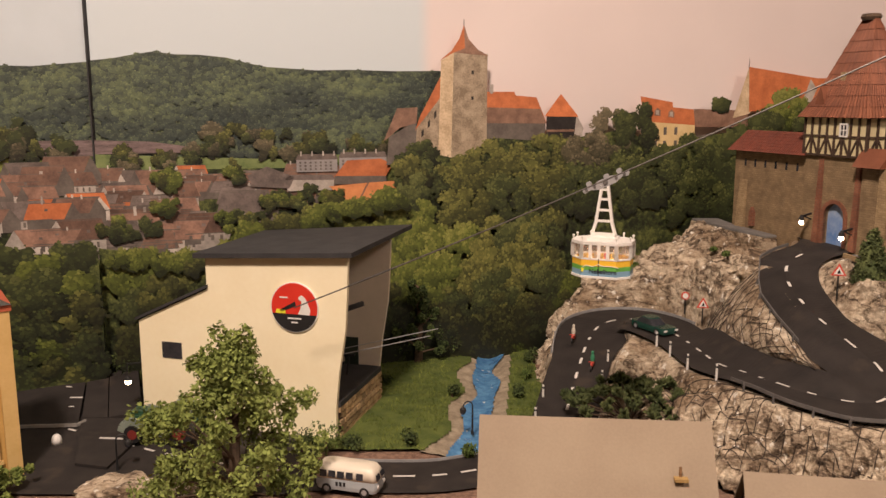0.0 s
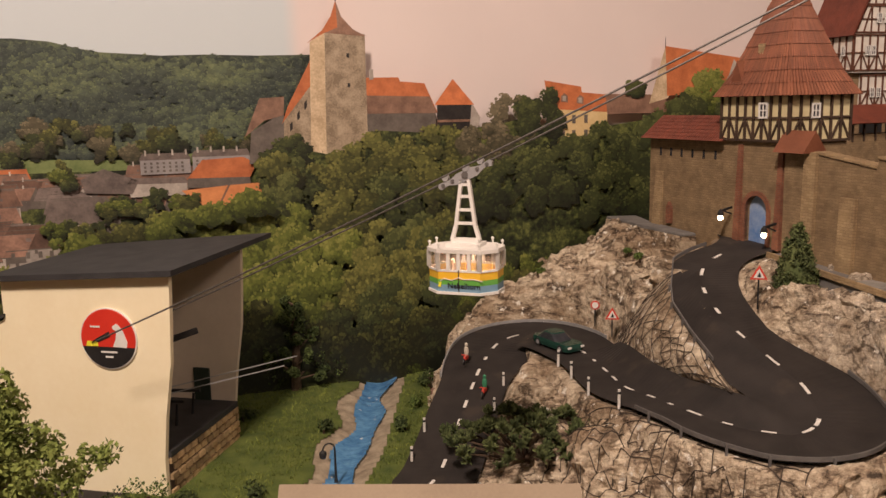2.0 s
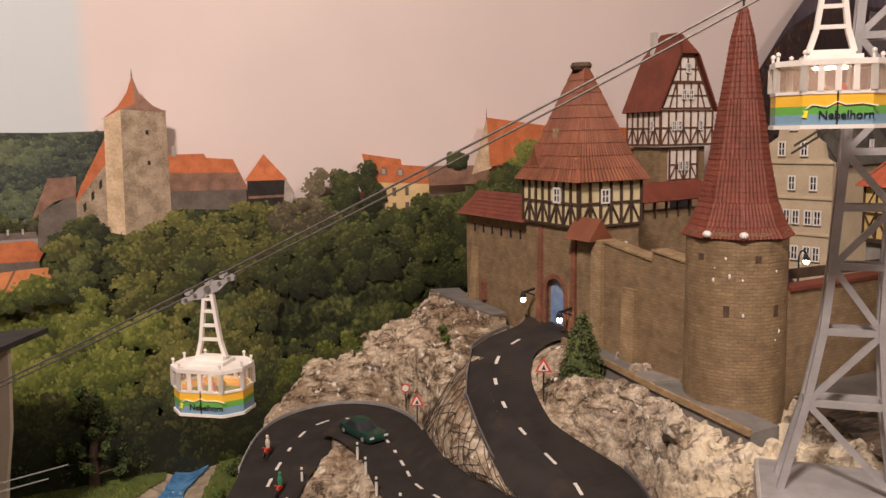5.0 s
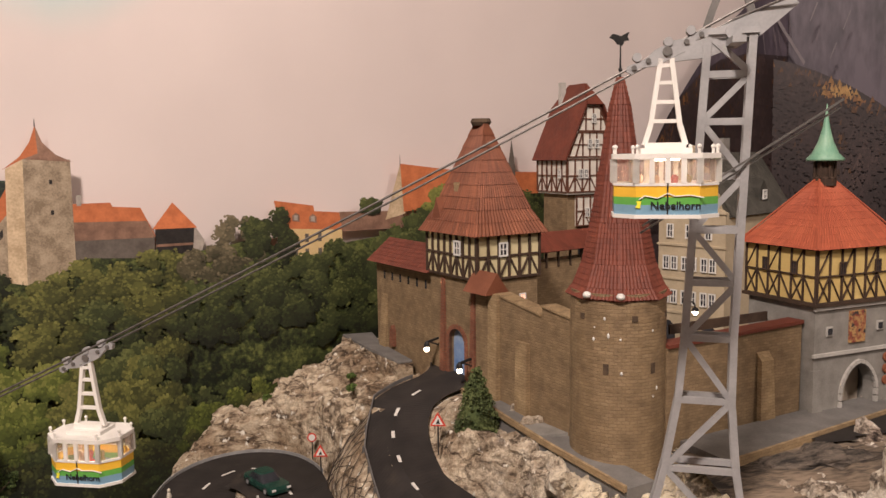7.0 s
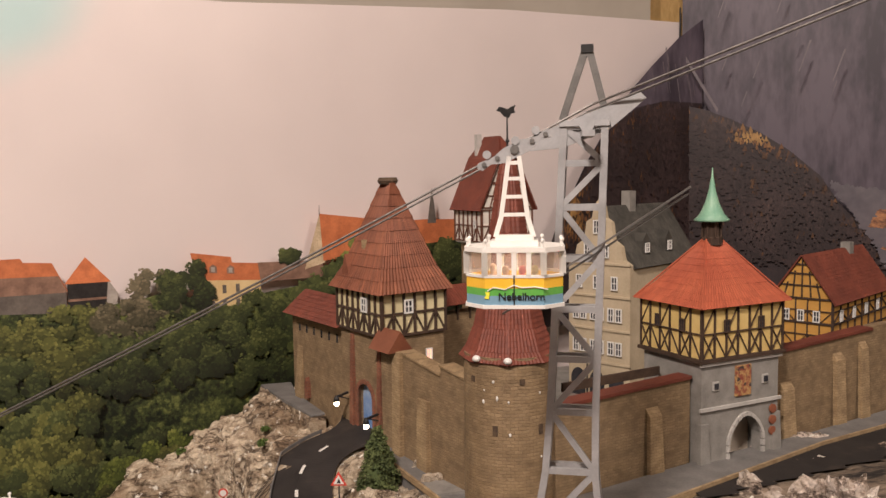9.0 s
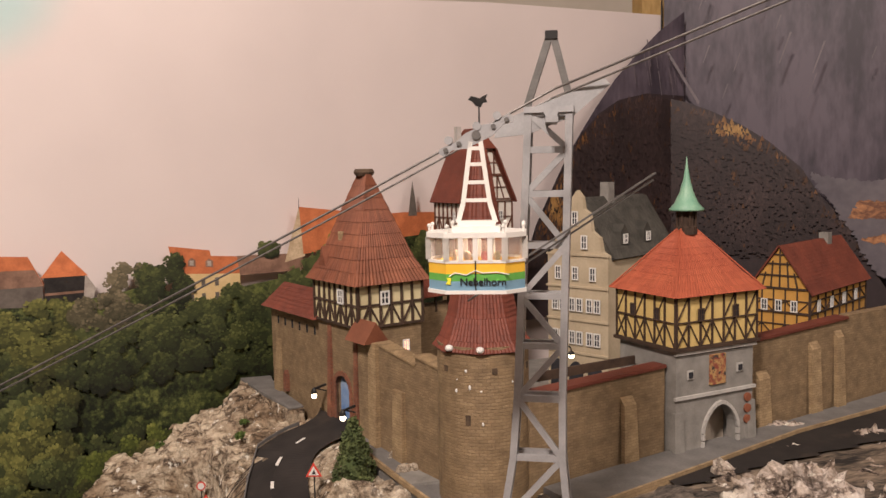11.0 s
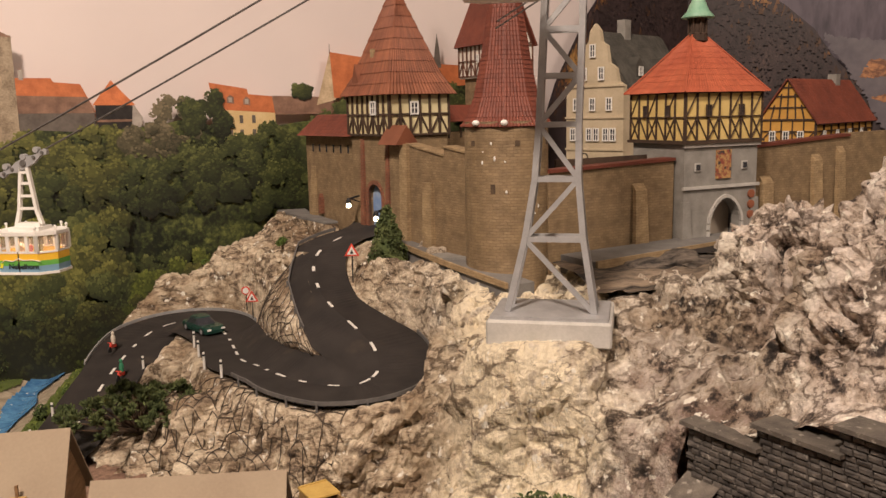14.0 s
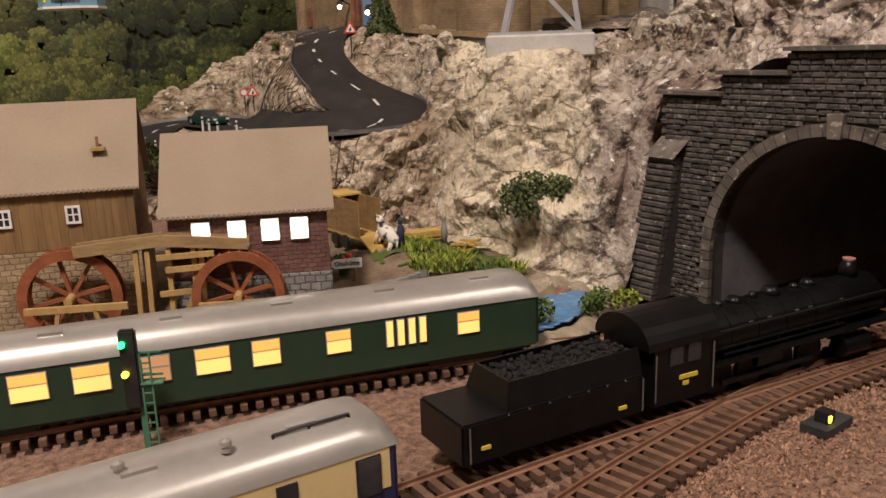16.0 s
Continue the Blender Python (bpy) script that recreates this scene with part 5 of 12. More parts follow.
def town(board, parent, spots, seed):
    """Printed houses seen from above: a long roof face, a shaded gable end, a low wall strip with window specks."""
    rng = random.Random(seed)
    base = layer()
    sets = {"orange": bm_new(), "brown": bm_new(), "grey": bm_new(), "wall": bm_new(), "dark": bm_new()}
    spots = sorted(spots, key=lambda s: -s[1])
    for k, (x, z, w) in enumerate(spots):
        d = base + 0.0005 * k / len(spots)
        h, rise, way = w * rng.uniform(0.16, 0.30), w * rng.uniform(0.24, 0.42), rng.choice((-1, 1))
        kind = rng.choices(("orange", "brown", "grey"), (0.16, 0.66, 0.18))[0]

        def put(key, pts, lift):
            face(sets[key], [board.at(x + way * px_ * w, z + pz, d + lift) for px_, pz in (pts if way > 0 else pts[::-1])])
        put("wall" if rng.random() < 0.60 else "dark", ((-0.5, 0), (0.5, 0), (0.5, h), (-0.5, h)), 0.0)
        put("wall" if rng.random() < 0.40 else "dark", ((-0.5, 0), (-0.18, 0), (-0.18, h), (-0.34, h + rise * 0.95), (-0.5, h)), 0.00003)
        put(kind, ((-0.17, h * 0.85), (0.56, h * 0.85 + 0.0006), (0.44, h + rise), (-0.34, h + rise)), 0.00006)
        put("dark", ((-0.17, h * 0.85), (0.56, h * 0.85 + 0.0006), (0.56, h * 0.85 - 0.0004), (-0.17, h * 0.85 - 0.001)), 0.00009)
        for j in range(4):
            u = -0.10 + 0.15 * j + rng.uniform(-0.02, 0.02)
            put("dark", ((u, h * 0.25), (u + 0.045, h * 0.25), (u + 0.045, h * 0.68), (u, h * 0.68)), 0.00009)
        # a paler sunlit band of tiles, a roof window
        u, v = rng.uniform(-0.05, 0.2), rng.uniform(0.25, 0.6)
        put("wall" if rng.random() < 0.2 else "grey", ((u, h + rise * v), (u + 0.06, h + rise * v), (u + 0.055, h + rise * (v + 0.16)), (u - 0.005, h + rise * (v + 0.16))), 0.00010)
        put("dark", ((-0.35, h + rise), (0.44, h + rise), (0.44, h + rise - 0.0006), (-0.35, h + rise - 0.0006)), 0.00011)
        if rng.random() < 0.4:
            u = rng.uniform(-0.1, 0.3)
            put("wall", ((u, h + rise * 0.9), (u + 0.035, h + rise * 0.9), (u + 0.035, h + rise * 1.2), (u, h + rise * 1.2)), 0.00012)
    DEPTH[0] += 0.0007
    for nm, mt in (("orange", P_ORANGE), ("brown", P_TILE), ("grey", P_SLATE), ("wall", P_WALL), ("dark", P_SHADE)):
        tagged(part("town_" + nm, sets[nm], mt, parent), kind="stuff")


print_shape("town_ground", [[(-0.352, 0.140), (-0.05, 0.200), (-0.05, 0.250), (-0.352, 0.252)]], P_TREE)
print_shape("town_ground", [[(-0.3525, 0.140), (-0.90, 0.140), (-0.90, 0.252), (-0.3525, 0.252)]], P_TREE, LEFT, backdrop_left)
rng = random.Random(11)
spots = []
while len(spots) < 64:
    x, z = rng.uniform(-0.35, -0.045), rng.uniform(0.160, 0.236)
    low = 0.160 + max(0.0, (x + 0.28)) * 0.34
    if z > low:
        spots.append((x, z, 0.026 + 0.044 * (0.25 - z) / 0.09 * rng.uniform(0.6, 1.25)))
town(MAIN, backdrop, spots, 12)
town(LEFT, backdrop_left, [(rng.uniform(-0.48, -0.36), rng.uniform(0.165, 0.240), rng.uniform(0.030, 0.052)) for _ in range(30)], 13)
P_BLOCK = print_mat("printed_grey_blue_wall", (0.24, 0.225, 0.225), (0.34, 0.315, 0.305), 60, 6)
for x0, x1, z0, z1 in ((-0.160, -0.118, 0.246, 0.259), (-0.116, -0.066, 0.247, 0.2605)):
    print_shape("apartment_block", [[(x0, z0), (x1, z0), (x1, z1), (x0, z1)]], P_BLOCK, label="printed grey apartment block")
    print_shape("apartment_roof", [[(x0 - 0.001, z1), (x1 + 0.001, z1), (x1 - 0.002, z1 + 0.006), (x0 + 0.002, z1 + 0.006)]], P_SLATE)
    print_shape("apartment_window", [[(x, z), (x + 0.0020, z), (x + 0.0020, z + 0.0020), (x, z + 0.0020)] for x in np.arange(x0 + 0.003, x1 - 0.003, 0.0052) for z in (z0 + 0.002, z0 + 0.0055, z0 + 0.0090)], P_SHADE)
    print_shape("apartment_chimney", [[(x, z1 + 0.004), (x + 0.0016, z1 + 0.004), (x + 0.0016, z1 + 0.009), (x, z1 + 0.009)] for x in np.arange(x0 + 0.004, x1 - 0.004, 0.0113)], P_WALL)
print_shape("long_house", [[(-0.170, 0.226), (-0.122, 0.226), (-0.122, 0.238), (-0.170, 0.238)]], P_WALL)
print_shape("long_house_roof", [[(-0.206, 0.232), (-0.168, 0.229), (-0.162, 0.241), (-0.190, 0.253), (-0.209, 0.244)], [(-0.172, 0.238), (-0.120, 0.237), (-0.124, 0.2425), (-0.168, 0.2435)]], P_SLATE)
print_shape("orange_roof", [[(-0.122, 0.240), (-0.068, 0.238), (-0.060, 0.252), (-0.072, 0.259), (-0.108, 0.2575)]], P_ORANGE)
print_shape("orange_roof_wall", [[(-0.122, 0.232), (-0.066, 0.231), (-0.067, 0.240), (-0.121, 0.241)]], P_SHADE)
P_BRIGHT = print_mat("printed_bright_orange_roof", (0.58, 0.21, 0.080), (0.74, 0.30, 0.115), 90, 5)
print_shape("orange_roof", [[(-0.110, 0.2125), (-0.056, 0.2165), (-0.050, 0.2345), (-0.086, 0.2330), (-0.127, 0.2300)]], P_BRIGHT)
print_shape("orange_roof_ridge", [[(-0.087, 0.2330), (-0.085, 0.2330), (-0.095, 0.2140), (-0.097, 0.2138)]], P_BROWN)
for k, (x, z, w, h, count) in enumerate(((-0.322, 0.190, 0.022, 0.010, 9), (-0.285, 0.243, 0.014, 0.008, 6), (-0.222, 0.246, 0.004, 0.010, 4), (-0.155, 0.216, 0.040, 0.008, 16), (-0.215, 0.196, 0.020, 0.006, 7), (-0.295, 0.214, 0.010, 0.004, 3))):
    print_copse(MAIN, backdrop, [(x - w, z - h), (x + w, z - h + 0.15 * w), (x + w, z + h), (x - w, z + h)], count, (0.0055, 0.0105), 60 + k, 0.10, (0, 1, 2))

# woods in front of the town and under the castle
WOODS = [(-0.352, 0.0), (-0.352, 0.175), (-0.30, 0.165), (-0.255, 0.160), (-0.220, 0.186), (-0.174, 0.198), (-0.126, 0.212), (-0.08, 0.215), (-0.057, 0.222), (-0.050, 0.250), (-0.033, 0.268), (0.014, 0.256), (0.051, 0.280), (0.104, 0.276), (0.155, 0.280),
         (0.185, 0.284), (0.209, 0.290), (0.231, 0.276), (0.242, 0.256), (0.275, 0.256), (0.290, 0.276), (0.353, 0.284), (0.42, 0.310), (0.50, 0.320), (0.60, 0.325), (0.60, 0.0)]

# printed castle on its wooded spur
print_shape("castle_wing", [[(-0.067, 0.252), (-0.034, 0.252), (-0.034, 0.300), (-0.064, 0.282)]], P_SHADE)
print_shape("castle_wing_roof", [[(-0.070, 0.277), (-0.055, 0.313), (-0.033, 0.314), (-0.034, 0.297), (-0.052, 0.292)]], P_BROWN)
print_shape("castle_range", [[(-0.036, 0.250), (-0.006, 0.250), (-0.006, 0.332), (-0.034, 0.292)]], P_STONE)
print_shape("castle_range_roof", [[(-0.036, 0.289), (-0.030, 0.305), (-0.006, 0.351), (-0.006, 0.327)]], P_ORANGE)
print_shape("castle_range_window", [[(x, z), (x + 0.0025, z + 0.003), (x + 0.0025, z + 0.010), (x, z + 0.007)] for x, z in ((-0.029, 0.281), (-0.022, 0.291), (-0.015, 0.301))], P_BLACK)
print_shape("castle_hall", [[(0.040, 0.262), (0.112, 0.262), (0.112, 0.299), (0.040, 0.299)]], P_SHADE)
print_shape("castle_hall_roof", [[(0.040, 0.2975), (0.1135, 0.2965), (0.101, 0.325), (0.077, 0.327), (0.075, 0.331), (0.040, 0.331)]], P_ORANGE, label="printed orange castle roof")
print_shape("castle_hall_eave", [[(0.040, 0.2965), (0.1135, 0.2955), (0.106, 0.312), (0.042, 0.314)]], P_BROWN)
print_shape("castle_chimney", [[(0.047, 0.329), (0.051, 0.329), (0.051, 0.339), (0.047, 0.339)]], P_WALL)
print_shape("tower_lit_side", [[(-0.011, 0.252), (0.0035, 0.250), (0.0065, 0.373), (-0.0075, 0.3645)]], P_STONE_LIT, label="sunlit printed tower side")
print_shape("tower_shade_side", [[(0.0035, 0.250), (0.0435, 0.252), (0.0440, 0.372), (0.0065, 0.373)]], P_STONE, label="shaded printed tower side")
print_shape("tower_roof", [[(-0.0100, 0.3635), (0.0065, 0.3730), (0.0455, 0.3700), (0.0330, 0.3765), (0.0225, 0.388), (0.0175, 0.4030), (0.0125, 0.388), (0.004, 0.375)]], P_ORANGE, label="printed orange tower roof")
print_shape("tower_roof_shade", [[(0.0065, 0.3730), (0.0455, 0.3700), (0.0330, 0.3765), (0.0225, 0.388), (0.0175, 0.4030), (0.0185, 0.3780)]], P_BROWN)
print_shape("tower_window", [[(0.026, 0.350), (0.0285, 0.350), (0.0285, 0.354), (0.026, 0.354)], [(0.026, 0.322), (0.0285, 0.322), (0.0285, 0.326), (0.026, 0.326)], [(-0.001, 0.254), (0.001, 0.254), (0.0, 0.263)], [(0.0168, 0.402), (0.0180, 0.402), (0.0176, 0.409), (0.0172, 0.409)]], P_BLACK)
print_shape("hut_wall", [[(0.113, 0.268), (0.152, 0.268), (0.149, 0.304), (0.113, 0.304)]], P_BLACK)
print_shape("hut_side", [[(0.146, 0.274), (0.154, 0.274), (0.158, 0.290), (0.149, 0.305)]], P_WALL)
print_shape("hut_roof", [[(0.1105, 0.3035), (0.1515, 0.3030), (0.1295, 0.3290)]], P_ORANGE, label="printed orange pointed roof")
print_shape("hut_rail", [[(0.113, 0.286), (0.147, 0.286), (0.147, 0.2885), (0.113, 0.2885)], [(0.113, 0.274), (0.147, 0.274), (0.147, 0.276), (0.113, 0.276)]], P_BROWN)
print_shape("yellow_house", [[(0.240, 0.250), (0.300, 0.250), (0.300, 0.300), (0.240, 0.300)]], P_YELLOW, label="printed yellow house")
print_shape("yellow_house_roof", [[(0.233, 0.297), (0.301, 0.292), (0.297, 0.311), (0.270, 0.3135), (0.269, 0.3195), (0.2275, 0.3265)]], P_ORANGE)
print_shape("yellow_house_window", [[(x, z), (x + 0.004, z), (x + 0.004, z + 0.009), (x, z + 0.009)] for x in (0.247, 0.259, 0.273) for z in (0.265, 0.281)], P_SHADE)
print_shape("yellow_house_dormer", [[(x, z), (x + 0.008, z - 0.001), (x + 0.008, z + 0.006), (x + 0.004, z + 0.009), (x, z + 0.006)] for x, z in ((0.246, 0.304), (0.264, 0.302))], P_BROWN)
print_shape("yellow_house_dormer_pane", [[(x, z), (x + 0.004, z - 0.0005), (x + 0.004, z + 0.005), (x, z + 0.005)] for x, z in ((0.248, 0.305), (0.266, 0.303))], P_WALL)
print_shape("long_brown_roof", [[(0.300, 0.290), (0.378, 0.290), (0.368, 0.3095), (0.297, 0.3115)]], P_BROWN)
print_shape("church_gable", [[(0.350, 0.300), (0.374, 0.306), (0.3685, 0.3615)]], P_STONE_LIT, label="printed church gable")
print_shape("church_roof", [[(0.372, 0.308), (0.60, 0.324), (0.585, 0.347), (0.50, 0.350), (0.467, 0.3490), (0.3685, 0.3620)]], P_ORANGE, label="printed orange church roof")
print_shape("church_tower", [[(0.440, 0.302), (0.452, 0.302), (0.466, 0.336), (0.456, 0.348), (0.450, 0.330), (0.442, 0.318)]], P_WALL)
print_shape("church_cross", [[(0.3678, 0.360), (0.3688, 0.360), (0.3685, 0.372), (0.3681, 0.372)]], P_BLACK)
print_shape("far_spire", [[(0.506, 0.345), (0.518, 0.345), (0.516, 0.366), (0.5125, 0.388), (0.509, 0.366)]], P_SHADE, label="printed distant church spire")
print_shape("woods", [WOODS], P_TREE, label="printed dark woods")
WOOD_LINE = WOODS[1:-1]


def wood_top(x):
    return float(np.interp(x, [p[0] for p in WOOD_LINE], [p[1] for p in WOOD_LINE]))


rng = random.Random(7)
woods = Dabs(MAIN, TREE_INKS)
DEPTH[0] += 0.0003
# single large trees under the castle and the houses: x, z, half width, half height, lightness, ink family
for x, z, hw, hh, bias, family in ((-0.030, 0.258, 0.027, 0.021, -0.40, 1), (0.425, 0.312, 0.036, 0.022, 0.22, 2), (0.333, 0.318, 0.014, 0.011, -0.1, 1), (0.190, 0.270, 0.027, 0.050, 0.05, 3), (0.222, 0.288, 0.026, 0.043, -0.22, 1),
                                  (0.055, 0.246, 0.044, 0.034, 0.10, 0), (0.112, 0.254, 0.036, 0.032, 0.02, 0), (0.160, 0.258, 0.034, 0.032, -0.12, 3), (0.010, 0.232, 0.034, 0.036, 0.02, 0), (0.345, 0.236, 0.050, 0.062, -0.02, 1), (0.292, 0.246, 0.032, 0.036, -0.08, 1),
                                  (0.395, 0.262, 0.040, 0.048, -0.15, 1), (0.470, 0.275, 0.044, 0.050, -0.1, 1), (0.545, 0.280, 0.044, 0.050, -0.1, 1), (-0.030, 0.222, 0.032, 0.036, -0.18, 1), (0.250, 0.228, 0.036, 0.048, -0.06, 1), (0.205, 0.224, 0.032, 0.042, -0.10, 1),
                                  (0.105, 0.220, 0.036, 0.038, -0.06, 0), (0.060, 0.205, 0.034, 0.036, -0.10, 1), (0.155, 0.212, 0.034, 0.038, -0.22, 1), (0.300, 0.200, 0.040, 0.044, -0.16, 1), (0.360, 0.195, 0.040, 0.040, -0.2, 1), (0.015, 0.195, 0.034, 0.034, -0.05, 0)):
    woods.crown(x, z, hw, hh, DEPTH[0], rng, bias + 0.26, family, 22, 46, 0.0019)
    DEPTH[0] += 0.00023
# bushes in rows, the lower ones standing in front
z = 0.238
while z > 0.0:
    slots = (layer(), DEPTH[0] + 0.00023)
    DEPTH[0] += 0.00046
    x, k = -0.326 + rng.uniform(0, 0.01), 0
    while x < 0.48:
        hw, hh = rng.uniform(0.015, 0.024), rng.uniform(0.018, 0.028)
        zc = z + rng.uniform(-0.007, 0.007)
        slope = x < -0.03
        if zc + hh < wood_top(x) + (0.010 if slope else 0.004) and (slope or zc < 0.182 - 0.05 * (x > 0.12)):
            light = float(np.interp(zc, (0.02, 0.07, 0.12, 0.16), (-0.85, -0.50, 0.02, 0.20))) + 0.42 * patch_noise(x, zc, 11, 5)
            if slope and zc > 0.15:
                light = 0.12 + 0.35 * patch_noise(x, zc, 14, 9)
            family = 2 if patch_noise(x, zc, 9, 3) > (-0.05 if slope else 0.02) else (0 if rng.random() < 0.6 else 1)
            woods.crown(x, zc, hw, hh, slots[k % 2], rng, light + 0.12, family, 10, 36, 0.0017, 0.00022, 1.25)
        x += rng.uniform(0.020, 0.030)
        k += 1
    z -= 0.0165
# bushes that hide the foot of the town
x = -0.33
while x < -0.06:
    woods.crown(x, wood_top(x) - rng.uniform(0.0, 0.008), rng.uniform(0.011, 0.017), rng.uniform(0.010, 0.015), DEPTH[0], rng, rng.uniform(0.0, 0.3), rng.choice((0, 2, 2)), 7, 24, 0.0016, 0.0002, 1.1)
    DEPTH[0] += 0.00021
    x += rng.uniform(0.010, 0.016)
woods.finish("woods_trees", backdrop)
WOODS_LEFT = [(-0.3525, 0.0), (-0.3525, 0.172), (-0.45, 0.178), (-0.60, 0.185), (-0.90, 0.19), (-0.90, 0.0)]
print_shape("woods", [WOODS_LEFT], P_TREE, LEFT, backdrop_left)
woods = Dabs(LEFT, TREE_INKS)
z = 0.160
while z > 0.02:
    slots, k = (layer(), DEPTH[0] + 0.00023), 0
    DEPTH[0] += 0.00046
    x = -0.375
    while x > -0.60:
        woods.crown(x, z + rng.uniform(-0.006, 0.006), rng.uniform(0.018, 0.028), rng.uniform(0.018, 0.026), slots[k % 2], rng, -0.12 + 0.4 * patch_noise(x, z, 11, 6), rng.choice((0, 1, 1, 2)), 10, 22, 0.0024)
        x -= rng.uniform(0.022, 0.034)
        k += 1
    z -= 0.022
woods.finish("woods_trees", backdrop_left)

# printed mountain beside the sky and on the side board
P_STREAK = print_mat("printed_pale_scree", (0.115, 0.095, 0.110), (0.185, 0.155, 0.170), 40, 5)
MTN = [(0.62, 0.20), (0.66, 0.27), (0.681, 0.325), (0.708, 0.372), (0.735, 0.417), (0.760, 0.450), (0.785, 0.482), (0.820, 0.522), (0.860, 0.558), (0.905, 0.595), (0.956, 0.627), (0.956, 0.20)]
print_shape("mountain", [MTN], MTN_FAR, label="printed purple-grey mountain")
print_shape("mountain_wood", [[(0.62, 0.20), (0.66, 0.27), (0.681, 0.325), (0.708, 0.372), (0.735, 0.417), (0.760, 0.447), (0.790, 0.474), (0.827, 0.494), (0.88, 0.505), (0.956, 0.504), (0.956, 0.20)]], MTN_NEAR)
INK_FIR = ink_row("printed_dark_fir", ((0.021, 0.0145, 0.0165), (0.029, 0.0200, 0.0225), (0.038, 0.0260, 0.0285), (0.050, 0.0345, 0.0360), (0.072, 0.0490, 0.0440)))
INK_RUST = ink_row("printed_rust_tree", ((0.040, 0.020, 0.012), (0.085, 0.042, 0.018), (0.150, 0.075, 0.028), (0.230, 0.130, 0.045), (0.330, 0.210, 0.075)))


def fir_slope(board, parent, x0, x1, top, z0, seed, warm):
    """Pointed trees of a dark autumn slope, row before row."""
    rng = random.Random(seed)
    sheet_ = Dabs(board, INK_FIR + INK_RUST)
    z = 0.505
    while z > z0:
        d, x = layer(), x0
        n = 0
        while x < x1:
            if z + 0.004 < top(x):
                h = rng.uniform(0.0055, 0.0105)
                glow_ = warm(x, z, top(x)) + 0.25 * patch_noise(x, z, 60, seed)
                k = TONES + int(min(6, max(0, 2 + 6 * (glow_ - 0.3) + rng.uniform(-1, 1)))) if rng.random() < glow_ else int(min(6, max(1, 2.6 + 3.0 * patch_noise(x, z * 0.6, 26, seed + 1) + 1.8 * math.exp(-((top(x) - z) / 0.012) ** 2) + rng.uniform(-0.9, 0.9))))
                v, first = sheet_.verts[k], len(sheet_.verts[k])
                zb, dd = z + rng.uniform(-0.004, 0.004), d + 0.00008 * (n % 40) / 40
                for a, b in ((-0.26, 0), (0.26, 0), (0.14, 0.5), (0.0, 1.0), (-0.16, 0.45)):
                    v.append(board.at(x + a * h * rng.uniform(0.7, 1.3), zb + b * h * rng.uniform(0.8, 1.1) - h * 0.5, dd))
                sheet_.faces[k].append(tuple(range(first, first + 5)))
            x += rng.uniform(0.0012, 0.0040)
            n += 1
        z -= 0.0042
    sheet_.finish("slope_trees", parent)


WOOD_EDGE = ((0.62, 0.66, 0.681, 0.708, 0.735, 0.760, 0.790, 0.827, 0.88, 0.956), (0.20, 0.27, 0.325, 0.372, 0.417, 0.447, 0.474, 0.494, 0.505, 0.504))
fir_slope(MAIN, backdrop, 0.66, 0.952, lambda x: float(np.interp(x, *WOOD_EDGE)), 0.27, 151,
          lambda x, z, t: 0.80 * math.exp(-(((x - 0.712) / 0.024) ** 2 + ((z - 0.345) / 0.040) ** 2)) + 0.24 * math.exp(-((t - z) / 0.03) ** 2))
RIDGE = [(0.958, 0.504), (0.99, 0.492), (1.016, 0.478), (1.046, 0.458), (1.076, 0.432), (1.108, 0.395), (1.130, 0.352), (1.152, 0.322), (1.164, 0.296), (1.183, 0.250), (1.20, 0.21), (1.38, 0.15)]
print_shape("mountain_wood", [RIDGE + [(1.38, 0.0), (0.958, 0.0)]], MTN_NEAR, RIGHT, backdrop_right)
fir_slope(RIGHT, backdrop_right, 0.962, 1.20, lambda x: float(np.interp(x, [p[0] for p in RIDGE], [p[1] for p in RIDGE])), 0.27, 161,
          lambda x, z, t: 1.15 * math.exp(-(((x - 1.045) / 0.026) ** 2 + ((z - 0.450) / 0.012) ** 2)) + 0.26 * math.exp(-((t - z) / 0.022) ** 2))
P_GLEAM = foliage("printed_orange_slope", (0.16, 0.070, 0.040), (0.36, 0.165, 0.075), (0.55, 0.26, 0.11), 40, 1.6, 0.3, 0.4)
P_HAZE = print_mat("printed_blue_haze", (0.100, 0.088, 0.106), (0.175, 0.155, 0.172), 18, 6)
clumps("valley_haze", [(1.118, 0.385), (1.150, 0.375), (1.30, 0.370), (1.30, 0.240), (1.186, 0.245), (1.150, 0.325)], 120, (0.002, 0.005), P_HAZE, RIGHT, backdrop_right, seed=19)
clumps("orange_slope", [(1.156, 0.324), (1.166, 0.345), (1.20, 0.3468), (1.30, 0.345), (1.30, 0.325), (1.20, 0.3235)], 120, (0.002, 0.0045), P_GLEAM, RIGHT, backdrop_right, seed=18)
clumps("orange_slope", [(1.168, 0.294), (1.20, 0.306), (1.30, 0.306), (1.30, 0.285), (1.20, 0.287)], 120, (0.002, 0.0045), P_GLEAM, RIGHT, backdrop_right, seed=20)
rng = random.Random(19)
for board_, parent_, x0, x1, z0, z1, lean in ((RIGHT, backdrop_right, 0.99, 1.20, 0.50, 0.72, 0.25), (MAIN, backdrop, 0.84, 0.95, 0.53, 0.585, -0.2)):
    streak = []
    for _ in range(15):
        x, z, size = rng.uniform(x0, x1), rng.uniform(z0, z1), rng.uniform(0.015, 0.045)
        w = rng.uniform(0.0008, 0.0022)
        streak.append([(x, z), (x + w, z), (x + w * 0.6 - lean * size, z - size), (x - lean * size, z - size)])
    print_shape("scree", streak, P_STREAK, board_, parent_)
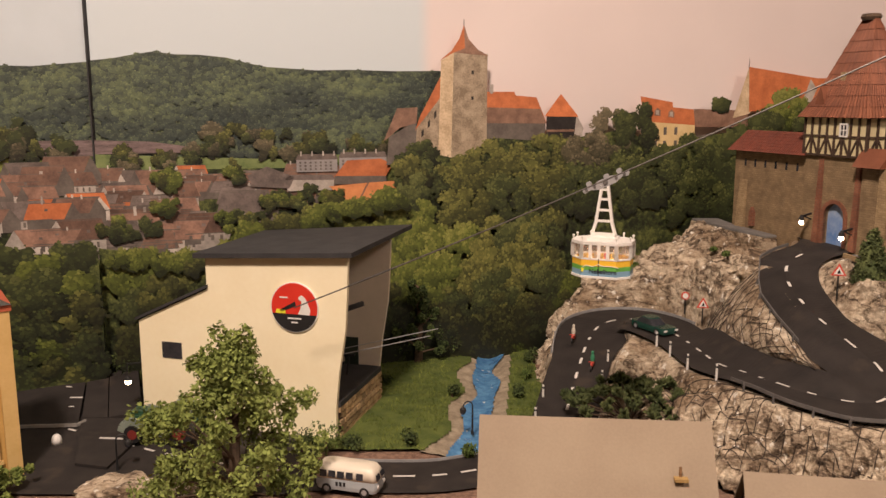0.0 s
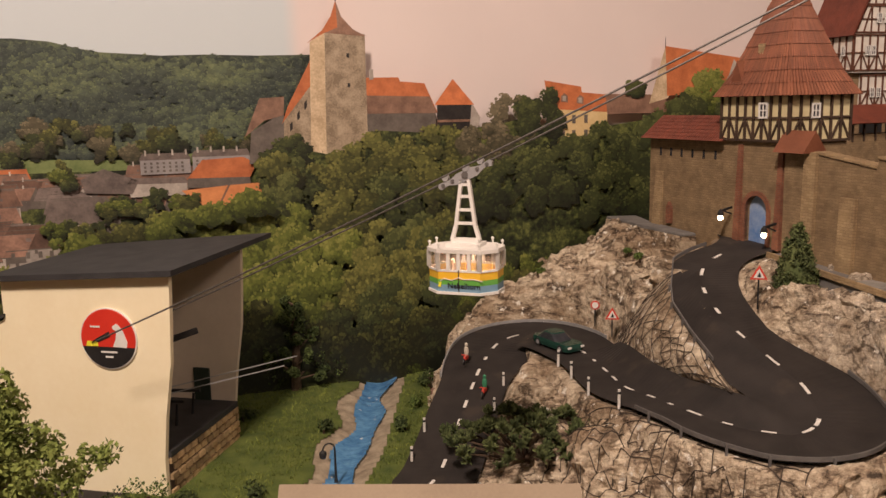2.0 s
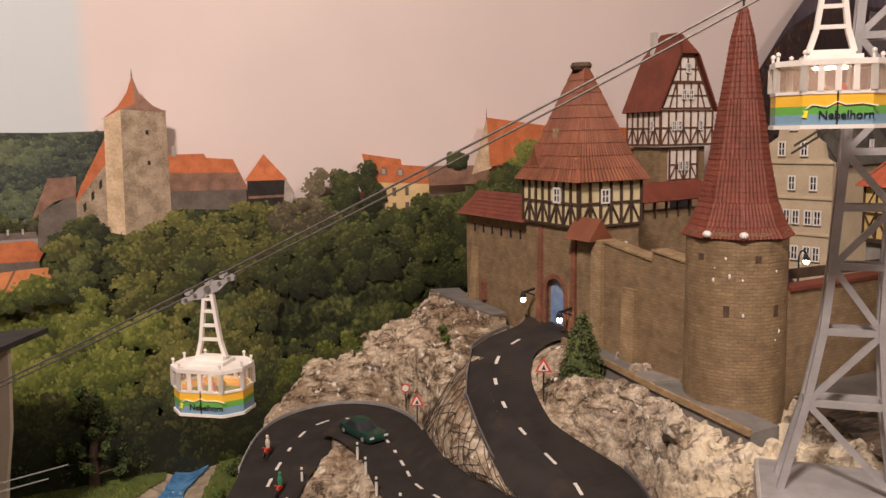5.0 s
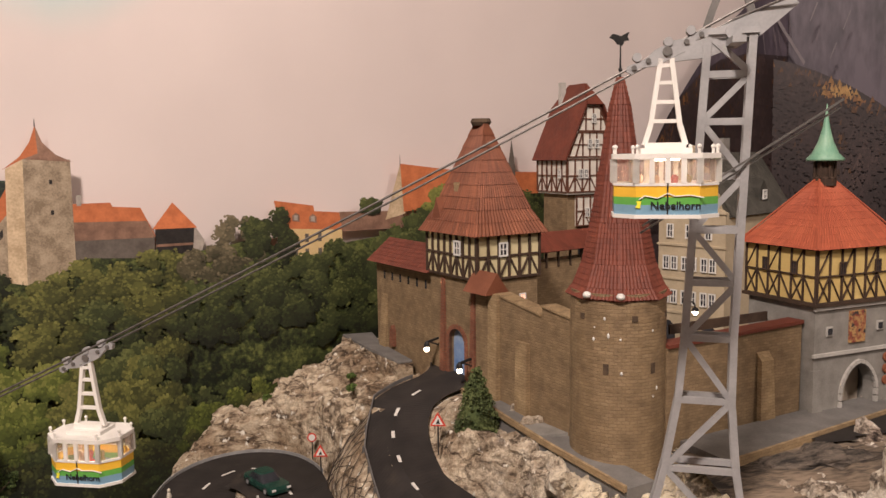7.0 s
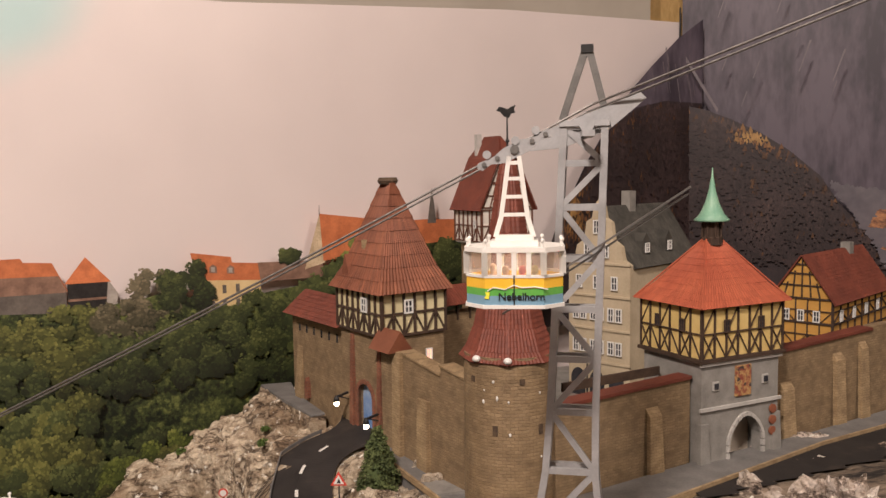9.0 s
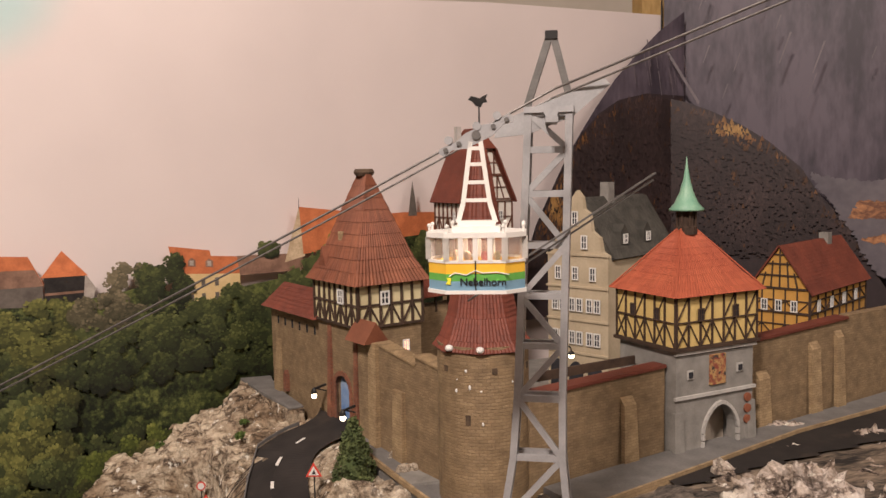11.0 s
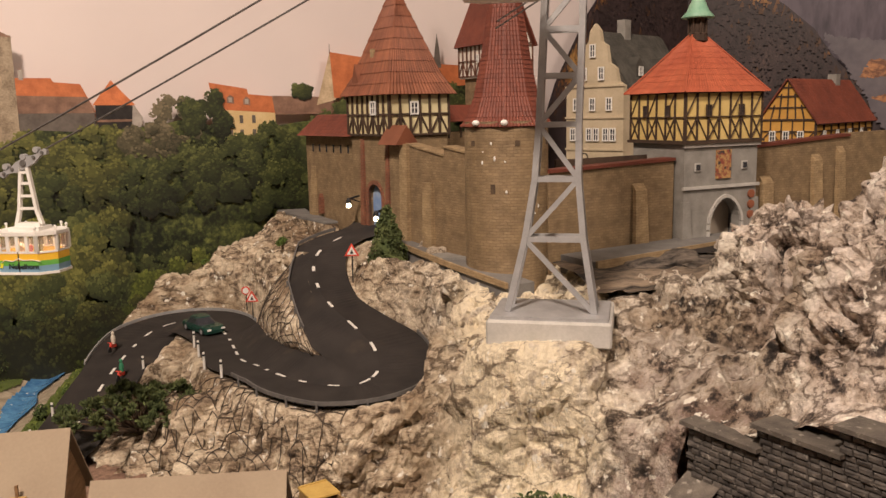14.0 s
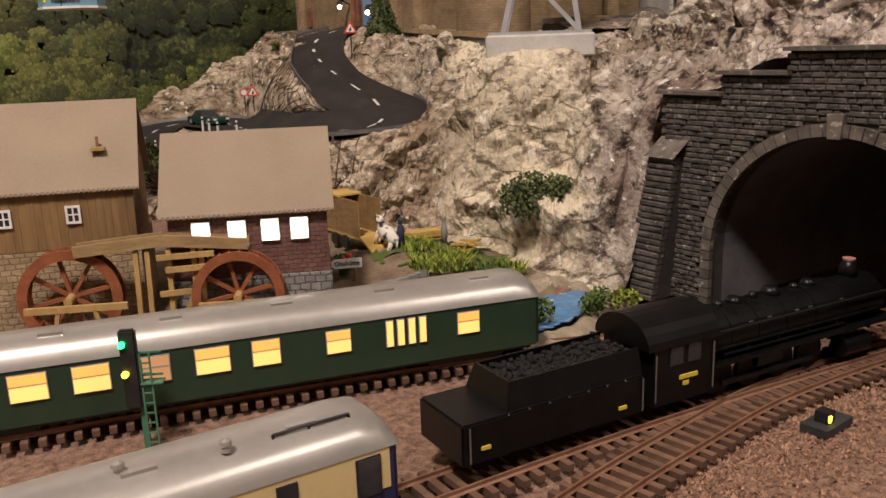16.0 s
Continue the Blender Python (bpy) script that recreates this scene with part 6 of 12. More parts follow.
print_shape("scree", [[(0.964, 0.572), (0.9665, 0.574), (1.0035, 0.492), (1.002, 0.488)]], P_STREAK, RIGHT, backdrop_right)
bm = bm_new()
box(bm, 0.925, 1.245, 0.30, 0.965, 1.275, 1.45)
tagged(part("batten", bm, PALE_WOOD), "plain pale wooden batten behind the backdrop joint", "batten", kind="structure")
bm = bm_new()
prism(bm, [MAIN.at(x, z, 0.007) for x, z in ((-0.3526, 0.0), (-0.3514, 0.0), (-0.3514, 0.60), (-0.3526, 0.60))], (0, 0.007, 0))
tagged(part("joint_strip", bm, FELT_ROOF), "narrow dark strip along the backdrop joint", "strip", kind="structure")
bm = bm_new()
for k in range(12):
    z0, z1 = 0.05 + k * 0.05, 0.05 + (k + 1) * 0.05
    tube(bm, MAIN.at(0.951 + 0.001 * math.sin(k), z0, 0.004), MAIN.at(0.951 + 0.001 * math.sin(k + 1), z1, 0.004), 0.0012, n=6)
tagged(part("black_cord", bm, DARK_METAL), "thin black cord hanging at the backdrop joint", "cord")


# ---- castle: west wall with the gate, round tower, right wall with its gate ----
def wall_frame(x, y, z, turn):
    return at(x, y, z, turn)


def timber_face(bm, p, q, z0, z1, bays, rails=1, braces=True, w=0.0021, out=(0, 0, 0), thick=0.0016, diamonds=False):
    """Half-timbering on an upright face from p to q (local xy): sill, top plate, posts, rails and braces."""
    p, q, o = Vector((p[0], p[1], 0)), Vector((q[0], q[1], 0)), Vector(out).normalized() * thick / 2
    up = o.normalized()

    def pt(u, z):
        return p.lerp(q, u) + Vector((0, 0, z)) + o
    for z in (z0 + w / 2, z1 - w / 2):
        beam(bm, pt(0, z), pt(1, z), w, thick, up)
    for k in range(bays + 1):
        beam(bm, pt(k / bays, z0), pt(k / bays, z1), w, thick * 1.1, up)
    for r in range(1, rails + 1):
        z = z0 + (z1 - z0) * r / (rails + 1)
        beam(bm, pt(0, z), pt(1, z), w * 0.9, thick * 0.9, up)
    if braces:
        zm = z0 + (z1 - z0) / (rails + 1)
        for k in range(bays):
            u0, u1 = k / bays, (k + 1) / bays
            if k % 2 == 0:
                beam(bm, pt(u0, z0), pt(u1, zm), w * 0.8, thick * 0.8, up)
            if k % 2 == 1 or diamonds:
                beam(bm, pt(u1, z0), pt(u0, zm), w * 0.8, thick * 0.7, up)
    if diamonds:
        zm = z0 + (z1 - z0) / (rails + 1)
        for k in range(0, bays, 2):
            u0, u1 = k / bays, (k + 1) / bays
            beam(bm, pt(u0, zm), pt(u1, z1), w * 0.7, thick * 0.7, up)


def small_window(parent, x, z, w, h, y, out=-1, axis="x", glow_pane=False, bars=True, paint=None):
    """A framed window proud of the face y = const (axis x) or x = const (axis y), in the parent's coordinates."""
    def put(bm, a0, b0, a1, b1, d0, d1):
        if axis == "x":
            box(bm, a0, min(y + out * d0, y + out * d1), b0, a1, max(y + out * d0, y + out * d1), b1)
        else:
            box(bm, min(y + out * d0, y + out * d1), a0, b0, max(y + out * d0, y + out * d1), a1, b1)
    f = min(w, h) * 0.16

    def spot(a, b, d):
        return (a, y + out * d, b) if axis == "x" else (y + out * d, a, b)
    bm = bm_new()
    loops = [[bm.verts.new(spot(x + sx * (w / 2 - g), z + h / 2 + sz * (h / 2 - g), d)) for sx, sz in ((-1, -1), (1, -1), (1, 1), (-1, 1))] for g, d in ((0, 0), (0, 0.0012), (f, 0.0012), (f, 0))]
    for k in range(4):
        for i in range(4):
            bm.faces.new((loops[k][i], loops[k][(i + 1) % 4], loops[(k + 1) % 4][(i + 1) % 4], loops[(k + 1) % 4][i]))
    frame_ob = part("window", bm, paint or WHITE_PAINT, parent)
    bm = bm_new()
    put(bm, x - w / 2 + f * 0.5, z + f * 0.5, x + w / 2 - f * 0.5, z + h - f * 0.5, -0.0003, 0.0005)
    part("pane", bm, ROOM_GLOW if glow_pane else PANE, frame_ob)
    if bars:
        bm = bm_new()
        put(bm, x - f * 0.35, z + f, x + f * 0.35, z + h - f, 0.0002, 0.0010)
        part("glazing_bar", bm, paint or WHITE_PAINT, frame_ob)
        bm = bm_new()
        put(bm, x - w / 2 + f, z + h * 0.5 - f * 0.3, x + w / 2 - f, z + h * 0.5 + f * 0.3, 0.0002, 0.0009)
        part("glazing_bar", bm, paint or WHITE_PAINT, frame_ob)
    return frame_ob


# west wall: local x runs along the wall from its far end, local -y is outside
WEST = at(0.333, 0.945, 0.150, -71)
west = thing("castle_wall", WEST, "brown stone castle wall with a short red tiled roof at its far end", "castle wall", "castle walls")
bm = bm_new()
box(bm, -0.004, 0.0, 0.0, 0.108, 0.030, 0.118)
part("wall", bm, CASTLE, west)
bm = bm_new()
prism(bm, [(-0.008, -0.007, 0.117), (-0.008, 0.018, 0.137), (-0.008, 0.045, 0.117)], (0.118, 0, 0))
part("roof_core", bm, ROOF_BRICK, west)
bm = bm_new()
shingles(bm, (-0.009, -0.009, 0.1165), (0.110, -0.009, 0.1165), (0.110, 0.018, 0.1385), (-0.009, 0.018, 0.1385), 36, 7, 0.0008)
part("roof", bm, ROOF_BRICK, west, "dark red tiled roof")
for k in range(6):
    bm = bm_new()
    box(bm, 0.012 + k * 0.016, -0.0006, 0.100, 0.0145 + k * 0.016, 0.001, 0.108)
    part("loophole", bm, PANE, west)
bm = bm_new()
prism(bm, [(0.028, -0.004, 0.035)] + [(0.0, 0, 0)] * 0 + [(0.034, -0.004, 0.035), (0.034, -0.004, 0.050), (0.031, -0.004, 0.056), (0.028, -0.004, 0.050)], (0, 0.006, 0))
part("niche", bm, RED_BRICK, west)
bm = bm_new()
prism(bm, [(0.005, -0.006, 0.0), (0.018, -0.006, 0.0), (0.018, 0.0, 0.085), (0.005, 0.0, 0.085)], (0, 0.004, 0))
part("buttress", bm, CASTLE_LIGHT, west)

# gate tower
gate = thing("gatehouse", WEST @ at(0.107, 0.0, 0.0), "stone gatehouse with half-timbered storey and steep red tiled roof", "gatehouse", "gatehouses")
GW, GD = 0.076, 0.058
hole = [(x + 0.043, z + 0.030) for x, z in arch_pts(0.0128, 0.030, 10)]
bm = bm_new()
prism(bm, [(x, -0.003, z) for x, z in [(0.0, 0.0)] + [(0.0302, 0.0)] + hole + [(0.0558, 0.0), (GW, 0.0), (GW, 0.118), (0.0, 0.118)]], (0, 0.012, 0))
part("wall", bm, CASTLE, gate)
for nm, b in (("wall", (0.0, 0.009, 0.0, 0.010, GD, 0.118)), ("wall", (GW - 0.010, 0.009, 0.0, GW, GD, 0.118)), ("wall", (0.010, GD - 0.01, 0.0, GW - 0.010, GD, 0.118)),
              ("vault", (0.010, 0.009, 0.10, GW - 0.010, GD - 0.01, 0.118)), ("passage_floor", (0.010, 0.009, 0.0, GW - 0.010, GD - 0.01, 0.030))):
    bm = bm_new()
    box(bm, *b)
    part(nm, bm, CASTLE, gate)
BLUE_DOOR = grainy("printed_blue_sky", (0.10, 0.22, 0.50), (0.35, 0.45, 0.62), 40, 0.6, 0.0)
bm = bm_new()
box(bm, 0.026, 0.0015, 0.028, 0.060, 0.0030, 0.080)
part("passage_picture", bm, BLUE_DOOR, gate, "blue sky picture closing the gate passage")
bm = bm_new()
outer = arch_pts(0.0168, 0.030, 10)
inner = arch_pts(0.0128, 0.030, 10)
for k in range(len(outer) - 1):
    (ax, az), (bx, bz), (cx, cz), (dx, dz) = outer[k], outer[k + 1], inner[k + 1], inner[k]
    prism(bm, [(ax + 0.043, -0.0045, az + 0.03), (bx + 0.043, -0.0045, bz + 0.03), (cx + 0.043, -0.0045, cz + 0.03), (dx + 0.043, -0.0045, dz + 0.03)], (0, 0.004, 0))
part("arch_surround", bm, RED_BRICK, gate, "red brick arch round the gate")
for x in (0.019, 0.066):
    bm = bm_new()
    prism(bm, [(x, -0.007, 0.03), (x + 0.007, -0.007, 0.03), (x + 0.006, -0.0045, 0.115), (x + 0.001, -0.0045, 0.115)], (0, 0.005, 0))
    part("pilaster", bm, RED_BRICK, gate, "red brick pilaster beside the gate")
Z0, Z1 = 0.118, 0.157
bm = bm_new()
box(bm, -0.001, -0.005, Z0, GW + 0.001, GD + 0.001, Z1)
part("upper_storey", bm, INFILL_PALE, gate, "pale yellow plaster storey")
bm = bm_new()
timber_face(bm, (-0.001, -0.005), (GW + 0.001, -0.005), Z0, Z1, 8, 1, True, 0.0019, (0, -1, 0))
timber_face(bm, (GW + 0.001, -0.005), (GW + 0.001, GD + 0.001), Z0, Z1, 6, 1, True, 0.0019, (1, 0, 0))
timber_face(bm, (-0.001, GD + 0.001), (-0.001, -0.005), Z0, Z1, 6, 1, True, 0.0019, (-1, 0, 0))
part("timber_frame", bm, TIMBER, gate, "dark brown timber frame")
small_window(gate, 0.050, 0.137, 0.010, 0.013, -0.0062)
small_window(gate, GD * 0.35, 0.137, 0.009, 0.012, GW + 0.0022, 1, "y")


def hip_roof(parent, x0, y0, x1, y1, z0, z1, ridge, nx, ny, material, tile=0.0009, over=0.006, flare=0.25, sweep=1.18):
    """A steep hipped roof with a short ridge along x; its lowest part flares out."""
    cx, cy = (x0 + x1) / 2, (y0 + y1) / 2
    low = [(x0 - over, y0 - over), (x1 + over, y0 - over), (x1 + over, y1 + over), (x0 - over, y1 + over)]
    zf = z0 + (z1 - z0) * flare
    k = 1 - flare * sweep
    mid = [(cx + (x - cx) * k, cy + (y - cy) * k) for x, y in low]
    top = [(cx - ridge, cy - 0.002), (cx + ridge, cy - 0.002), (cx + ridge, cy + 0.002), (cx - ridge, cy + 0.002)]
    core, bm = bm_new(), bm_new()
    for k in range(4):
        j = (k + 1) % 4
        a, b, c, d, e, f = [Vector((*low[k], z0)), Vector((*low[j], z0)), Vector((*mid[j], zf)), Vector((*mid[k], zf)), Vector((*top[j], z1)), Vector((*top[k], z1))]
        for q in ((a, b, c, d), (d, c, e, f)):
            face(core, q)
        shingles(bm, a, b, c, d, nx, max(2, int(ny * flare)), tile)
        shingles(bm, d, c, e, f, nx, int(ny * (1 - flare)), tile)
    face(core, [Vector((*p, z1)) for p in top])
    face(core, [Vector((*p, z0)) for p in low[::-1]])
    bmesh.ops.remove_doubles(core, verts=core.verts[:], dist=1e-6)
    r = part("roof", core, material, parent)
    part("tiles", bm, material, r)
    return r


roof = hip_roof(gate, 0.0, -0.004, GW, GD, Z1 - 0.002, 0.2475, 0.0075, 20, 9, ROOF_RED, tile=0.0010, over=0.007, flare=0.22)
bm = bm_new()
lathe(bm, [(0.0075, 0.0), (0.0095, 0.003), (0.0080, 0.006), (0.0070, 0.0055)], 10, (GW / 2, GD / 2 - 0.002, 0.246))
part("stork_nest", bm, BARK, gate, "brown twig nest on the ridge")
bm = bm_new()
prism(bm, [(0.030, 0.0035, 0.172), (0.036, 0.0035, 0.172), (0.036, 0.0035, 0.198), (0.030, 0.0035, 0.198)], (0, 0.008, 0))
part("chimney", bm, CASTLE_LIGHT, gate)
small_window(gate, 0.042, 0.094, 0.0065, 0.010, GW, 1, "y", glow_pane=True)
bm = bm_new()
prism(bm, [(0.006, -0.006, 0.158), (0.026, -0.006, 0.158), (0.016, -0.006, 0.185)], (0, 0.03, 0))
part("dormer", bm, ROOF_RED, gate)

# lower wall between the gate and the round tower
mid = thing("castle_wall", WEST @ at(0.183, -0.006, 0.0), "brown stone castle wall with stepped top and buttresses", "castle wall", "castle walls")
bm = bm_new()
prism(bm, [(0.0, 0, 0.0), (0.125, 0, 0.0), (0.125, 0, 0.106), (0.087, 0, 0.1105), (0.087, 0, 0.1035), (0.030, 0, 0.1115), (0.030, 0, 0.110), (0.0, 0, 0.110)], (0, 0.012, 0))
part("wall", bm, CASTLE, mid)
bm = bm_new()
beam(bm, (0.030, 0.006, 0.1118), (0.0865, 0.006, 0.1038), 0.0142, 0.0016)
part("coping", bm, CASTLE_LIGHT, mid)
bm = bm_new()
beam(bm, (0.0865, 0.006, 0.1108), (0.124, 0.006, 0.1063), 0.0142, 0.0016)
part("coping", bm, CASTLE_LIGHT, mid)
for x0, x1, h in ((0.022, 0.034, 0.112), (0.058, 0.072, 0.080)):
    bm = bm_new()
    prism(bm, [(x0, -0.005, 0.0), (x1, -0.005, 0.0), (x1, -0.003, h), (x0, -0.003, h)], (0, 0.005, 0))
    part("buttress", bm, CASTLE_LIGHT, mid)
bm = bm_new()
prism(bm, [(-0.004, 0.014, 0.111), (-0.004, -0.010, 0.111), (-0.004, 0.002, 0.128)], (0.032, 0, 0))
part("porch_roof", bm, ROOF_RED, mid, "small red gabled porch roof")
bm = bm_new()
prism(bm, [(0.0, -0.013, 0.0290), (0.0, 0.0, 0.0290), (0.200, 0.0, 0.0160), (0.200, -0.024, 0.0160), (0.120, -0.022, 0.0212)], (0, 0, -0.055))
part("plinth", bm, CONCRETE_DARK, mid, "grey paved strip at the wall foot")
bm = bm_new()
beam(bm, (0.0, -0.0142, 0.0292), (0.120, -0.0232, 0.0212), 0.0022, 0.0044)
beam(bm, (0.120, -0.0232, 0.0212), (0.200, -0.0252, 0.0162), 0.0022, 0.0044)
part("kerb", bm, CASTLE_LIGHT, mid, "ochre stone kerb")

# round tower
RT = at(0.4515, 0.637, 0.150)
tower = thing("round_tower", RT, "round brown stone tower with a tall red octagonal spire", "tower")
bm = bm_new()
lathe(bm, [(0.0335, 0.0), (0.0325, 0.02), (0.0320, 0.131)], 40)
part("wall", bm, CASTLE_ROUND, tower, smooth=False)
for a in (-160, -128, -95, -70, -40):
    c = Vector((math.cos(radians(a)), math.sin(radians(a)), 0))
    s = Vector((-c.y, c.x, 0))
    for zc, hh in (((0.078, 0.007),) if a in (-128, -70) else ((0.113, 0.004),)):
        o = c * 0.0316 + Vector((0, 0, zc))
        bm = bm_new()
        prism(bm, [o - s * 0.0018, o + s * 0.0018, o + s * 0.0018 + Vector((0, 0, hh)), o - s * 0.0018 + Vector((0, 0, hh))], c * 0.0009)
        part("loophole", bm, BARK, tower)
prof = [(0.0355, 0.127), (0.0305, 0.134), (0.0245, 0.149), (0.0190, 0.176), (0.0130, 0.214), (0.0070, 0.253), (0.0022, 0.271)]
bm, tiles = bm_new(), bm_new()
lathe(bm, [(0.0352, 0.1265)] + prof[1:], 8, turn=math.pi / 8)
for (r0, z0), (r1, z1) in zip(prof, prof[1:]):
    rows = max(2, int((z1 - z0) / 0.0033))
    for k in range(8):
        a0, a1 = math.pi / 8 + k * math.pi / 4, math.pi / 8 + (k + 1) * math.pi / 4
        p = [(r * math.cos(a), r * math.sin(a), z) for r, z, a in ((r0, z0, a0), (r0, z0, a1), (r1, z1, a1), (r1, z1, a0))]
        shingles(tiles, *p, max(2, int(r0 * 300)), rows, 0.0007)
spire = part("spire", bm, ROOF_BRICK, tower)
part("tiles", tiles, ROOF_BRICK, spire)
bm = bm_new()
tube(bm, (0, 0, 0.268), (0, 0, 0.292), 0.0008, 0.0005)
ball(bm, (0, 0, 0.276), 0.0016, 1)
prism(bm, [(-0.0075, 0, 0.2965), (-0.0045, 0, 0.2955), (-0.0020, 0, 0.2925), (0.0015, 0, 0.2915), (0.0030, 0, 0.2945), (0.0062, 0, 0.2950), (0.0050, 0, 0.2975), (0.0064, 0, 0.3005), (0.0030, 0, 0.2990), (0.0008, 0, 0.2975), (-0.0025, 0, 0.2985), (-0.0055, 0, 0.2990)], (0.0, 0.0012, 0))
part("weather_vane", bm, DARK_METAL, tower, "black metal weather vane")

rng = random.Random(63)
for k in range(9):
    a, z = radians(rng.uniform(-150, -60)), rng.uniform(0.06, 0.125)
    c = Vector((math.cos(a), math.sin(a), 0))
    bm = bm_new()
    ball(bm, c * 0.0322 + Vector((0, 0, z)), rng.uniform(0.0005, 0.0010), 1, (1, 1, rng.uniform(1.0, 2.2)))
    part("paint_fleck", bm, WHITE_PAINT, tower, "white plaster fleck")
for a in (-150, -112):
    bm = bm_new()
    c = Vector((math.cos(radians(a)), math.sin(radians(a)), 0))
    ball(bm, c * 0.0345 + Vector((0, 0, 0.1300)), 0.0026, 2, (1.1, 1.1, 0.9))
    part("eave_lump", bm, WHITE_PAINT, tower, "white lump under the spire's eave")

# right curtain wall
EAST = at(0.478, 0.617, 0.150, 14.5)
east = thing("castle_wall", EAST, "brown stone castle wall with red coping and a tall buttress", "castle wall", "castle walls")
bm = bm_new()
prism(bm, [(0.0, 0, 0.0), (0.130, 0, 0.0), (0.130, 0, 0.0945), (0.0, 0, 0.091)], (0, 0.010, 0))
part("wall", bm, CASTLE, east)
bm = bm_new()
prism(bm, [(0.0, -0.002, 0.091), (0.130, -0.002, 0.0945), (0.130, -0.002, 0.0970), (0.0, -0.002, 0.0935)], (0, 0.014, 0))
part("coping", bm, ROOF_BRICK, east)
for x0, x1, h in ((0.084, 0.096, 0.078),):
    bm = bm_new()
    prism(bm, [(x0 - 0.002, -0.008, 0.0), (x1 + 0.002, -0.008, 0.0), (x1, -0.005, h - 0.006), (x1, 0.0, h), (x0, 0.0, h), (x0, -0.005, h - 0.006)], (0, 0.004, 0))
    part("buttress", bm, CASTLE_LIGHT, east)
bm = bm_new()
box(bm, 0.03, 0.030, 0.0915, 0.128, 0.032, 0.0985)
part("inner_rail", bm, TIMBER, east)
far_wall = thing("castle_wall", EAST @ at(0.208, 0.002, 0.0), "long brown stone castle wall with three buttresses", "castle wall", "castle walls")
bm = bm_new()
prism(bm, [(0.0, 0, 0.0), (0.42, 0, 0.0), (0.42, 0, 0.112), (0.160, 0, 0.110), (0.155, 0, 0.107), (0.0, 0, 0.100)], (0, 0.010, 0))
part("wall", bm, CASTLE, far_wall)
bm = bm_new()
prism(bm, [(0.0, -0.002, 0.100), (0.155, -0.002, 0.107), (0.155, -0.002, 0.1095), (0.0, -0.002, 0.1025)], (0, 0.014, 0))
part("coping", bm, ROOF_BRICK, far_wall)
for x0, x1, h in ((0.030, 0.044, 0.075), (0.100, 0.112, 0.092), (0.136, 0.146, 0.098)):
    bm = bm_new()
    prism(bm, [(x0 - 0.002, -0.008, 0.0), (x1 + 0.002, -0.008, 0.0), (x1, -0.004, h - 0.006), (x1, 0.0, h), (x0, 0.0, h), (x0, -0.004, h - 0.006)], (0, 0.004, 0))
    part("buttress", bm, CASTLE_LIGHT, far_wall)

# right gatehouse
RG = at(0.608, 0.6405, 0.150, 10.5)
rg = thing("gatehouse", RG, "grey gatehouse with yellow half-timbered storey, orange hipped roof and green cupola", "gatehouse", "gatehouses")
W, D = 0.081, 0.066
hole = [(x + 0.046, z + 0.022) for x, z in arch_pts(0.0175, 0.018, 12, 0.22)]
bm = bm_new()
prism(bm, [(x, 0, z) for x, z in [(0.0, 0.0), (0.0285, 0.0)] + hole + [(0.0635, 0.0), (W, 0.0), (W, 0.110), (0.0, 0.110)]], (0, 0.010, 0))
part("wall", bm, GREY_STONE, rg)
for nm, b in (("wall", (0.0, 0.010, 0.0, 0.010, D, 0.110)), ("wall", (W - 0.010, 0.010, 0.0, W, D, 0.110)), ("wall", (0.010, D - 0.01, 0.0, W - 0.010, D, 0.110)), ("vault", (0.010, 0.010, 0.090, W - 0.010, D - 0.01, 0.110))):
    bm = bm_new()
    box(bm, *b)
    part(nm, bm, GREY_STONE, rg)
bm = bm_new()
box(bm, 0.012, 0.020, 0.0, 0.070, 0.022, 0.088)
part("gate_door", bm, SHADE_WALL, rg)
bm = bm_new()
box(bm, 0.038, 0.0188, 0.045, 0.049, 0.0205, 0.056)
part("window", bm, PANE, rg)
outer, inner = arch_pts(0.0200, 0.018, 12, 0.22), arch_pts(0.0175, 0.018, 12, 0.22)
for k in range(len(outer) - 1):
    n_sub = 3 if k in (0, len(outer) - 2) else 1
    for j in range(n_sub):
        lo = [(outer[k][i] + (outer[k + 1][i] - outer[k][i]) * t, inner[k][i] + (inner[k + 1][i] - inner[k][i]) * t) for t in (j / n_sub + 0.04, (j + 1) / n_sub - 0.04) for i in (0, 1)]
        (ax, dx), (az, dz), (bx, cx), (bz, cz) = lo
        bm = bm_new()
        prism(bm, [(ax + 0.046, -0.002, az + 0.022), (bx + 0.046, -0.002, bz + 0.022), (cx + 0.046, -0.002, cz + 0.022), (dx + 0.046, -0.002, dz + 0.022)], (0, 0.003, 0))
        part("arch_stone", bm, CONCRETE, rg)
for x in (-0.0015, W - 0.0065):
    bm = bm_new()
    prism(bm, [(x - 0.002, -0.004, 0.0), (x + 0.010, -0.004, 0.0), (x + 0.008, -0.0015, 0.06), (x, -0.0015, 0.06)], (0, 0.004, 0))
    part("corner_pier", bm, GREY_STONE, rg)
bm = bm_new()
box(bm, -0.002, -0.0022, 0.070, W + 0.002, 0.0, 0.0725)
box(bm, -0.002, -0.0022, 0.105, W + 0.002, 0.0, 0.110)
part("string_course", bm, CONCRETE, rg)
for x in (0.014, 0.066):
    bm = bm_new()
    box(bm, x - 0.003, -0.0012, 0.085, x + 0.003, 0.0004, 0.092)
    w_ = part("window", bm, CONCRETE, rg)
    bm = bm_new()
    box(bm, x - 0.002, -0.0018, 0.0862, x + 0.002, -0.001, 0.0908)
    part("pane", bm, PANE, w_)
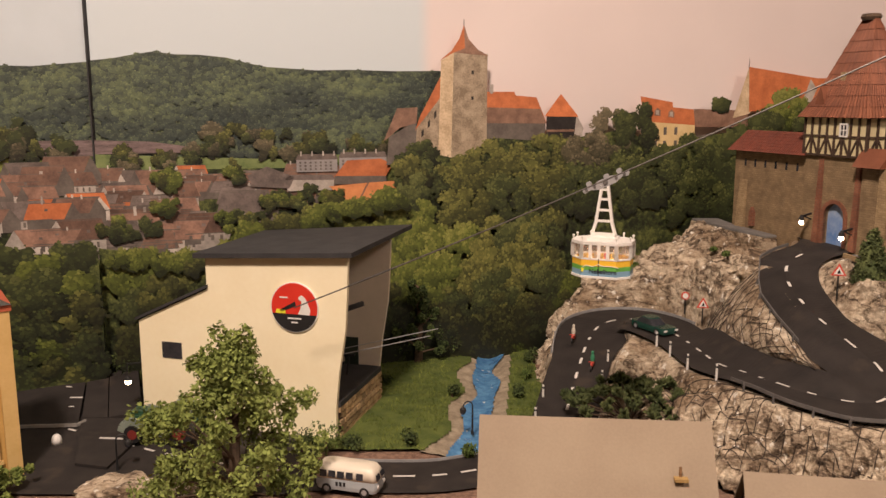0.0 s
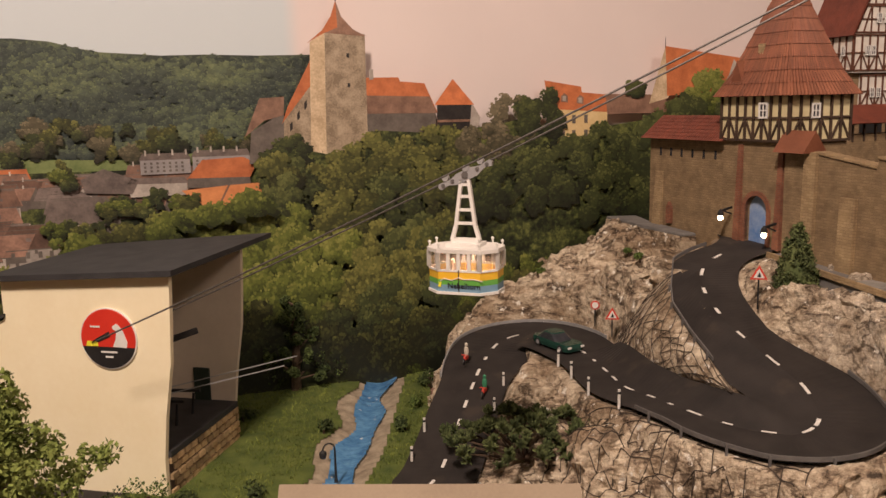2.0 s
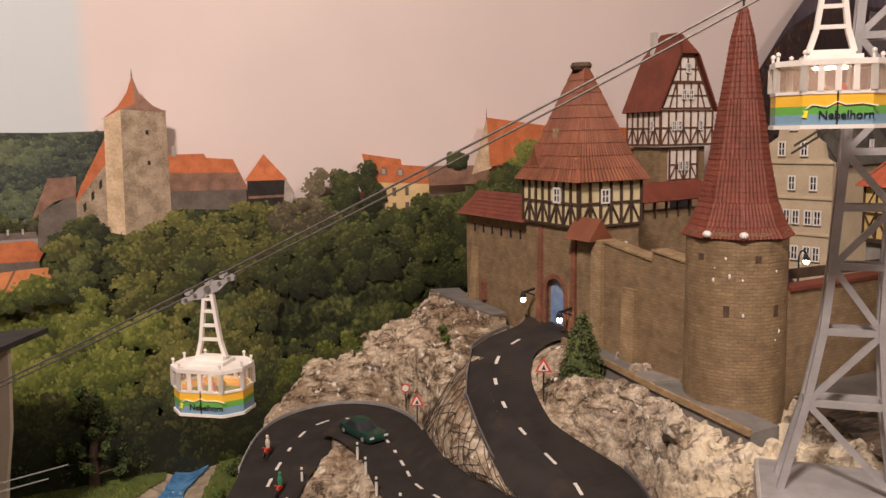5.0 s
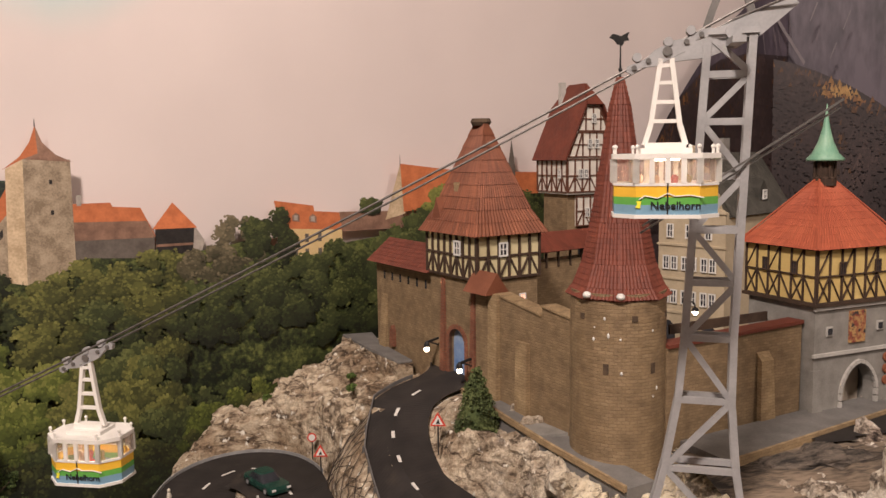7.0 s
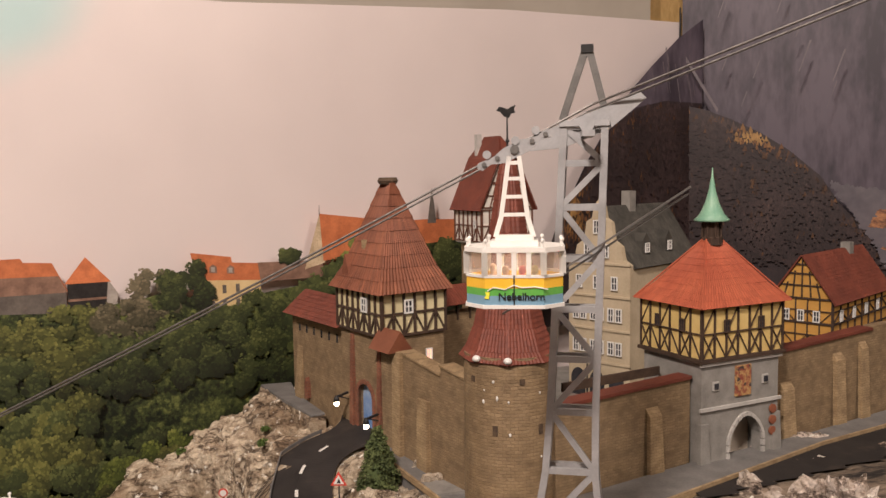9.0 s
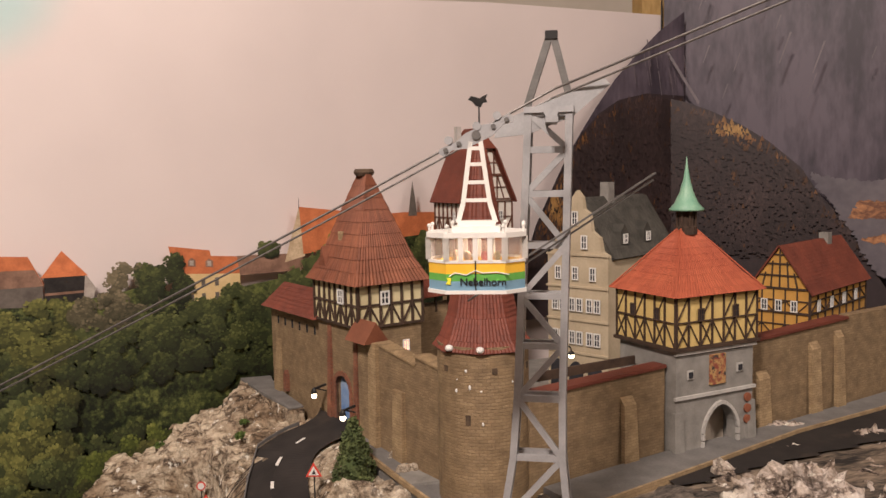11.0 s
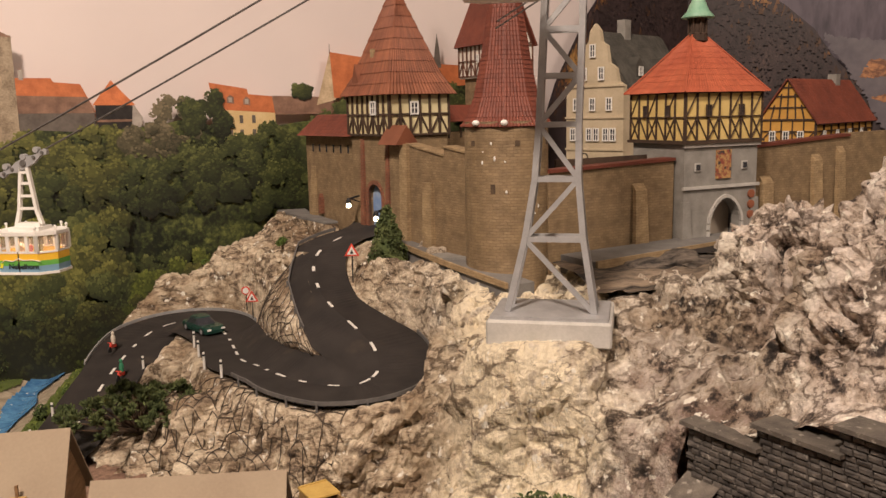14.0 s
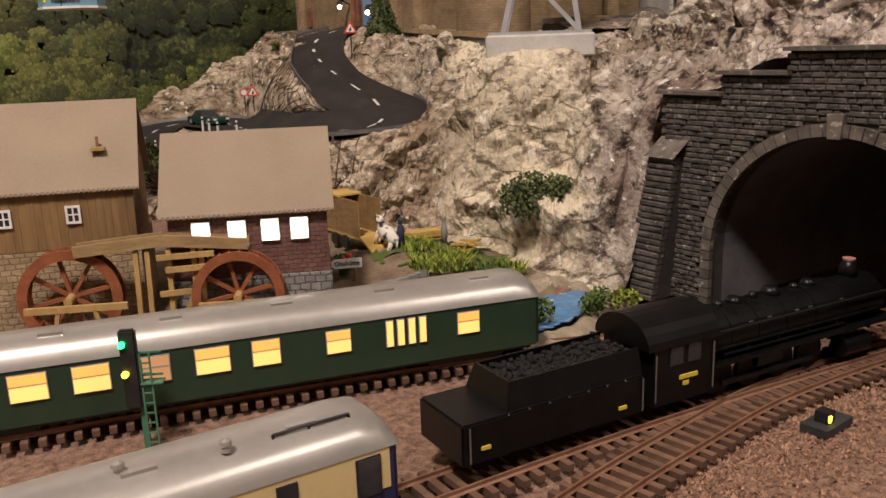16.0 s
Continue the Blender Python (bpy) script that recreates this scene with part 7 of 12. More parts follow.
CREST = grainy("painted_coat_of_arms", (0.25, 0.06, 0.04), (0.48, 0.30, 0.12), 260, 0.7, 0.3, contrast=2.5, spots=((0.05, 0.04, 0.04), 300, 0.55))
bm = bm_new()
box(bm, 0.034, -0.0016, 0.078, 0.050, 0.0, 0.102)
part("coat_of_arms", bm, CREST, rg, "painted red and ochre coat of arms panel")
for k in range(3):
    bm = bm_new()
    lathe(bm, [(0.0036, -0.0008), (0.0036, 0.0008), (0.0020, 0.0010)], 14)
    bmesh.ops.transform(bm, matrix=pose(0.0745, -0.0012, 0.045 + 0.009 * k, 90, 0, 0), verts=bm.verts)
    part("medallion", bm, ROOF_RED, rg, "round red medallion")
Z0, Z1 = 0.110, 0.150
bm = bm_new()
box(bm, -0.0015, -0.0015, Z0, W + 0.0015, D + 0.0015, Z1 + 0.002)
part("upper_storey", bm, INFILL_YELLOW, rg, "yellow plaster storey")
bm = bm_new()
timber_face(bm, (-0.0015, -0.0015), (W + 0.0015, -0.0015), Z0, Z1, 7, 1, True, 0.0009, (0, -1, 0), diamonds=True)
timber_face(bm, (-0.0015, D + 0.0015), (-0.0015, -0.0015), Z0, Z1, 6, 1, True, 0.0009, (-1, 0, 0), diamonds=True)
timber_face(bm, (W + 0.0015, -0.0015), (W + 0.0015, D + 0.0015), Z0, Z1, 6, 1, True, 0.0009, (1, 0, 0), diamonds=True)
box(bm, -0.004, -0.004, Z0 - 0.002, W + 0.004, D + 0.004, Z0 + 0.0005)
part("timber_frame", bm, TIMBER, rg, "dark timber frame")
for x in (0.022, 0.058):
    small_window(rg, x, 0.130, 0.006, 0.010, -0.0028, paint=TIMBER)
for y in (0.018, 0.046):
    small_window(rg, y, 0.130, 0.006, 0.010, -0.0028, -1, "y", paint=TIMBER)
hip_roof(rg, 0.0, 0.0, W, D, Z1, 0.1985, 0.0075, 30, 10, ROOF_ORANGE, tile=0.0004, over=0.0065, flare=0.30, sweep=0.98)
for sx, sy in ((-1, -1), (1, -1), (1, 1), (-1, 1)):
    bm = bm_new()
    tube(bm, (W / 2 + sx * (W / 2 + 0.0065), D / 2 + sy * (D / 2 + 0.0065), Z1 + 0.0004), (W / 2 + sx * 0.0075, D / 2 + sy * 0.002, 0.1988), 0.0008, n=6)
    part("hip_cap", bm, ROOF_ORANGE, rg)
cup = (W / 2, D / 2, 0.194)
bm = bm_new()
lathe(bm, [(0.0085, 0.0), (0.0085, 0.006), (0.0072, 0.007), (0.0072, 0.019)], 8, cup)
cu = part("cupola", bm, TIMBER, rg, "dark wooden cupola")
for k in range(8):
    bm = bm_new()
    a = math.pi / 4 * k + math.pi / 8
    tube(bm, (cup[0] + 0.0078 * math.cos(a), cup[1] + 0.0078 * math.sin(a), cup[2] + 0.006), (cup[0] + 0.0078 * math.cos(a), cup[1] + 0.0078 * math.sin(a), cup[2] + 0.02), 0.0009)
    part("post", bm, TIMBER, cu)
bm = bm_new()
lathe(bm, [(0.0135, 0.019), (0.0138, 0.0205), (0.0095, 0.025), (0.0055, 0.034), (0.0028, 0.044), (0.0008, 0.056), (0.0003, 0.062)], 16, cup)
part("cupola_roof", bm, COPPER, rg, "green copper pointed cupola roof", smooth=True)

# paved strip with a pale kerb along the east walls
bm = bm_new()
prism(bm, [(0.495, 0.568, 0.165), (0.552, 0.5885, 0.165), (0.7335, 0.655, 0.165), (1.10, 0.750, 0.165), (1.10, 0.790, 0.165), (0.7411, 0.680, 0.165), (0.6139, 0.650, 0.165), (0.485, 0.610, 0.165)], (0, 0, 0.0142))
tagged(part("pavement", bm, CONCRETE_DARK), "grey paved strip along the foot of the castle wall", "pavement", kind="structure")
bm = bm_new()
for a, b in (((0.495, 0.568), (0.552, 0.5885)), ((0.552, 0.5885), (0.7335, 0.655)), ((0.7335, 0.655), (1.10, 0.750))):
    beam(bm, (a[0], a[1], 0.177), (b[0], b[1], 0.177), 0.0022, 0.0060, (0, 0, 1))
tagged(part("kerb", bm, CASTLE_LIGHT), "pale ochre kerb beside the castle road", "kerb", kind="structure")


# ---- cable car: mast, ropes, two cabins ----
STATION_END, MAST_TOP = Vector((-0.10, 0.695, 0.158)), Vector((0.434, 0.477, 0.433))
mast = thing("cable_car_mast", at(0.4294, 0.4937, 0.150, -28), "grey lattice steel cable car mast on a concrete block", "mast")
STEEL_DULL = grainy("dull_steel", (0.16, 0.155, 0.15), (0.26, 0.25, 0.24), 120, 0.4, 0.05, metal=0.6)
bm = bm_new()
box(bm, -0.037, -0.027, 0.0, 0.037, 0.034, 0.0155)
bmesh.ops.bevel(bm, geom=bm.edges[:], offset=0.0012, segments=1, affect="EDGES")
part("base_block", bm, CONCRETE, mast, "pale grey concrete base block")
bm = bm_new()
box(bm, -0.035, -0.024, 0.0155, 0.035, 0.026, 0.0175)
part("base_plate", bm, GREY_METAL, mast)
LEVELS = [0.0175, 0.062, 0.098, 0.130, 0.158, 0.184, 0.210, 0.236, 0.258, 0.276]


def leg_at(sx, sy, z):
    k = (z - 0.0175) / (0.276 - 0.0175)
    half = float(np.interp(z, (0.0175, 0.062, 0.098, 0.130, 0.276), (0.0262, 0.0174, 0.0128, 0.0116, 0.0100)))
    return Vector((0.0112 * k + sx * half, -0.012 * k + sy * half * 0.38, z))


for sx, sy in ((-1, -1), (1, -1), (1, 1), (-1, 1)):
    for lo, hi in ((0, 1), (1, 2), (2, 3), (3, len(LEVELS) - 1)):
        bm = bm_new()
        beam(bm, leg_at(sx, sy, LEVELS[lo]), leg_at(sx, sy, LEVELS[hi]), 0.0036, 0.0036, (0, 1, 0))
        part("leg", bm, GREY_METAL, mast)
for k, z in enumerate(LEVELS):
    for (a, b) in (((-1, -1), (1, -1)), ((1, -1), (1, 1)), ((1, 1), (-1, 1)), ((-1, 1), (-1, -1))):
        if k:
            bm = bm_new()
            beam(bm, leg_at(*a, z), leg_at(*b, z), 0.0026, 0.0032)
            part("crossbar", bm, GREY_METAL, mast)
        if k < len(LEVELS) - 1 and a[1] == -1 and b[1] == -1:
            bm = bm_new()
            lo, hi = (a, b) if k % 2 else (b, a)
            beam(bm, leg_at(*lo, z), leg_at(*hi, LEVELS[k + 1]), 0.0024, 0.0030)
            part("diagonal", bm, GREY_METAL, mast)
bm = bm_new()
box(bm, -0.001, -0.0185, 0.276, 0.0235, -0.0055, 0.2790)
part("head_plate", bm, GREY_METAL, mast)
M_INV = mast.matrix_world.inverted()
ROPE_DIR = (MAST_TOP - STATION_END).normalized()
SIDE = Vector((-0.378, -0.926, 0.0)).normalized()
for off in (0.0,):
    c = MAST_TOP + SIDE * off + Vector((0, 0, -0.004))
    d = Vector((ROPE_DIR.x, ROPE_DIR.y, ROPE_DIR.z * 0.8)).normalized()
    bm = bm_new()
    prism(bm, [M_INV @ (c + d * a + Vector((0, 0, h))) for a, h in ((-0.030, -0.004), (-0.028, 0.003), (0.028, 0.003), (0.031, -0.001), (0.012, -0.009), (-0.012, -0.009))], M_INV.to_3x3() @ (SIDE * 0.003))
    part("saddle", bm, GREY_METAL, mast, "flat grey rope saddle")
bm = bm_new()
c = MAST_TOP + SIDE * 0.0035 + Vector((0, 0, -0.006))
tube(bm, M_INV @ c, M_INV @ (c + SIDE * 0.003), 0.0038, n=14)
part("saddle_pin", bm, GREY_METAL, mast)
bm = bm_new()
beam(bm, M_INV @ (MAST_TOP + SIDE * -0.006 + Vector((0, 0, -0.011))), M_INV @ (MAST_TOP + SIDE * 0.020 + Vector((0, 0, -0.011))), 0.006, 0.003)
part("head_beam", bm, GREY_METAL, mast)
for sx in (-1, 1):
    bm = bm_new()
    beam(bm, (0.0112 + sx * 0.011, -0.012, 0.2795), (0.0125 + sx * 0.001, -0.012, 0.3135), 0.0035, 0.0035, (0, 1, 0))
    part("top_strut", bm, STEEL_DULL, mast)
bm = bm_new()
box(bm, 0.0095, -0.0145, 0.312, 0.0155, -0.0095, 0.316)
part("top_cap", bm, DARK_METAL, mast)


for dy, dz in ((0.0, 0.0), (0.002, -0.0035)):
    bm = bm_new()
    beam(bm, M_INV @ Vector((0.390, 0.478 + dy, 0.3375 + dz)), M_INV @ Vector((0.484, 0.462 + dy, 0.3955 + dz)), 0.0007, 0.0009)
    part("guide_rod", bm, STEEL_DULL, mast, "thin grey guide rod across the mast")


def rope(pts, r, name, label):
    bm = bm_new()
    rows = []
    for k, p in enumerate(pts):
        d = (pts[min(k + 1, len(pts) - 1)] - pts[max(k - 1, 0)]).normalized()
        u = d.cross(Vector((0, 0, 1))).normalized()
        v = u.cross(d)
        rows.append([bm.verts.new(p + r * (u * math.cos(i * math.pi / 3) + v * math.sin(i * math.pi / 3))) for i in range(6)])
    for a, b in zip(rows, rows[1:]):
        for i in range(6):
            bm.faces.new((a[i], a[(i + 1) % 6], b[(i + 1) % 6], b[i]))
    return tagged(part(name, bm, CABLE), label, "cable", "ropeway cables")


def sagging(a, b, sag, n=14):
    return [Vector(a).lerp(Vector(b), k / n) - Vector((0, 0, sag * 4 * (k / n) * (1 - k / n))) for k in range(n + 1)]


FAR_END = MAST_TOP + Vector((0.78, -0.62, 0.36))
for off in (0.0, 0.050):
    s = SIDE * off
    rope(sagging(STATION_END + s, MAST_TOP + s, 0.0065), 0.0006, "carrying_cable", "thin dark steel carrying cable")
    rope(sagging(MAST_TOP + s, FAR_END + s, 0.004), 0.0006, "carrying_cable", "thin dark steel carrying cable")



# ---- cabins ----
def word(text, size, m, material, parent, name="lettering", label=""):
    cu = bpy.data.curves.new(name, "FONT")
    cu.body, cu.size, cu.align_x, cu.align_y, cu.extrude = text, size, "CENTER", "CENTER", 0.00008
    cu.offset = size * 0.016
    tmp = bpy.data.objects.new("tmp_text", cu)
    scene.collection.objects.link(tmp)
    me = bpy.data.meshes.new_from_object(tmp.evaluated_get(bpy.context.evaluated_depsgraph_get()))
    bpy.data.objects.remove(tmp)
    me.transform(m)
    me.materials.clear()
    me.materials.append(material)
    ob = new(name, me)
    ob.parent = parent
    if label:
        ob["label"] = label
    return ob


CABIN_WHITE = grainy("cabin_white_plastic", (0.72, 0.70, 0.66), (0.80, 0.78, 0.74), 80, 0.4, 0.03)
CABIN_YELLOW = grainy("cabin_yellow_band", (0.80, 0.46, 0.03), (0.86, 0.52, 0.05), 80, 0.4, 0.03)
CABIN_GREEN = grainy("cabin_green_band", (0.10, 0.36, 0.06), (0.15, 0.42, 0.08), 80, 0.4, 0.03)
CABIN_BLUE = grainy("cabin_blue_band", (0.16, 0.30, 0.42), (0.21, 0.36, 0.48), 80, 0.4, 0.03)
BLACK = grainy("black_paint", (0.010, 0.010, 0.011), (0.022, 0.022, 0.023), 100, 0.5, 0.05)
CABIN_LIGHT = glow("cabin_lamp", (1.0, 0.74, 0.52), 28.0)
FIG_RED = grainy("red_peg", (0.55, 0.05, 0.06), (0.65, 0.08, 0.08), 90, 0.6, 0.0)
FIG_PALE = grainy("pale_peg", (0.65, 0.50, 0.36), (0.75, 0.60, 0.44), 90, 0.6, 0.0)
FIG_OLIVE = grainy("olive_peg", (0.30, 0.30, 0.10), (0.40, 0.38, 0.14), 90, 0.6, 0.0)
CLEAR = grainy("frosted_pink_pane", (0.74, 0.56, 0.46), (0.80, 0.62, 0.52), 60, 0.25, 0.0)
CLEAR.node_tree.nodes["Principled BSDF"].inputs["Alpha"].default_value = 0.28
YELLOW_SHAPE = grainy("yellow_shape", (0.78, 0.72, 0.03), (0.86, 0.80, 0.06), 90, 0.5, 0.0)
L2, D2, CH = 0.0212, 0.0150, 0.0085


def octagon(k=1.0, grow=0.0):
    a, b, c = L2 * k + grow, D2 * k + grow, CH
    return [(-a + c, -b), (a - c, -b), (a, -b + c), (a, b - c), (a - c, b), (-a + c, b), (-a, b - c), (-a, -b + c)]


def ring(bm, o, z0, z1, k):
    """A closed upright band along the outline o, its inside at k times the size."""
    rows = [[bm.verts.new(p) for p in ((x, y, z0), (x, y, z1), (x * k, y * k, z1), (x * k, y * k, z0))] for x, y in o]
    for a, b in zip(rows, rows[1:] + rows[:1]):
        for i in range(4):
            bm.faces.new((a[i], b[i], b[(i + 1) % 4], a[(i + 1) % 4]))


def cabin(m, label):
    """A cable car: the origin is on the carrying cable, local x runs along it, the cabin hangs below."""
    car = thing("cable_car", m, label, "cable car", "cable cars")
    zt, zb = -0.0430, -0.0690
    bands = ((CABIN_BLUE, zb + 0.0008, zb + 0.0050, "blue_band"), (CABIN_GREEN, zb + 0.0050, zb + 0.0082, "green_band"), (CABIN_YELLOW, zb + 0.0082, zb + 0.0128, "yellow_band"))
    for mt, z0, z1, nm in bands:
        bm = bm_new()
        ring(bm, octagon(), z0, z1, 0.94)
        part(nm, bm, mt, car)
    for nm, z0, z1, g in (("floor", zb - 0.0006, zb + 0.0010, 0.0006), ("roof", zt - 0.0022, zt, 0.0008), ("window_sill", zb + 0.0128, zb + 0.0140, 0.0003)):
        bm = bm_new()
        o = octagon(1.0, g)
        if nm == "window_sill":
            ring(bm, o, z0, z1, 0.93)
        else:
            prism(bm, [(x, y, z0) for x, y in o], (0, 0, z1 - z0))
        part(nm, bm, CABIN_WHITE, car)
    o = octagon()
    zw0, zw1 = zb + 0.0140, zt - 0.0022
    for k, ((x0, y0), (x1, y1)) in enumerate(zip(o, o[1:] + o[:1])):
        a, b = Vector((x0, y0, 0)), Vector((x1, y1, 0))
        wide = (b - a).length > 0.02
        n_ = 4 if wide else 1
        for j in range(n_ + 1):
            p = a.lerp(b, j / n_)
            bm = bm_new()
            beam(bm, p + Vector((0, 0, zw0)), p + Vector((0, 0, zw1)), 0.0026 if j in (0, n_) else 0.0021, 0.0012, (0, 1, 0))
            part("window_post", bm, CABIN_WHITE, car)
        bm = bm_new()
        face(bm, [a * 0.985 + Vector((0, 0, zw0)), b * 0.985 + Vector((0, 0, zw0)), b * 0.985 + Vector((0, 0, zw1)), a * 0.985 + Vector((0, 0, zw1))])
        pane = part("pane", bm, CLEAR, car)
        pane.visible_shadow = False
    for y in (-1, 1):
        bm = bm_new()
        box(bm, -0.0003, y * (D2 + 0.0002) - 0.0002, zb + 0.0008, 0.0003, y * (D2 + 0.0002) + 0.0002, zw1)
        part("door_joint", bm, BLACK, car)
        turn = pose(0, 0, 0, 90, 0, 0) if y < 0 else pose(0, 0, 0, 90, 0, 180)
        word("Nebelhorn", 0.0046, Matrix.Translation((0.0032 * -y, y * (D2 + 0.0004), zb + 0.0046)) @ turn, BLACK, car, label="black lettering")
        bm = bm_new()
        pts = [(-0.0115, 0.0072), (-0.009, 0.0088), (-0.004, 0.0078), (0.0, 0.0098), (0.003, 0.0086), (0.009, 0.0090), (0.0145, 0.0080)]
        for (ax, az), (bx, bz) in zip(pts, pts[1:]):
            beam(bm, (ax * -y, y * (D2 + 0.0003), zb + az), (bx * -y, y * (D2 + 0.0003), zb + bz), 0.0004, 0.0006, (0, 1, 0))
        part("wave_stripe", bm, CABIN_WHITE, car)
        bm = bm_new()
        prism(bm, [(x * -y, y * (D2 + 0.0003), zb + z) for x, z in ((-0.0130, 0.0040), (-0.0110, 0.0036), (-0.0105, 0.0066), (-0.0125, 0.0066), (-0.0120, 0.0054))], (0, y * 0.0002, 0))
        part("badge", bm, YELLOW_SHAPE, car, "small yellow badge shape")
    for x, y in octagon(0.98):
        bm = bm_new()
        tube(bm, (x, y, zt), (x, y, zt + 0.0020), 0.0006, n=6)
        ball(bm, (x, y, zt + 0.0028), 0.0011, 1)
        part("roof_knob", bm, CABIN_WHITE, car)
    bm = bm_new()
    prism(bm, [(-0.0105, -0.0075, zt), (0.0105, -0.0075, zt), (0.0105, 0.0075, zt), (-0.0105, 0.0075, zt)], (0, 0, 0.0022))
    box(bm, -0.0085, -0.003, zt + 0.0022, 0.0085, 0.003, zt + 0.0045)
    part("roof_plinth", bm, CABIN_WHITE, car)
    # ladder-shaped hanger
    for s in (-1, 1):
        bm = bm_new()
        beam(bm, (s * 0.0085, 0, zt + 0.0035), (s * 0.0060, 0, zt + 0.012), 0.0022, 0.0026, (0, 1, 0))
        beam(bm, (s * 0.0060, 0, zt + 0.0118), (s * 0.0022, 0, -0.0035), 0.0020, 0.0026, (0, 1, 0))
        part("hanger_side", bm, CABIN_WHITE, car)
    for z in (-0.0295, -0.0215, -0.0135, -0.0065):
        k = (z + 0.031) / 0.0275
        bm = bm_new()
        w = 0.0062 + (0.0024 - 0.0062) * k
        box(bm, -w, -0.0011, z - 0.0008, w, 0.0011, z + 0.0008)
        part("hanger_rung", bm, CABIN_WHITE, car)
    slope = math.atan2(ROPE_DIR.z, math.hypot(ROPE_DIR.x, ROPE_DIR.y))
    rot = Matrix.Rotation(-slope, 4, "Y")  # nose up towards the mast
    bm = bm_new()
    prism(bm, [(x, -0.0013, z) for x, z in ((-0.0185, -0.0008), (-0.0170, -0.0030), (-0.0125, -0.0020), (-0.0065, -0.0042), (0.0065, -0.0042), (0.0125, -0.0020), (0.0170, -0.0030), (0.0185, -0.0008),
                                               (0.0172, 0.0010), (0.0095, 0.0004), (0.0045, 0.0020), (-0.0045, 0.0020), (-0.0095, 0.0004), (-0.0172, 0.0010))], (0, 0.0026, 0))
    bmesh.ops.transform(bm, matrix=rot, verts=bm.verts)
    carriage = part("carriage", bm, GREY_METAL, car, "grey metal carriage")
    for x in (-0.0150, -0.0085, 0.0, 0.0085, 0.0150):
        bm = bm_new()
        tube(bm, (x, -0.0021, -0.0008), (x, 0.0021, -0.0008), 0.0011 if x else 0.0020, n=12)
        bmesh.ops.transform(bm, matrix=rot, verts=bm.verts)
        part("pin", bm, STEEL_DULL, carriage)
    for x in (-0.0120, 0.0020, 0.0120):
        bm = bm_new()
        tube(bm, (x, -0.0019, 0.0026), (x, 0.0019, 0.0026), 0.0019, n=12)
        bmesh.ops.transform(bm, matrix=rot, verts=bm.verts)
        part("roller", bm, GREY_METAL, carriage)
    bm = bm_new()
    box(bm, -0.006, -0.002, zt - 0.0030, 0.006, 0.002, zt - 0.0023)
    part("ceiling_light", bm, CABIN_LIGHT, car, "lit ceiling lamp")
    for x, y, mt in ((-0.004, -0.006, FIG_PALE), (0.0035, -0.007, FIG_RED), (0.009, -0.005, FIG_OLIVE), (-0.010, 0.004, FIG_PALE)):
        bm = bm_new()
        lathe(bm, [(0.0018, 0.0), (0.0020, 0.010), (0.0010, 0.0118), (0.0015, 0.0130), (0.0015, 0.0150), (0.0006, 0.0160)], 8, (x, y, zb + 0.0012))
        part("passenger_peg", bm, mt, car, smooth=True)
    return car


ROPE_TURN = math.degrees(math.atan2(ROPE_DIR.y, ROPE_DIR.x))


def on_rope(x, side):
    t = (x - STATION_END.x) / (MAST_TOP.x - STATION_END.x)
    p = STATION_END.lerp(MAST_TOP, t) + SIDE * side - Vector((0, 0, 0.0065 * 4 * t * (1 - t)))
    return at(p.x, p.y, p.z - 0.0005, ROPE_TURN)


cabin(on_rope(0.118, 0.0), "white cable car cabin with yellow, green and blue bands, lit inside")
cabin(on_rope(0.402, 0.050), "white cable car cabin with coloured bands, lit, beside the mast")

# ---- cable car station ----
ST = at(-0.2075, 0.7155, 0.030, -15.5)
st = thing("cable_car_station", ST, "tall cream cable car station with black felt roof and open bay", "building")
SW = 0.1335
profile = [(0.0, 0.0), (0.1195, 0.0), (0.1200, 0.030), (0.1235, 0.062), (0.1300, 0.100), (0.1320, 0.130), (SW, 0.1625), (0.0, 0.1555)]
bm = bm_new()
prism(bm, [(x, 0.0, z) for x, z in profile], (0, 0.004, 0))
part("front_wall", bm, CREAM_WALL, st, "cream plaster front wall")
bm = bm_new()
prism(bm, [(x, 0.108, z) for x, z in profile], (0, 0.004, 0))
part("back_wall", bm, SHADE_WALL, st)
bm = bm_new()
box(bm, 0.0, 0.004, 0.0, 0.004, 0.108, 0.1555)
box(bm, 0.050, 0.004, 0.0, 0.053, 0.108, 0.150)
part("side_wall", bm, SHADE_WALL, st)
bm = bm_new()
prism(bm, [(-0.008, -0.007, 0.1565), (SW + 0.006, -0.007, 0.1640), (SW + 0.009, 0.148, 0.1660), (-0.004, 0.118, 0.1585)], (0, 0, 0.0042))
part("roof", bm, FELT_ROOF, st, "flat black felt roof")
bm = bm_new()
box(bm, 0.053, 0.004, 0.030, 0.1225, 0.108, 0.0345)
part("deck", bm, FELT_ROOF, st, "dark grey platform deck")
BRICK_YELLOW = grainy("ochre_stone_block", (0.33, 0.215, 0.105), (0.56, 0.41, 0.23), 120, 0.9, 0.5, random_tint=0.4)
bm = bm_new()
box(bm, 0.1170, 0.004, 0.0, 0.1205, 0.110, 0.030)
base = part("deck_wall", bm, TIMBER, st)
block_mesh = None
for r in range(5):
    for c in range(11):
        y0 = 0.004 + c * 0.0097 + (0.0048 if r % 2 else 0.0)
        y1 = min(y0 + 0.0078, 0.110)
        if y1 - y0 < 0.003:
            continue
        bm = bm_new()
        box(bm, 0.1195, y0, 0.0010 + r * 0.0060, 0.1222 + 0.0006 * ((r * 7 + c * 3) % 3) / 2, y1, 0.0052 + r * 0.0060)
        part("stone_block", bm, BRICK_YELLOW, base)
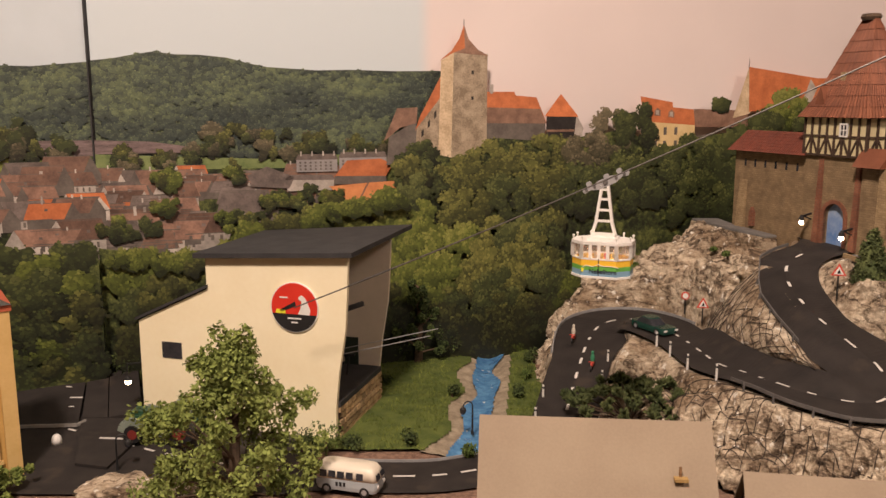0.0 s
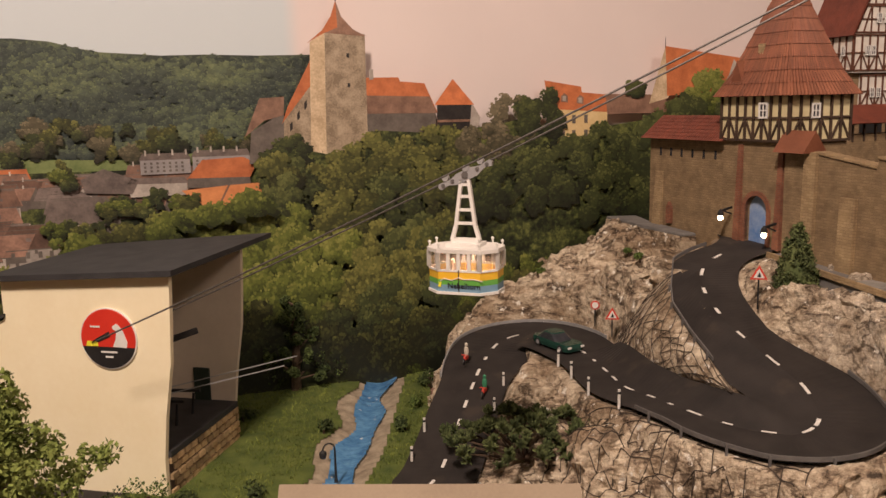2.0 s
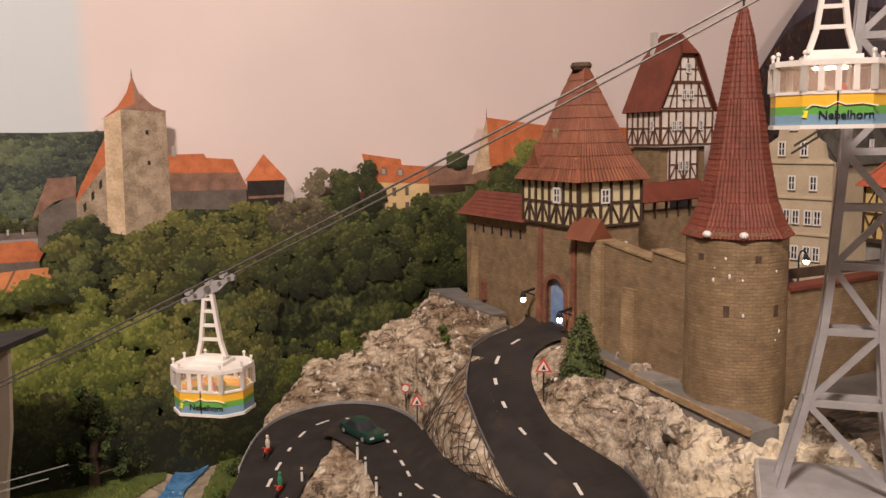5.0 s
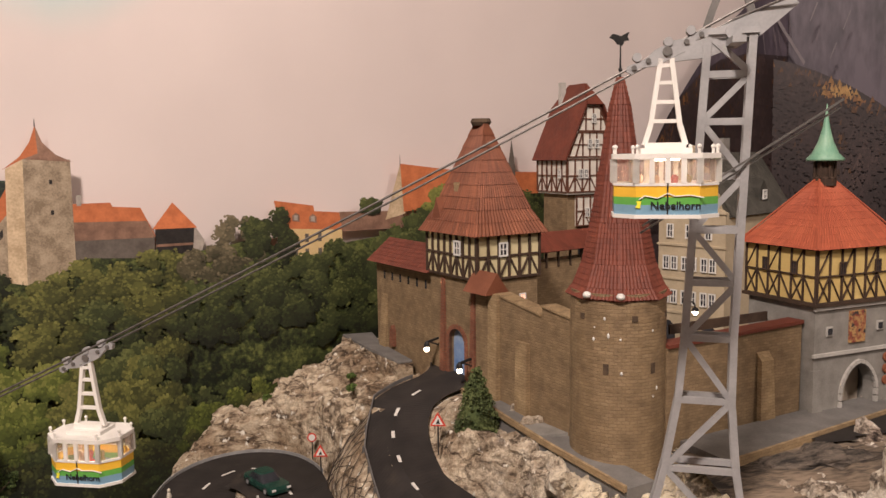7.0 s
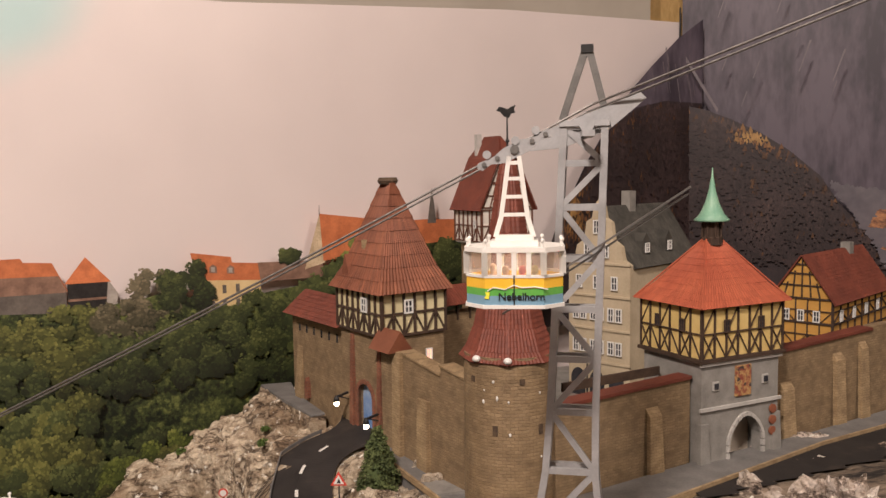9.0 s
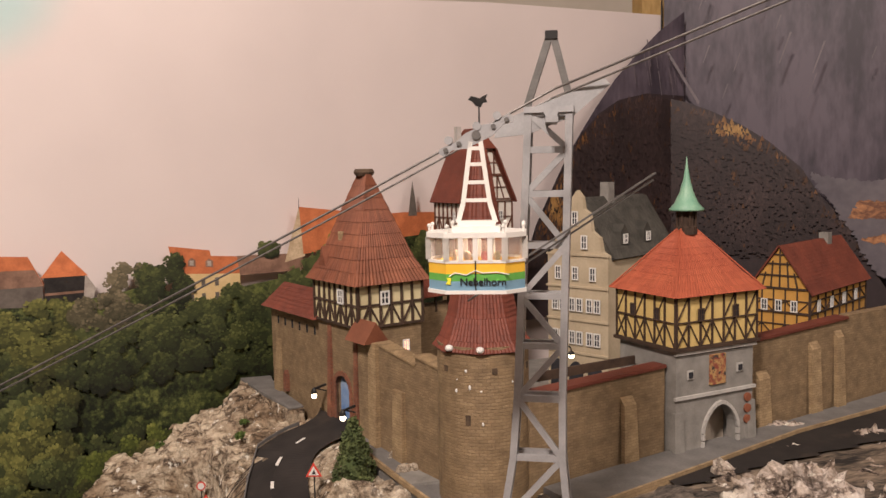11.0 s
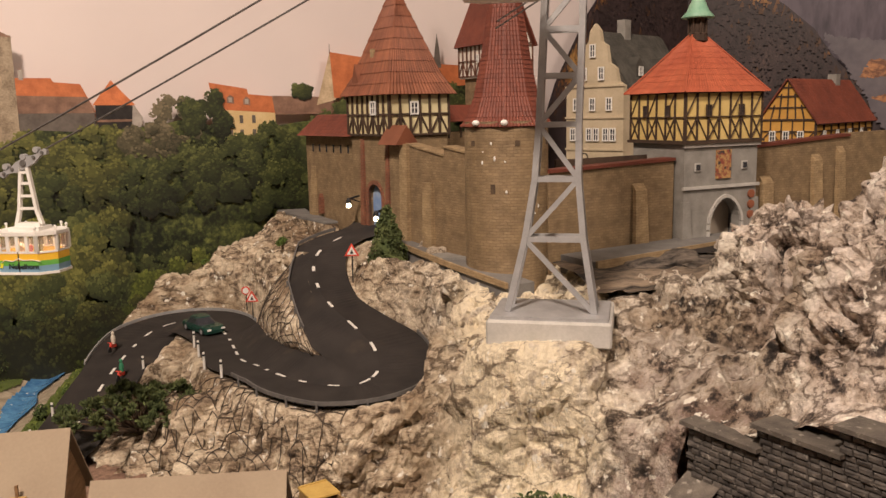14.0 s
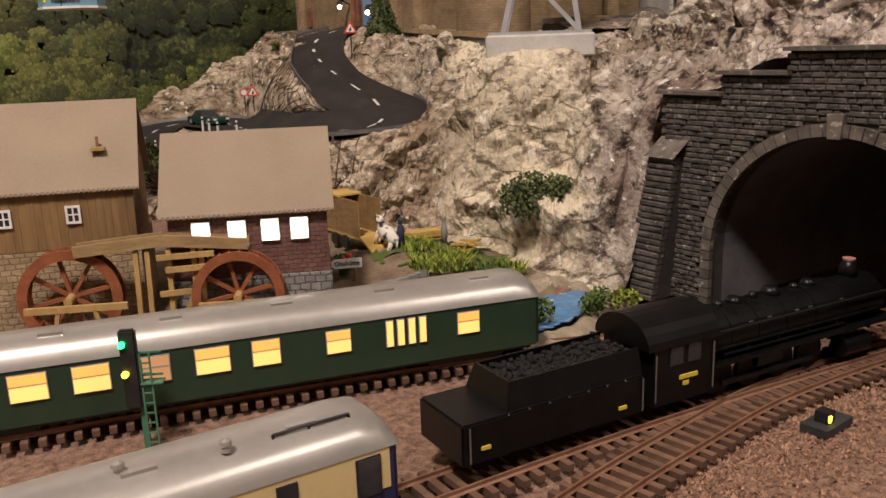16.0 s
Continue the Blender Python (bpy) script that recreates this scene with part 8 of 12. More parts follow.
bm = bm_new()
box(bm, 0.085, 0.1062, 0.0345, 0.099, 0.108, 0.062)
part("door", bm, grainy("dark_green_door", (0.012, 0.022, 0.015), (0.025, 0.040, 0.026), 90, 0.6, 0.1), st, "dark green door")
for k, (x, y) in enumerate(((0.075, 0.050), (0.100, 0.050), (0.075, 0.075), (0.100, 0.075))):
    bm = bm_new()
    beam(bm, (x, y, 0.0345), (x + 0.002, y, 0.052), 0.0014, 0.0014, (0, 1, 0))
    part("trestle_leg", bm, BLACK, st)
for y in (0.050, 0.075):
    bm = bm_new()
    beam(bm, (0.072, y, 0.0525), (0.108, y, 0.0545), 0.0018, 0.0022)
    part("trestle_beam", bm, BLACK, st)
for y in (0.052, 0.077):
    bm = bm_new()
    beam(bm, (0.070, y, 0.052), (0.186, y + 0.011, 0.0825), 0.0006, 0.0007)
    part("guide_rod", bm, GREY_METAL, st, "thin grey guide rod")
bm = bm_new()
beam(bm, (0.117, 0.012, 0.112), (0.135, 0.030, 0.117), 0.003, 0.004)
part("rope_bracket", bm, DARK_METAL, st)
# annex
bm = bm_new()
prism(bm, [(-0.071, 0.0, 0.0), (0.0, 0.0, 0.0), (0.0, 0.0, 0.128), (-0.071, 0.0, 0.095)], (0, 0.004, 0))
box(bm, -0.071, 0.004, 0.0, -0.067, 0.085, 0.095)
part("annex_wall", bm, CREAM_WALL, st)
bm = bm_new()
prism(bm, [(-0.073, -0.003, 0.0955), (0.0015, -0.003, 0.1300), (0.0015, -0.003, 0.1325), (-0.073, -0.003, 0.0980)], (0, 0.092, 0))
part("annex_roof", bm, FELT_ROOF, st)
bm = bm_new()
box(bm, -0.048, -0.0006, 0.062, -0.028, 0.001, 0.077)
part("annex_window", bm, PANE, st)
# round sign on the front wall: plain shapes in its colours
SIGN_RED = grainy("sign_red", (0.62, 0.030, 0.018), (0.70, 0.045, 0.025), 60, 0.45, 0.0)
sx, sz, sr = 0.0845, 0.1175, 0.0212


def disc(bm, cx, cz, r, y0, y1, a0=0.0, a1=2 * math.pi, n=40):
    pts = [(cx + r * math.cos(a0 + (a1 - a0) * k / n), y0, cz + r * math.sin(a0 + (a1 - a0) * k / n)) for k in range(n + (0 if a1 - a0 > 6.2 else 1))]
    prism(bm, pts, (0, y1 - y0, 0))


bm = bm_new()
disc(bm, sx, sz, sr + 0.0008, 0.0, -0.0016)
sign = part("round_sign", bm, WHITE_PAINT, st, "round red and black sign with a white rim")
bm = bm_new()
disc(bm, sx, sz, sr, -0.0016, -0.0020, -0.28, math.pi + 0.28)
part("red_field", bm, SIGN_RED, sign)
bm = bm_new()
disc(bm, sx, sz, sr, -0.0016, -0.0020, math.pi + 0.28, 2 * math.pi - 0.28)
part("black_field", bm, BLACK, sign)
bm = bm_new()
prism(bm, [(sx + x, -0.0020, sz + z) for x, z in ((0.0035, -0.0055), (0.0140, -0.0060), (0.0150, -0.002), (0.0120, 0.006), (0.0095, 0.0095), (0.0070, 0.0112), (0.0040, 0.0090), (0.0045, 0.0070), (0.0070, 0.0060), (0.0060, 0.0))], (0, -0.0003, 0))
part("white_shape", bm, WHITE_PAINT, sign)
bm = bm_new()
prism(bm, [(sx + x, -0.0020, sz + z) for x, z in ((-0.0135, -0.0025), (0.001, 0.0055), (0.0015, 0.0015), (-0.0125, -0.0045))], (0, -0.0004, 0))
part("black_horn", bm, BLACK, sign)
bm = bm_new()
prism(bm, [(sx + x, -0.0020, sz + z) for x, z in ((-0.0175, -0.0055), (-0.0080, -0.0055), (-0.0085, -0.0020), (-0.0165, -0.0020))], (0, -0.0004, 0))
part("yellow_box", bm, YELLOW_SHAPE, sign)
for z, w, x0, mt in ((0.0085, 0.0075, -0.0095, WHITE_PAINT), (-0.0095, 0.0125, 0.0, WHITE_PAINT), (-0.0130, 0.0060, 0.0, WHITE_PAINT)):
    bm = bm_new()
    box(bm, sx + x0 - w / 2, -0.0024, sz + z - 0.0006, sx + x0 + w / 2, -0.0020, sz + z + 0.0006)
    part("bar", bm, mt, sign)


# ---- buildings behind the castle wall ----
def gable_house(name, m, w, d, wall_h, roof_h, wall_mat, roof_mat, label, category="house", group="", over=0.004, timber=None, bays=(5, 7), gable_tiles=0):
    """A house with its gable on the local front (y = 0) and its ridge along y."""
    ob = thing(name, m, label, category, group)
    bm = bm_new()
    prism(bm, [(0, 0, 0), (w, 0, 0), (w, 0, wall_h), (w / 2, 0, wall_h + roof_h), (0, 0, wall_h)], (0, d, 0))
    part("wall", bm, wall_mat, ob)
    n = Vector((roof_h, 0, w / 2)).normalized()
    for s in (-1, 1):
        k = over / (w / 2)
        eave = (w / 2 + s * (w / 2) * (1 + k), wall_h - roof_h * k)
        core, tiles = bm_new(), bm_new()
        a, b = Vector((eave[0], -over, eave[1])), Vector((eave[0], d + over, eave[1]))
        c, e = Vector((w / 2, d + over, wall_h + roof_h)), Vector((w / 2, -over, wall_h + roof_h))
        lift = Vector((s * n.x, 0, n.z)) * 0.0016
        prism(core, [a, b, c, e], lift)
        r = part("roof", core, roof_mat, ob)
        if s > 0:
            shingles(tiles, a + lift, b + lift, c + lift, e + lift, max(8, int(d / 0.0022)), max(6, int(math.hypot(w / 2, roof_h) / 0.0035)), 0.0005)
        else:
            shingles(tiles, b + lift, a + lift, e + lift, c + lift, max(8, int(d / 0.0022)), max(6, int(math.hypot(w / 2, roof_h) / 0.0035)), 0.0005)
        part("tiles", tiles, roof_mat, r)
    if timber:
        bm = bm_new()
        floors = max(1, int(round(wall_h / 0.026)))
        for f in range(timber[0], floors):
            z0, z1 = wall_h * f / floors, wall_h * (f + 1) / floors
            timber_face(bm, (0, 0), (w, 0), z0, z1, bays[0], 1, True, 0.0011, (0, -1, 0))
            timber_face(bm, (0, d), (0, 0), z0, z1, bays[1], 1, True, 0.0011, (-1, 0, 0))
            timber_face(bm, (w, 0), (w, d), z0, z1, bays[1], 1, True, 0.0011, (1, 0, 0))
        for t in (0.0, 0.3, 0.58, 0.8):
            hw = w / 2 * (1 - t)
            z = wall_h + roof_h * t
            beam(bm, (w / 2 - hw, -0.0006, z), (w / 2 + hw, -0.0006, z), 0.0016, 0.0014, (0, 1, 0))
        for u in (-0.6, -0.3, 0.0, 0.3, 0.6):
            beam(bm, (w / 2 + u * w / 2, -0.0006, wall_h), (w / 2 + u * w / 2 * 0.8, -0.0006, wall_h + roof_h * (1 - abs(u)) * 0.92), 0.0014, 0.0014, (0, 1, 0))
        part("timber_frame", bm, TIMBER, ob, "dark timber frame")
    return ob


# tall white half-timbered house with a half-hipped roof on a narrow stone tower
FW, FD, FO = 0.066, 0.058, 0.004
fh = thing("half_timbered_house", at(0.540, 0.9585, 0.170, 13), "tall white half-timbered tower house with steep red half-hipped roof", "house")
bm = bm_new()
box(bm, 0.004, 0.006, 0.0, FW - 0.004, FD - 0.006, 0.157)
part("stone_base", bm, CASTLE, fh, "brown stone tower base")
bm = bm_new()
box(bm, 0.0, 0.0, 0.157, FW, FD, 0.195)
part("wall", bm, INFILL_WHITE, fh)
bm = bm_new()
box(bm, 0.014, 0.0035, 0.122, 0.050, 0.0075, 0.155)
part("oriel", bm, INFILL_WHITE, fh)
bm = bm_new()
box(bm, 0.018, 0.0050, 0.085, 0.046, 0.0062, 0.120)
part("dark_opening", bm, BLACK, fh)
HIP, TOP = 0.252, 0.2755
kx = (FW / 2 + FO) * (TOP - HIP) / (TOP - 0.193)
bm = bm_new()
prism(bm, [(0, 0, 0.195), (FW, 0, 0.195), (FW / 2 + kx - 0.002, 0, HIP), (FW / 2 - kx + 0.002, 0, HIP)], (0, FD, 0))
part("gable", bm, INFILL_WHITE, fh)
e0, e1 = Vector((-FO, -FO, 0.193)), Vector((FW + FO, -FO, 0.193))
e2, e3 = Vector((FW + FO, FD + FO, 0.193)), Vector((-FO, FD + FO, 0.193))
h0, h1 = Vector((FW / 2 - kx, -FO, HIP)), Vector((FW / 2 + kx, -FO, HIP))
h2, h3 = Vector((FW / 2 + kx, FD + FO, HIP)), Vector((FW / 2 - kx, FD + FO, HIP))
r0, r1 = Vector((FW / 2, 0.014, TOP)), Vector((FW / 2, FD - 0.014, TOP))
for pts, quad, n in (((e3, e0, h0, r0, r1, h3), (e3, e0, h0, h3), (28, 20)), ((e1, e2, h2, r1, r0, h1), (e1, e2, h2, h1), (28, 20)), ((h0, h1, r0), None, None), ((h2, h3, r1), None, None)):
    nrm = (pts[1] - pts[0]).cross(pts[2] - pts[0]).normalized()
    bm = bm_new()
    prism(bm, list(pts), nrm * 0.0016)
    r = part("roof", bm, ROOF_BRICK, fh)
    if n:
        a, b, c, d = quad
        bm = bm_new()
        lift = nrm * 0.0017
        shingles(bm, a + lift, b + lift, c + lift, d + lift, n[0], n[1], 0.0005)
        part("tiles", bm, ROOF_BRICK, r)
bm = bm_new()
timber_face(bm, (0, 0), (FW, 0), 0.159, 0.195, 7, 1, True, 0.0011, (0, -1, 0))
timber_face(bm, (0, FD), (0, 0), 0.159, 0.195, 6, 1, True, 0.0011, (-1, 0, 0))
timber_face(bm, (FW, 0), (FW, FD), 0.159, 0.195, 6, 1, True, 0.0011, (1, 0, 0))
timber_face(bm, (0.014, 0.0035), (0.050, 0.0035), 0.122, 0.155, 4, 1, True, 0.0011, (0, -1, 0))
for z0, z1, n in ((0.197, 0.223, 7), (0.2245, 0.250, 4)):
    w0, w1 = [(FW / 2 + FO) * (TOP - z) / (TOP - 0.193) - 0.0035 for z in (z0, z1)]
    beam(bm, (FW / 2 - w0, -0.0006, z0), (FW / 2 + w0, -0.0006, z0), 0.0012, 0.0015, (0, 1, 0))
    beam(bm, (FW / 2 - w1, -0.0006, z1), (FW / 2 + w1, -0.0006, z1), 0.0012, 0.0015, (0, 1, 0))
    zm = (z0 + z1) / 2
    beam(bm, (FW / 2 - (w0 + w1) / 2, -0.0006, zm), (FW / 2 + (w0 + w1) / 2, -0.0006, zm), 0.0010, 0.0013, (0, 1, 0))
    for k in range(n + 1):
        u = 2 * k / n - 1
        beam(bm, (FW / 2 + u * w0, -0.0006, z0), (FW / 2 + u * (w1 if abs(u) > 0.5 else w0), -0.0006, z1), 0.0010, 0.0014, (0, 1, 0))
part("timber_frame", bm, RED_TIMBER, fh, "red-brown timber frame")
for x, z in ((0.016, 0.174), (0.023, 0.174), (0.050, 0.174), (0.028, 0.206), (0.037, 0.206), (0.033, 0.233), (0.028, 0.132), (0.036, 0.132)):
    small_window(fh, x, z, 0.0055, 0.010, 0.0026 if z < 0.15 else -0.0012)
small_window(fh, 0.012, 0.174, 0.0055, 0.010, -0.0012, -1, "y")
bm = bm_new()
box(bm, 0.022, 0.044, 0.250, 0.028, 0.050, 0.279)
part("chimney", bm, CONCRETE, fh)

# covered wall walk between gatehouse and tower house
walkway = thing("covered_walkway", at(0.465, 0.860, 0.170, 25), "stone wall walk with red tiled roof behind the gatehouse", "wall walk")
bm = bm_new()
box(bm, 0.0, 0.0, 0.0, 0.110, 0.020, 0.098)
part("wall", bm, CASTLE, walkway)
bm = bm_new()
for k in range(7):
    beam(bm, (0.004 + k * 0.0165, 0.0, 0.092), (0.004 + k * 0.0165, 0.0, 0.110), 0.002, 0.002, (0, 1, 0))
part("post_row", bm, TIMBER, walkway)
bm = bm_new()
prism(bm, [(-0.004, -0.008, 0.108), (-0.004, 0.010, 0.124), (-0.004, 0.028, 0.108)], (0.118, 0, 0))
r = part("roof", bm, ROOF_BRICK, walkway)
bm = bm_new()
shingles(bm, (-0.004, -0.009, 0.1085), (0.114, -0.009, 0.1085), (0.114, 0.010, 0.1255), (-0.004, 0.010, 0.1255), 36, 6, 0.0006)
part("tiles", bm, ROOF_BRICK, r)

# white gabled town hall
WH = thing("town_hall", at(0.612, 0.890, 0.170, -60), "pale stone town hall with stepped gable and grey slate roof", "building")
WW, WD = 0.073, 0.13
PALE_STONE = grainy("pale_stone", (0.42, 0.345, 0.235), (0.55, 0.465, 0.33), 50, 0.85, 0.15)
gable = [(0, 0), (WW, 0), (WW, 0.142), (WW * 0.90, 0.146), (WW * 0.86, 0.160), (WW * 0.74, 0.166), (WW * 0.70, 0.184), (WW * 0.61, 0.188), (WW * 0.58, 0.200), (WW * 0.5, 0.207),
         (WW * 0.42, 0.200), (WW * 0.39, 0.188), (WW * 0.30, 0.184), (WW * 0.26, 0.166), (WW * 0.14, 0.160), (WW * 0.10, 0.146), (0, 0.142)]
bm = bm_new()
prism(bm, [(x, 0, z) for x, z in gable], (0, 0.006, 0))
part("gable_wall", bm, PALE_STONE, WH)
bm = bm_new()
box(bm, 0.0, 0.006, 0.0, WW, WD, 0.138)
part("wall", bm, PALE_STONE, WH)
core, tiles = bm_new(), bm_new()
prism(core, [(-0.003, 0.006, 0.138), (WW / 2, 0.006, 0.198), (WW + 0.003, 0.006, 0.138)], (0, WD, 0))
r = part("roof", core, SLATE, WH, "grey slate roof")
shingles(tiles, (WW + 0.0035, 0.006, 0.1385), (WW + 0.0035, WD, 0.1385), (WW / 2, WD, 0.1995), (WW / 2, 0.006, 0.1995), 50, 20, 0.0006)
part("tiles", tiles, SLATE, r)
for z in (0.040, 0.074, 0.108, 0.141):
    bm = bm_new()
    box(bm, -0.001, -0.0016, z, WW + 0.001, 0.0, z + 0.0022)
    part("cornice", bm, PALE_STONE, WH)
for z, xs in ((0.050, (0.010, 0.019, 0.031, 0.040, 0.052, 0.061)), (0.084, (0.010, 0.019, 0.031, 0.040, 0.052, 0.061)), (0.116, (0.014, 0.035, 0.056)), (0.148, (0.024, 0.046)), (0.172, (0.035,))):
    for x in xs:
        small_window(WH, x, z, 0.0075, 0.014, -0.0012)
for x in (0.012, 0.035, 0.058):
    bm = bm_new()
    prism(bm, [(x + a, -0.0010, b) for a, b in arch_pts(0.0085, 0.022, 8, 0.2)], (0, 0.002, 0))
    part("arcade_arch", bm, PANE, WH)
for y in (0.030, 0.075):
    bm = bm_new()
    prism(bm, [(WW - 0.004, y, 0.150), (WW - 0.004, y + 0.014, 0.150), (WW - 0.004, y + 0.014, 0.164), (WW - 0.004, y + 0.007, 0.172), (WW - 0.004, y, 0.164)], (-0.03, 0, 0))
    dm = part("dormer", bm, SLATE, WH)
    small_window(WH, y + 0.007, 0.152, 0.008, 0.010, WW - 0.0032, 1, "y")
bm = bm_new()
box(bm, WW / 2 - 0.005, 0.050, 0.19, WW / 2 + 0.005, 0.062, 0.214)
part("chimney", bm, GREY_STONE, WH)

# yellow house inside the far wall
yh = gable_house("half_timbered_house", at(0.8224, 0.8388, 0.172, -61.4), 0.061, 0.16, 0.100, 0.043, INFILL_ORANGE, ROOF_BRICK, "orange half-timbered house with dark red roof behind the wall", over=0.004, timber=(0, 3), bays=(5, 8))
for x in (0.015, 0.030, 0.046):
    small_window(yh, x, 0.076, 0.007, 0.012, -0.0012)
for y in (0.02, 0.055, 0.09, 0.125):
    small_window(yh, y, 0.076, 0.007, 0.012, 0.0622, 1, "y")
bm = bm_new()
box(bm, 0.027, 0.11, 0.130, 0.037, 0.122, 0.150)
part("chimney", bm, GREY_STONE, yh)

# courtyard floor
bm = bm_new()
box(bm, 0.40, 0.66, 0.160, 1.15, 1.00, 0.1735)
tagged(part("courtyard", bm, GREY_STONE), "grey stone courtyard behind the castle wall", "pavement", kind="structure")

# ---- yellow house at the station yard ----
cor = thing("corner_house", at(-0.3320, 0.6170, 0.030, 34), "ochre yellow house corner with cream window frames and slate roof", "house")
OCHRE = grainy("ochre_plaster", (0.46, 0.27, 0.075), (0.56, 0.35, 0.11), 50, 0.8, 0.12)
OCHRE_TRIM = grainy("pale_ochre_trim", (0.56, 0.37, 0.13), (0.64, 0.44, 0.18), 60, 0.7, 0.08)
bm = bm_new()
box(bm, -0.14, 0.0, 0.0, 0.0, 0.05, 0.134)
part("wall", bm, OCHRE, cor)
bm = bm_new()
box(bm, -0.146, -0.004, 0.134, 0.003, 0.056, 0.139)
part("cornice", bm, ROOF_ORANGE, cor)
bm = bm_new()
prism(bm, [(-0.146, -0.006, 0.139), (0.003, -0.006, 0.139), (-0.030, 0.025, 0.156), (-0.136, 0.025, 0.156)], (0, 0.004, 0))
part("roof", bm, SLATE, cor)
bm = bm_new()
box(bm, -0.0090, -0.0030, 0.0, 0.0015, 0.0, 0.134)
part("corner_strip", bm, OCHRE_TRIM, cor)
for x in (-0.028, -0.065, -0.102):
    for z in (0.016, 0.070):
        bm = bm_new()
        for q in ((x - 0.0145, z, x - 0.0105, z + 0.046), (x + 0.0105, z, x + 0.0145, z + 0.046), (x - 0.0105, z, x + 0.0105, z + 0.004), (x - 0.0105, z + 0.042, x + 0.0105, z + 0.046), (x - 0.0165, z - 0.003, x + 0.0165, z)):
            box(bm, q[0], -0.0026, q[1], q[2], 0.001, q[3])
        w_ = part("window_frame", bm, OCHRE_TRIM, cor)
        bm = bm_new()
        box(bm, x - 0.0105, -0.0010, z + 0.004, x + 0.0105, 0.0005, z + 0.042)
        part("pane", bm, PANE, w_)
        bm = bm_new()
        box(bm, x - 0.0010, -0.0018, z + 0.004, x + 0.0010, -0.0010, z + 0.042)
        part("glazing_bar", bm, BROWN_WOOD, w_)

# ---- mills ----
MILL_PLANK = grainy("ochre_brown_plank", (0.17, 0.098, 0.038), (0.31, 0.19, 0.078), 60, 0.75, 0.3, stretch=(1, 1, 0.15), random_tint=0.12)
MILL_BRICK = masonry("purple_brick", (0.155, 0.070, 0.060), (0.205, 0.100, 0.085), (0.10, 0.065, 0.060), 0.0052, 0.0025)
MILL_STONE = masonry("grey_rubble", (0.22, 0.225, 0.23), (0.33, 0.33, 0.325), (0.13, 0.13, 0.13), 0.0058, 0.0042)
MILL_OCHRE = masonry("ochre_rubble", (0.36, 0.27, 0.16), (0.46, 0.36, 0.23), (0.28, 0.21, 0.13), 0.0055, 0.0034)
RUST = grainy("rusty_wheel", (0.16, 0.045, 0.016), (0.32, 0.105, 0.038), 90, 0.8, 0.5)


def mill(m, w, d, eave, ridge, label, over=0.004):
    """A mill house: local x along the front, y to the back; the ridge runs along x."""
    ob = thing("mill_house", m, label, "mill", "mill houses")
    slope = (ridge - eave) / (d / 2)
    for y0, y1, z0, z1 in ((-over, d / 2, eave - slope * over, ridge), (d + over, d / 2, eave - slope * over, ridge)):
        bm = bm_new()
        prism(bm, [(-over, y0, z0), (w + over, y0, z0), (w + over, y1, z1), (-over, y1, z1)], (0, 0, 0.0018))
        r = part("roof", bm, BROWN_ROOF, ob, "plain grey-brown board roof")
        if y0 < 0:
            bm = bm_new()
            n = int(w / 0.0024)
            for k in range(n):
                x = -over + (w + 2 * over) * (k + 0.5) / n
                tube(bm, (x, y0 - 0.0004, z0 + 0.0004), (x, y0 + 0.003, z0 + 0.0004 + slope * 0.003), 0.0007, n=6)
            tagged(part("eave_edge", bm, BROWN_ROOF, r), kind="stuff")
    return ob


MR_ = at(0.1655, 0.4045, 0.006, -10)
mr = mill(MR_, 0.0852, 0.062, 0.0735, 0.1100, "purple brick mill with lit windows and plain brown roof")
bm = bm_new()
prism(bm, [(0, 0.0, 0.034), (0, 0.062, 0.034), (0, 0.062, 0.074), (0, 0.031, 0.108), (0, 0.0, 0.074)], (0.0852, 0, 0))
part("wall", bm, MILL_BRICK, mr)
bm = bm_new()
box(bm, -0.0008, -0.0012, 0.0, 0.0860, 0.0632, 0.034)
part("stone_base", bm, MILL_STONE, mr)
for x in (0.0172, 0.0362, 0.0540, 0.0698):
    bm = bm_new()
    box(bm, x - 0.0050, -0.0012, 0.0535, x + 0.0050, 0.001, 0.0660)
    w_ = part("window_frame", bm, WHITE_PAINT, mr)
    bm = bm_new()
    box(bm, x - 0.0045, -0.0020, 0.0540, x + 0.0045, -0.0010, 0.0655)
    part("lit_pane", bm, WINDOW_GLOW, w_, "brightly lit white pane")
ML_ = at(0.0230, 0.4400, 0.006, -5)
ml = mill(ML_, 0.1268, 0.064, 0.0885, 0.1290, "timber and rubble mill with plain brown roof")
bm = bm_new()
prism(bm, [(0, 0.0, 0.052), (0, 0.064, 0.052), (0, 0.064, 0.090), (0, 0.032, 0.127), (0, 0.0, 0.090)], (0.1268, 0, 0))
part("upper_wall", bm, BROWN_WOOD, ml, "brown plank upper wall")
for k in range(32):
    bm = bm_new()
    box(bm, 0.0003 + k * 0.00395, -0.0014 + 0.0003 * (k % 3) / 2, 0.0525, 0.0003 + k * 0.00395 + 0.00385, 0.0, 0.0885)
    part("plank", bm, MILL_PLANK, ml)
bm = bm_new()
box(bm, -0.001, -0.0016, 0.0, 0.1278, 0.0656, 0.052)
part("stone_base", bm, MILL_OCHRE, ml)
for x in (0.033, 0.060, 0.0950):
    small_window(ml, x, 0.0665, 0.0078, 0.0100, -0.0016)
bm = bm_new()
beam(bm, (0.110, 0.010, 0.098), (0.110, 0.010, 0.112), 0.0014, 0.0014, (0, 1, 0))
part("hoist_post", bm, BROWN_WOOD, ml)
bm = bm_new()
box(bm, 0.1065, 0.006, 0.1045, 0.1140, 0.0105, 0.1062)
part("hoist_shelf", bm, PALE_WOOD, ml)


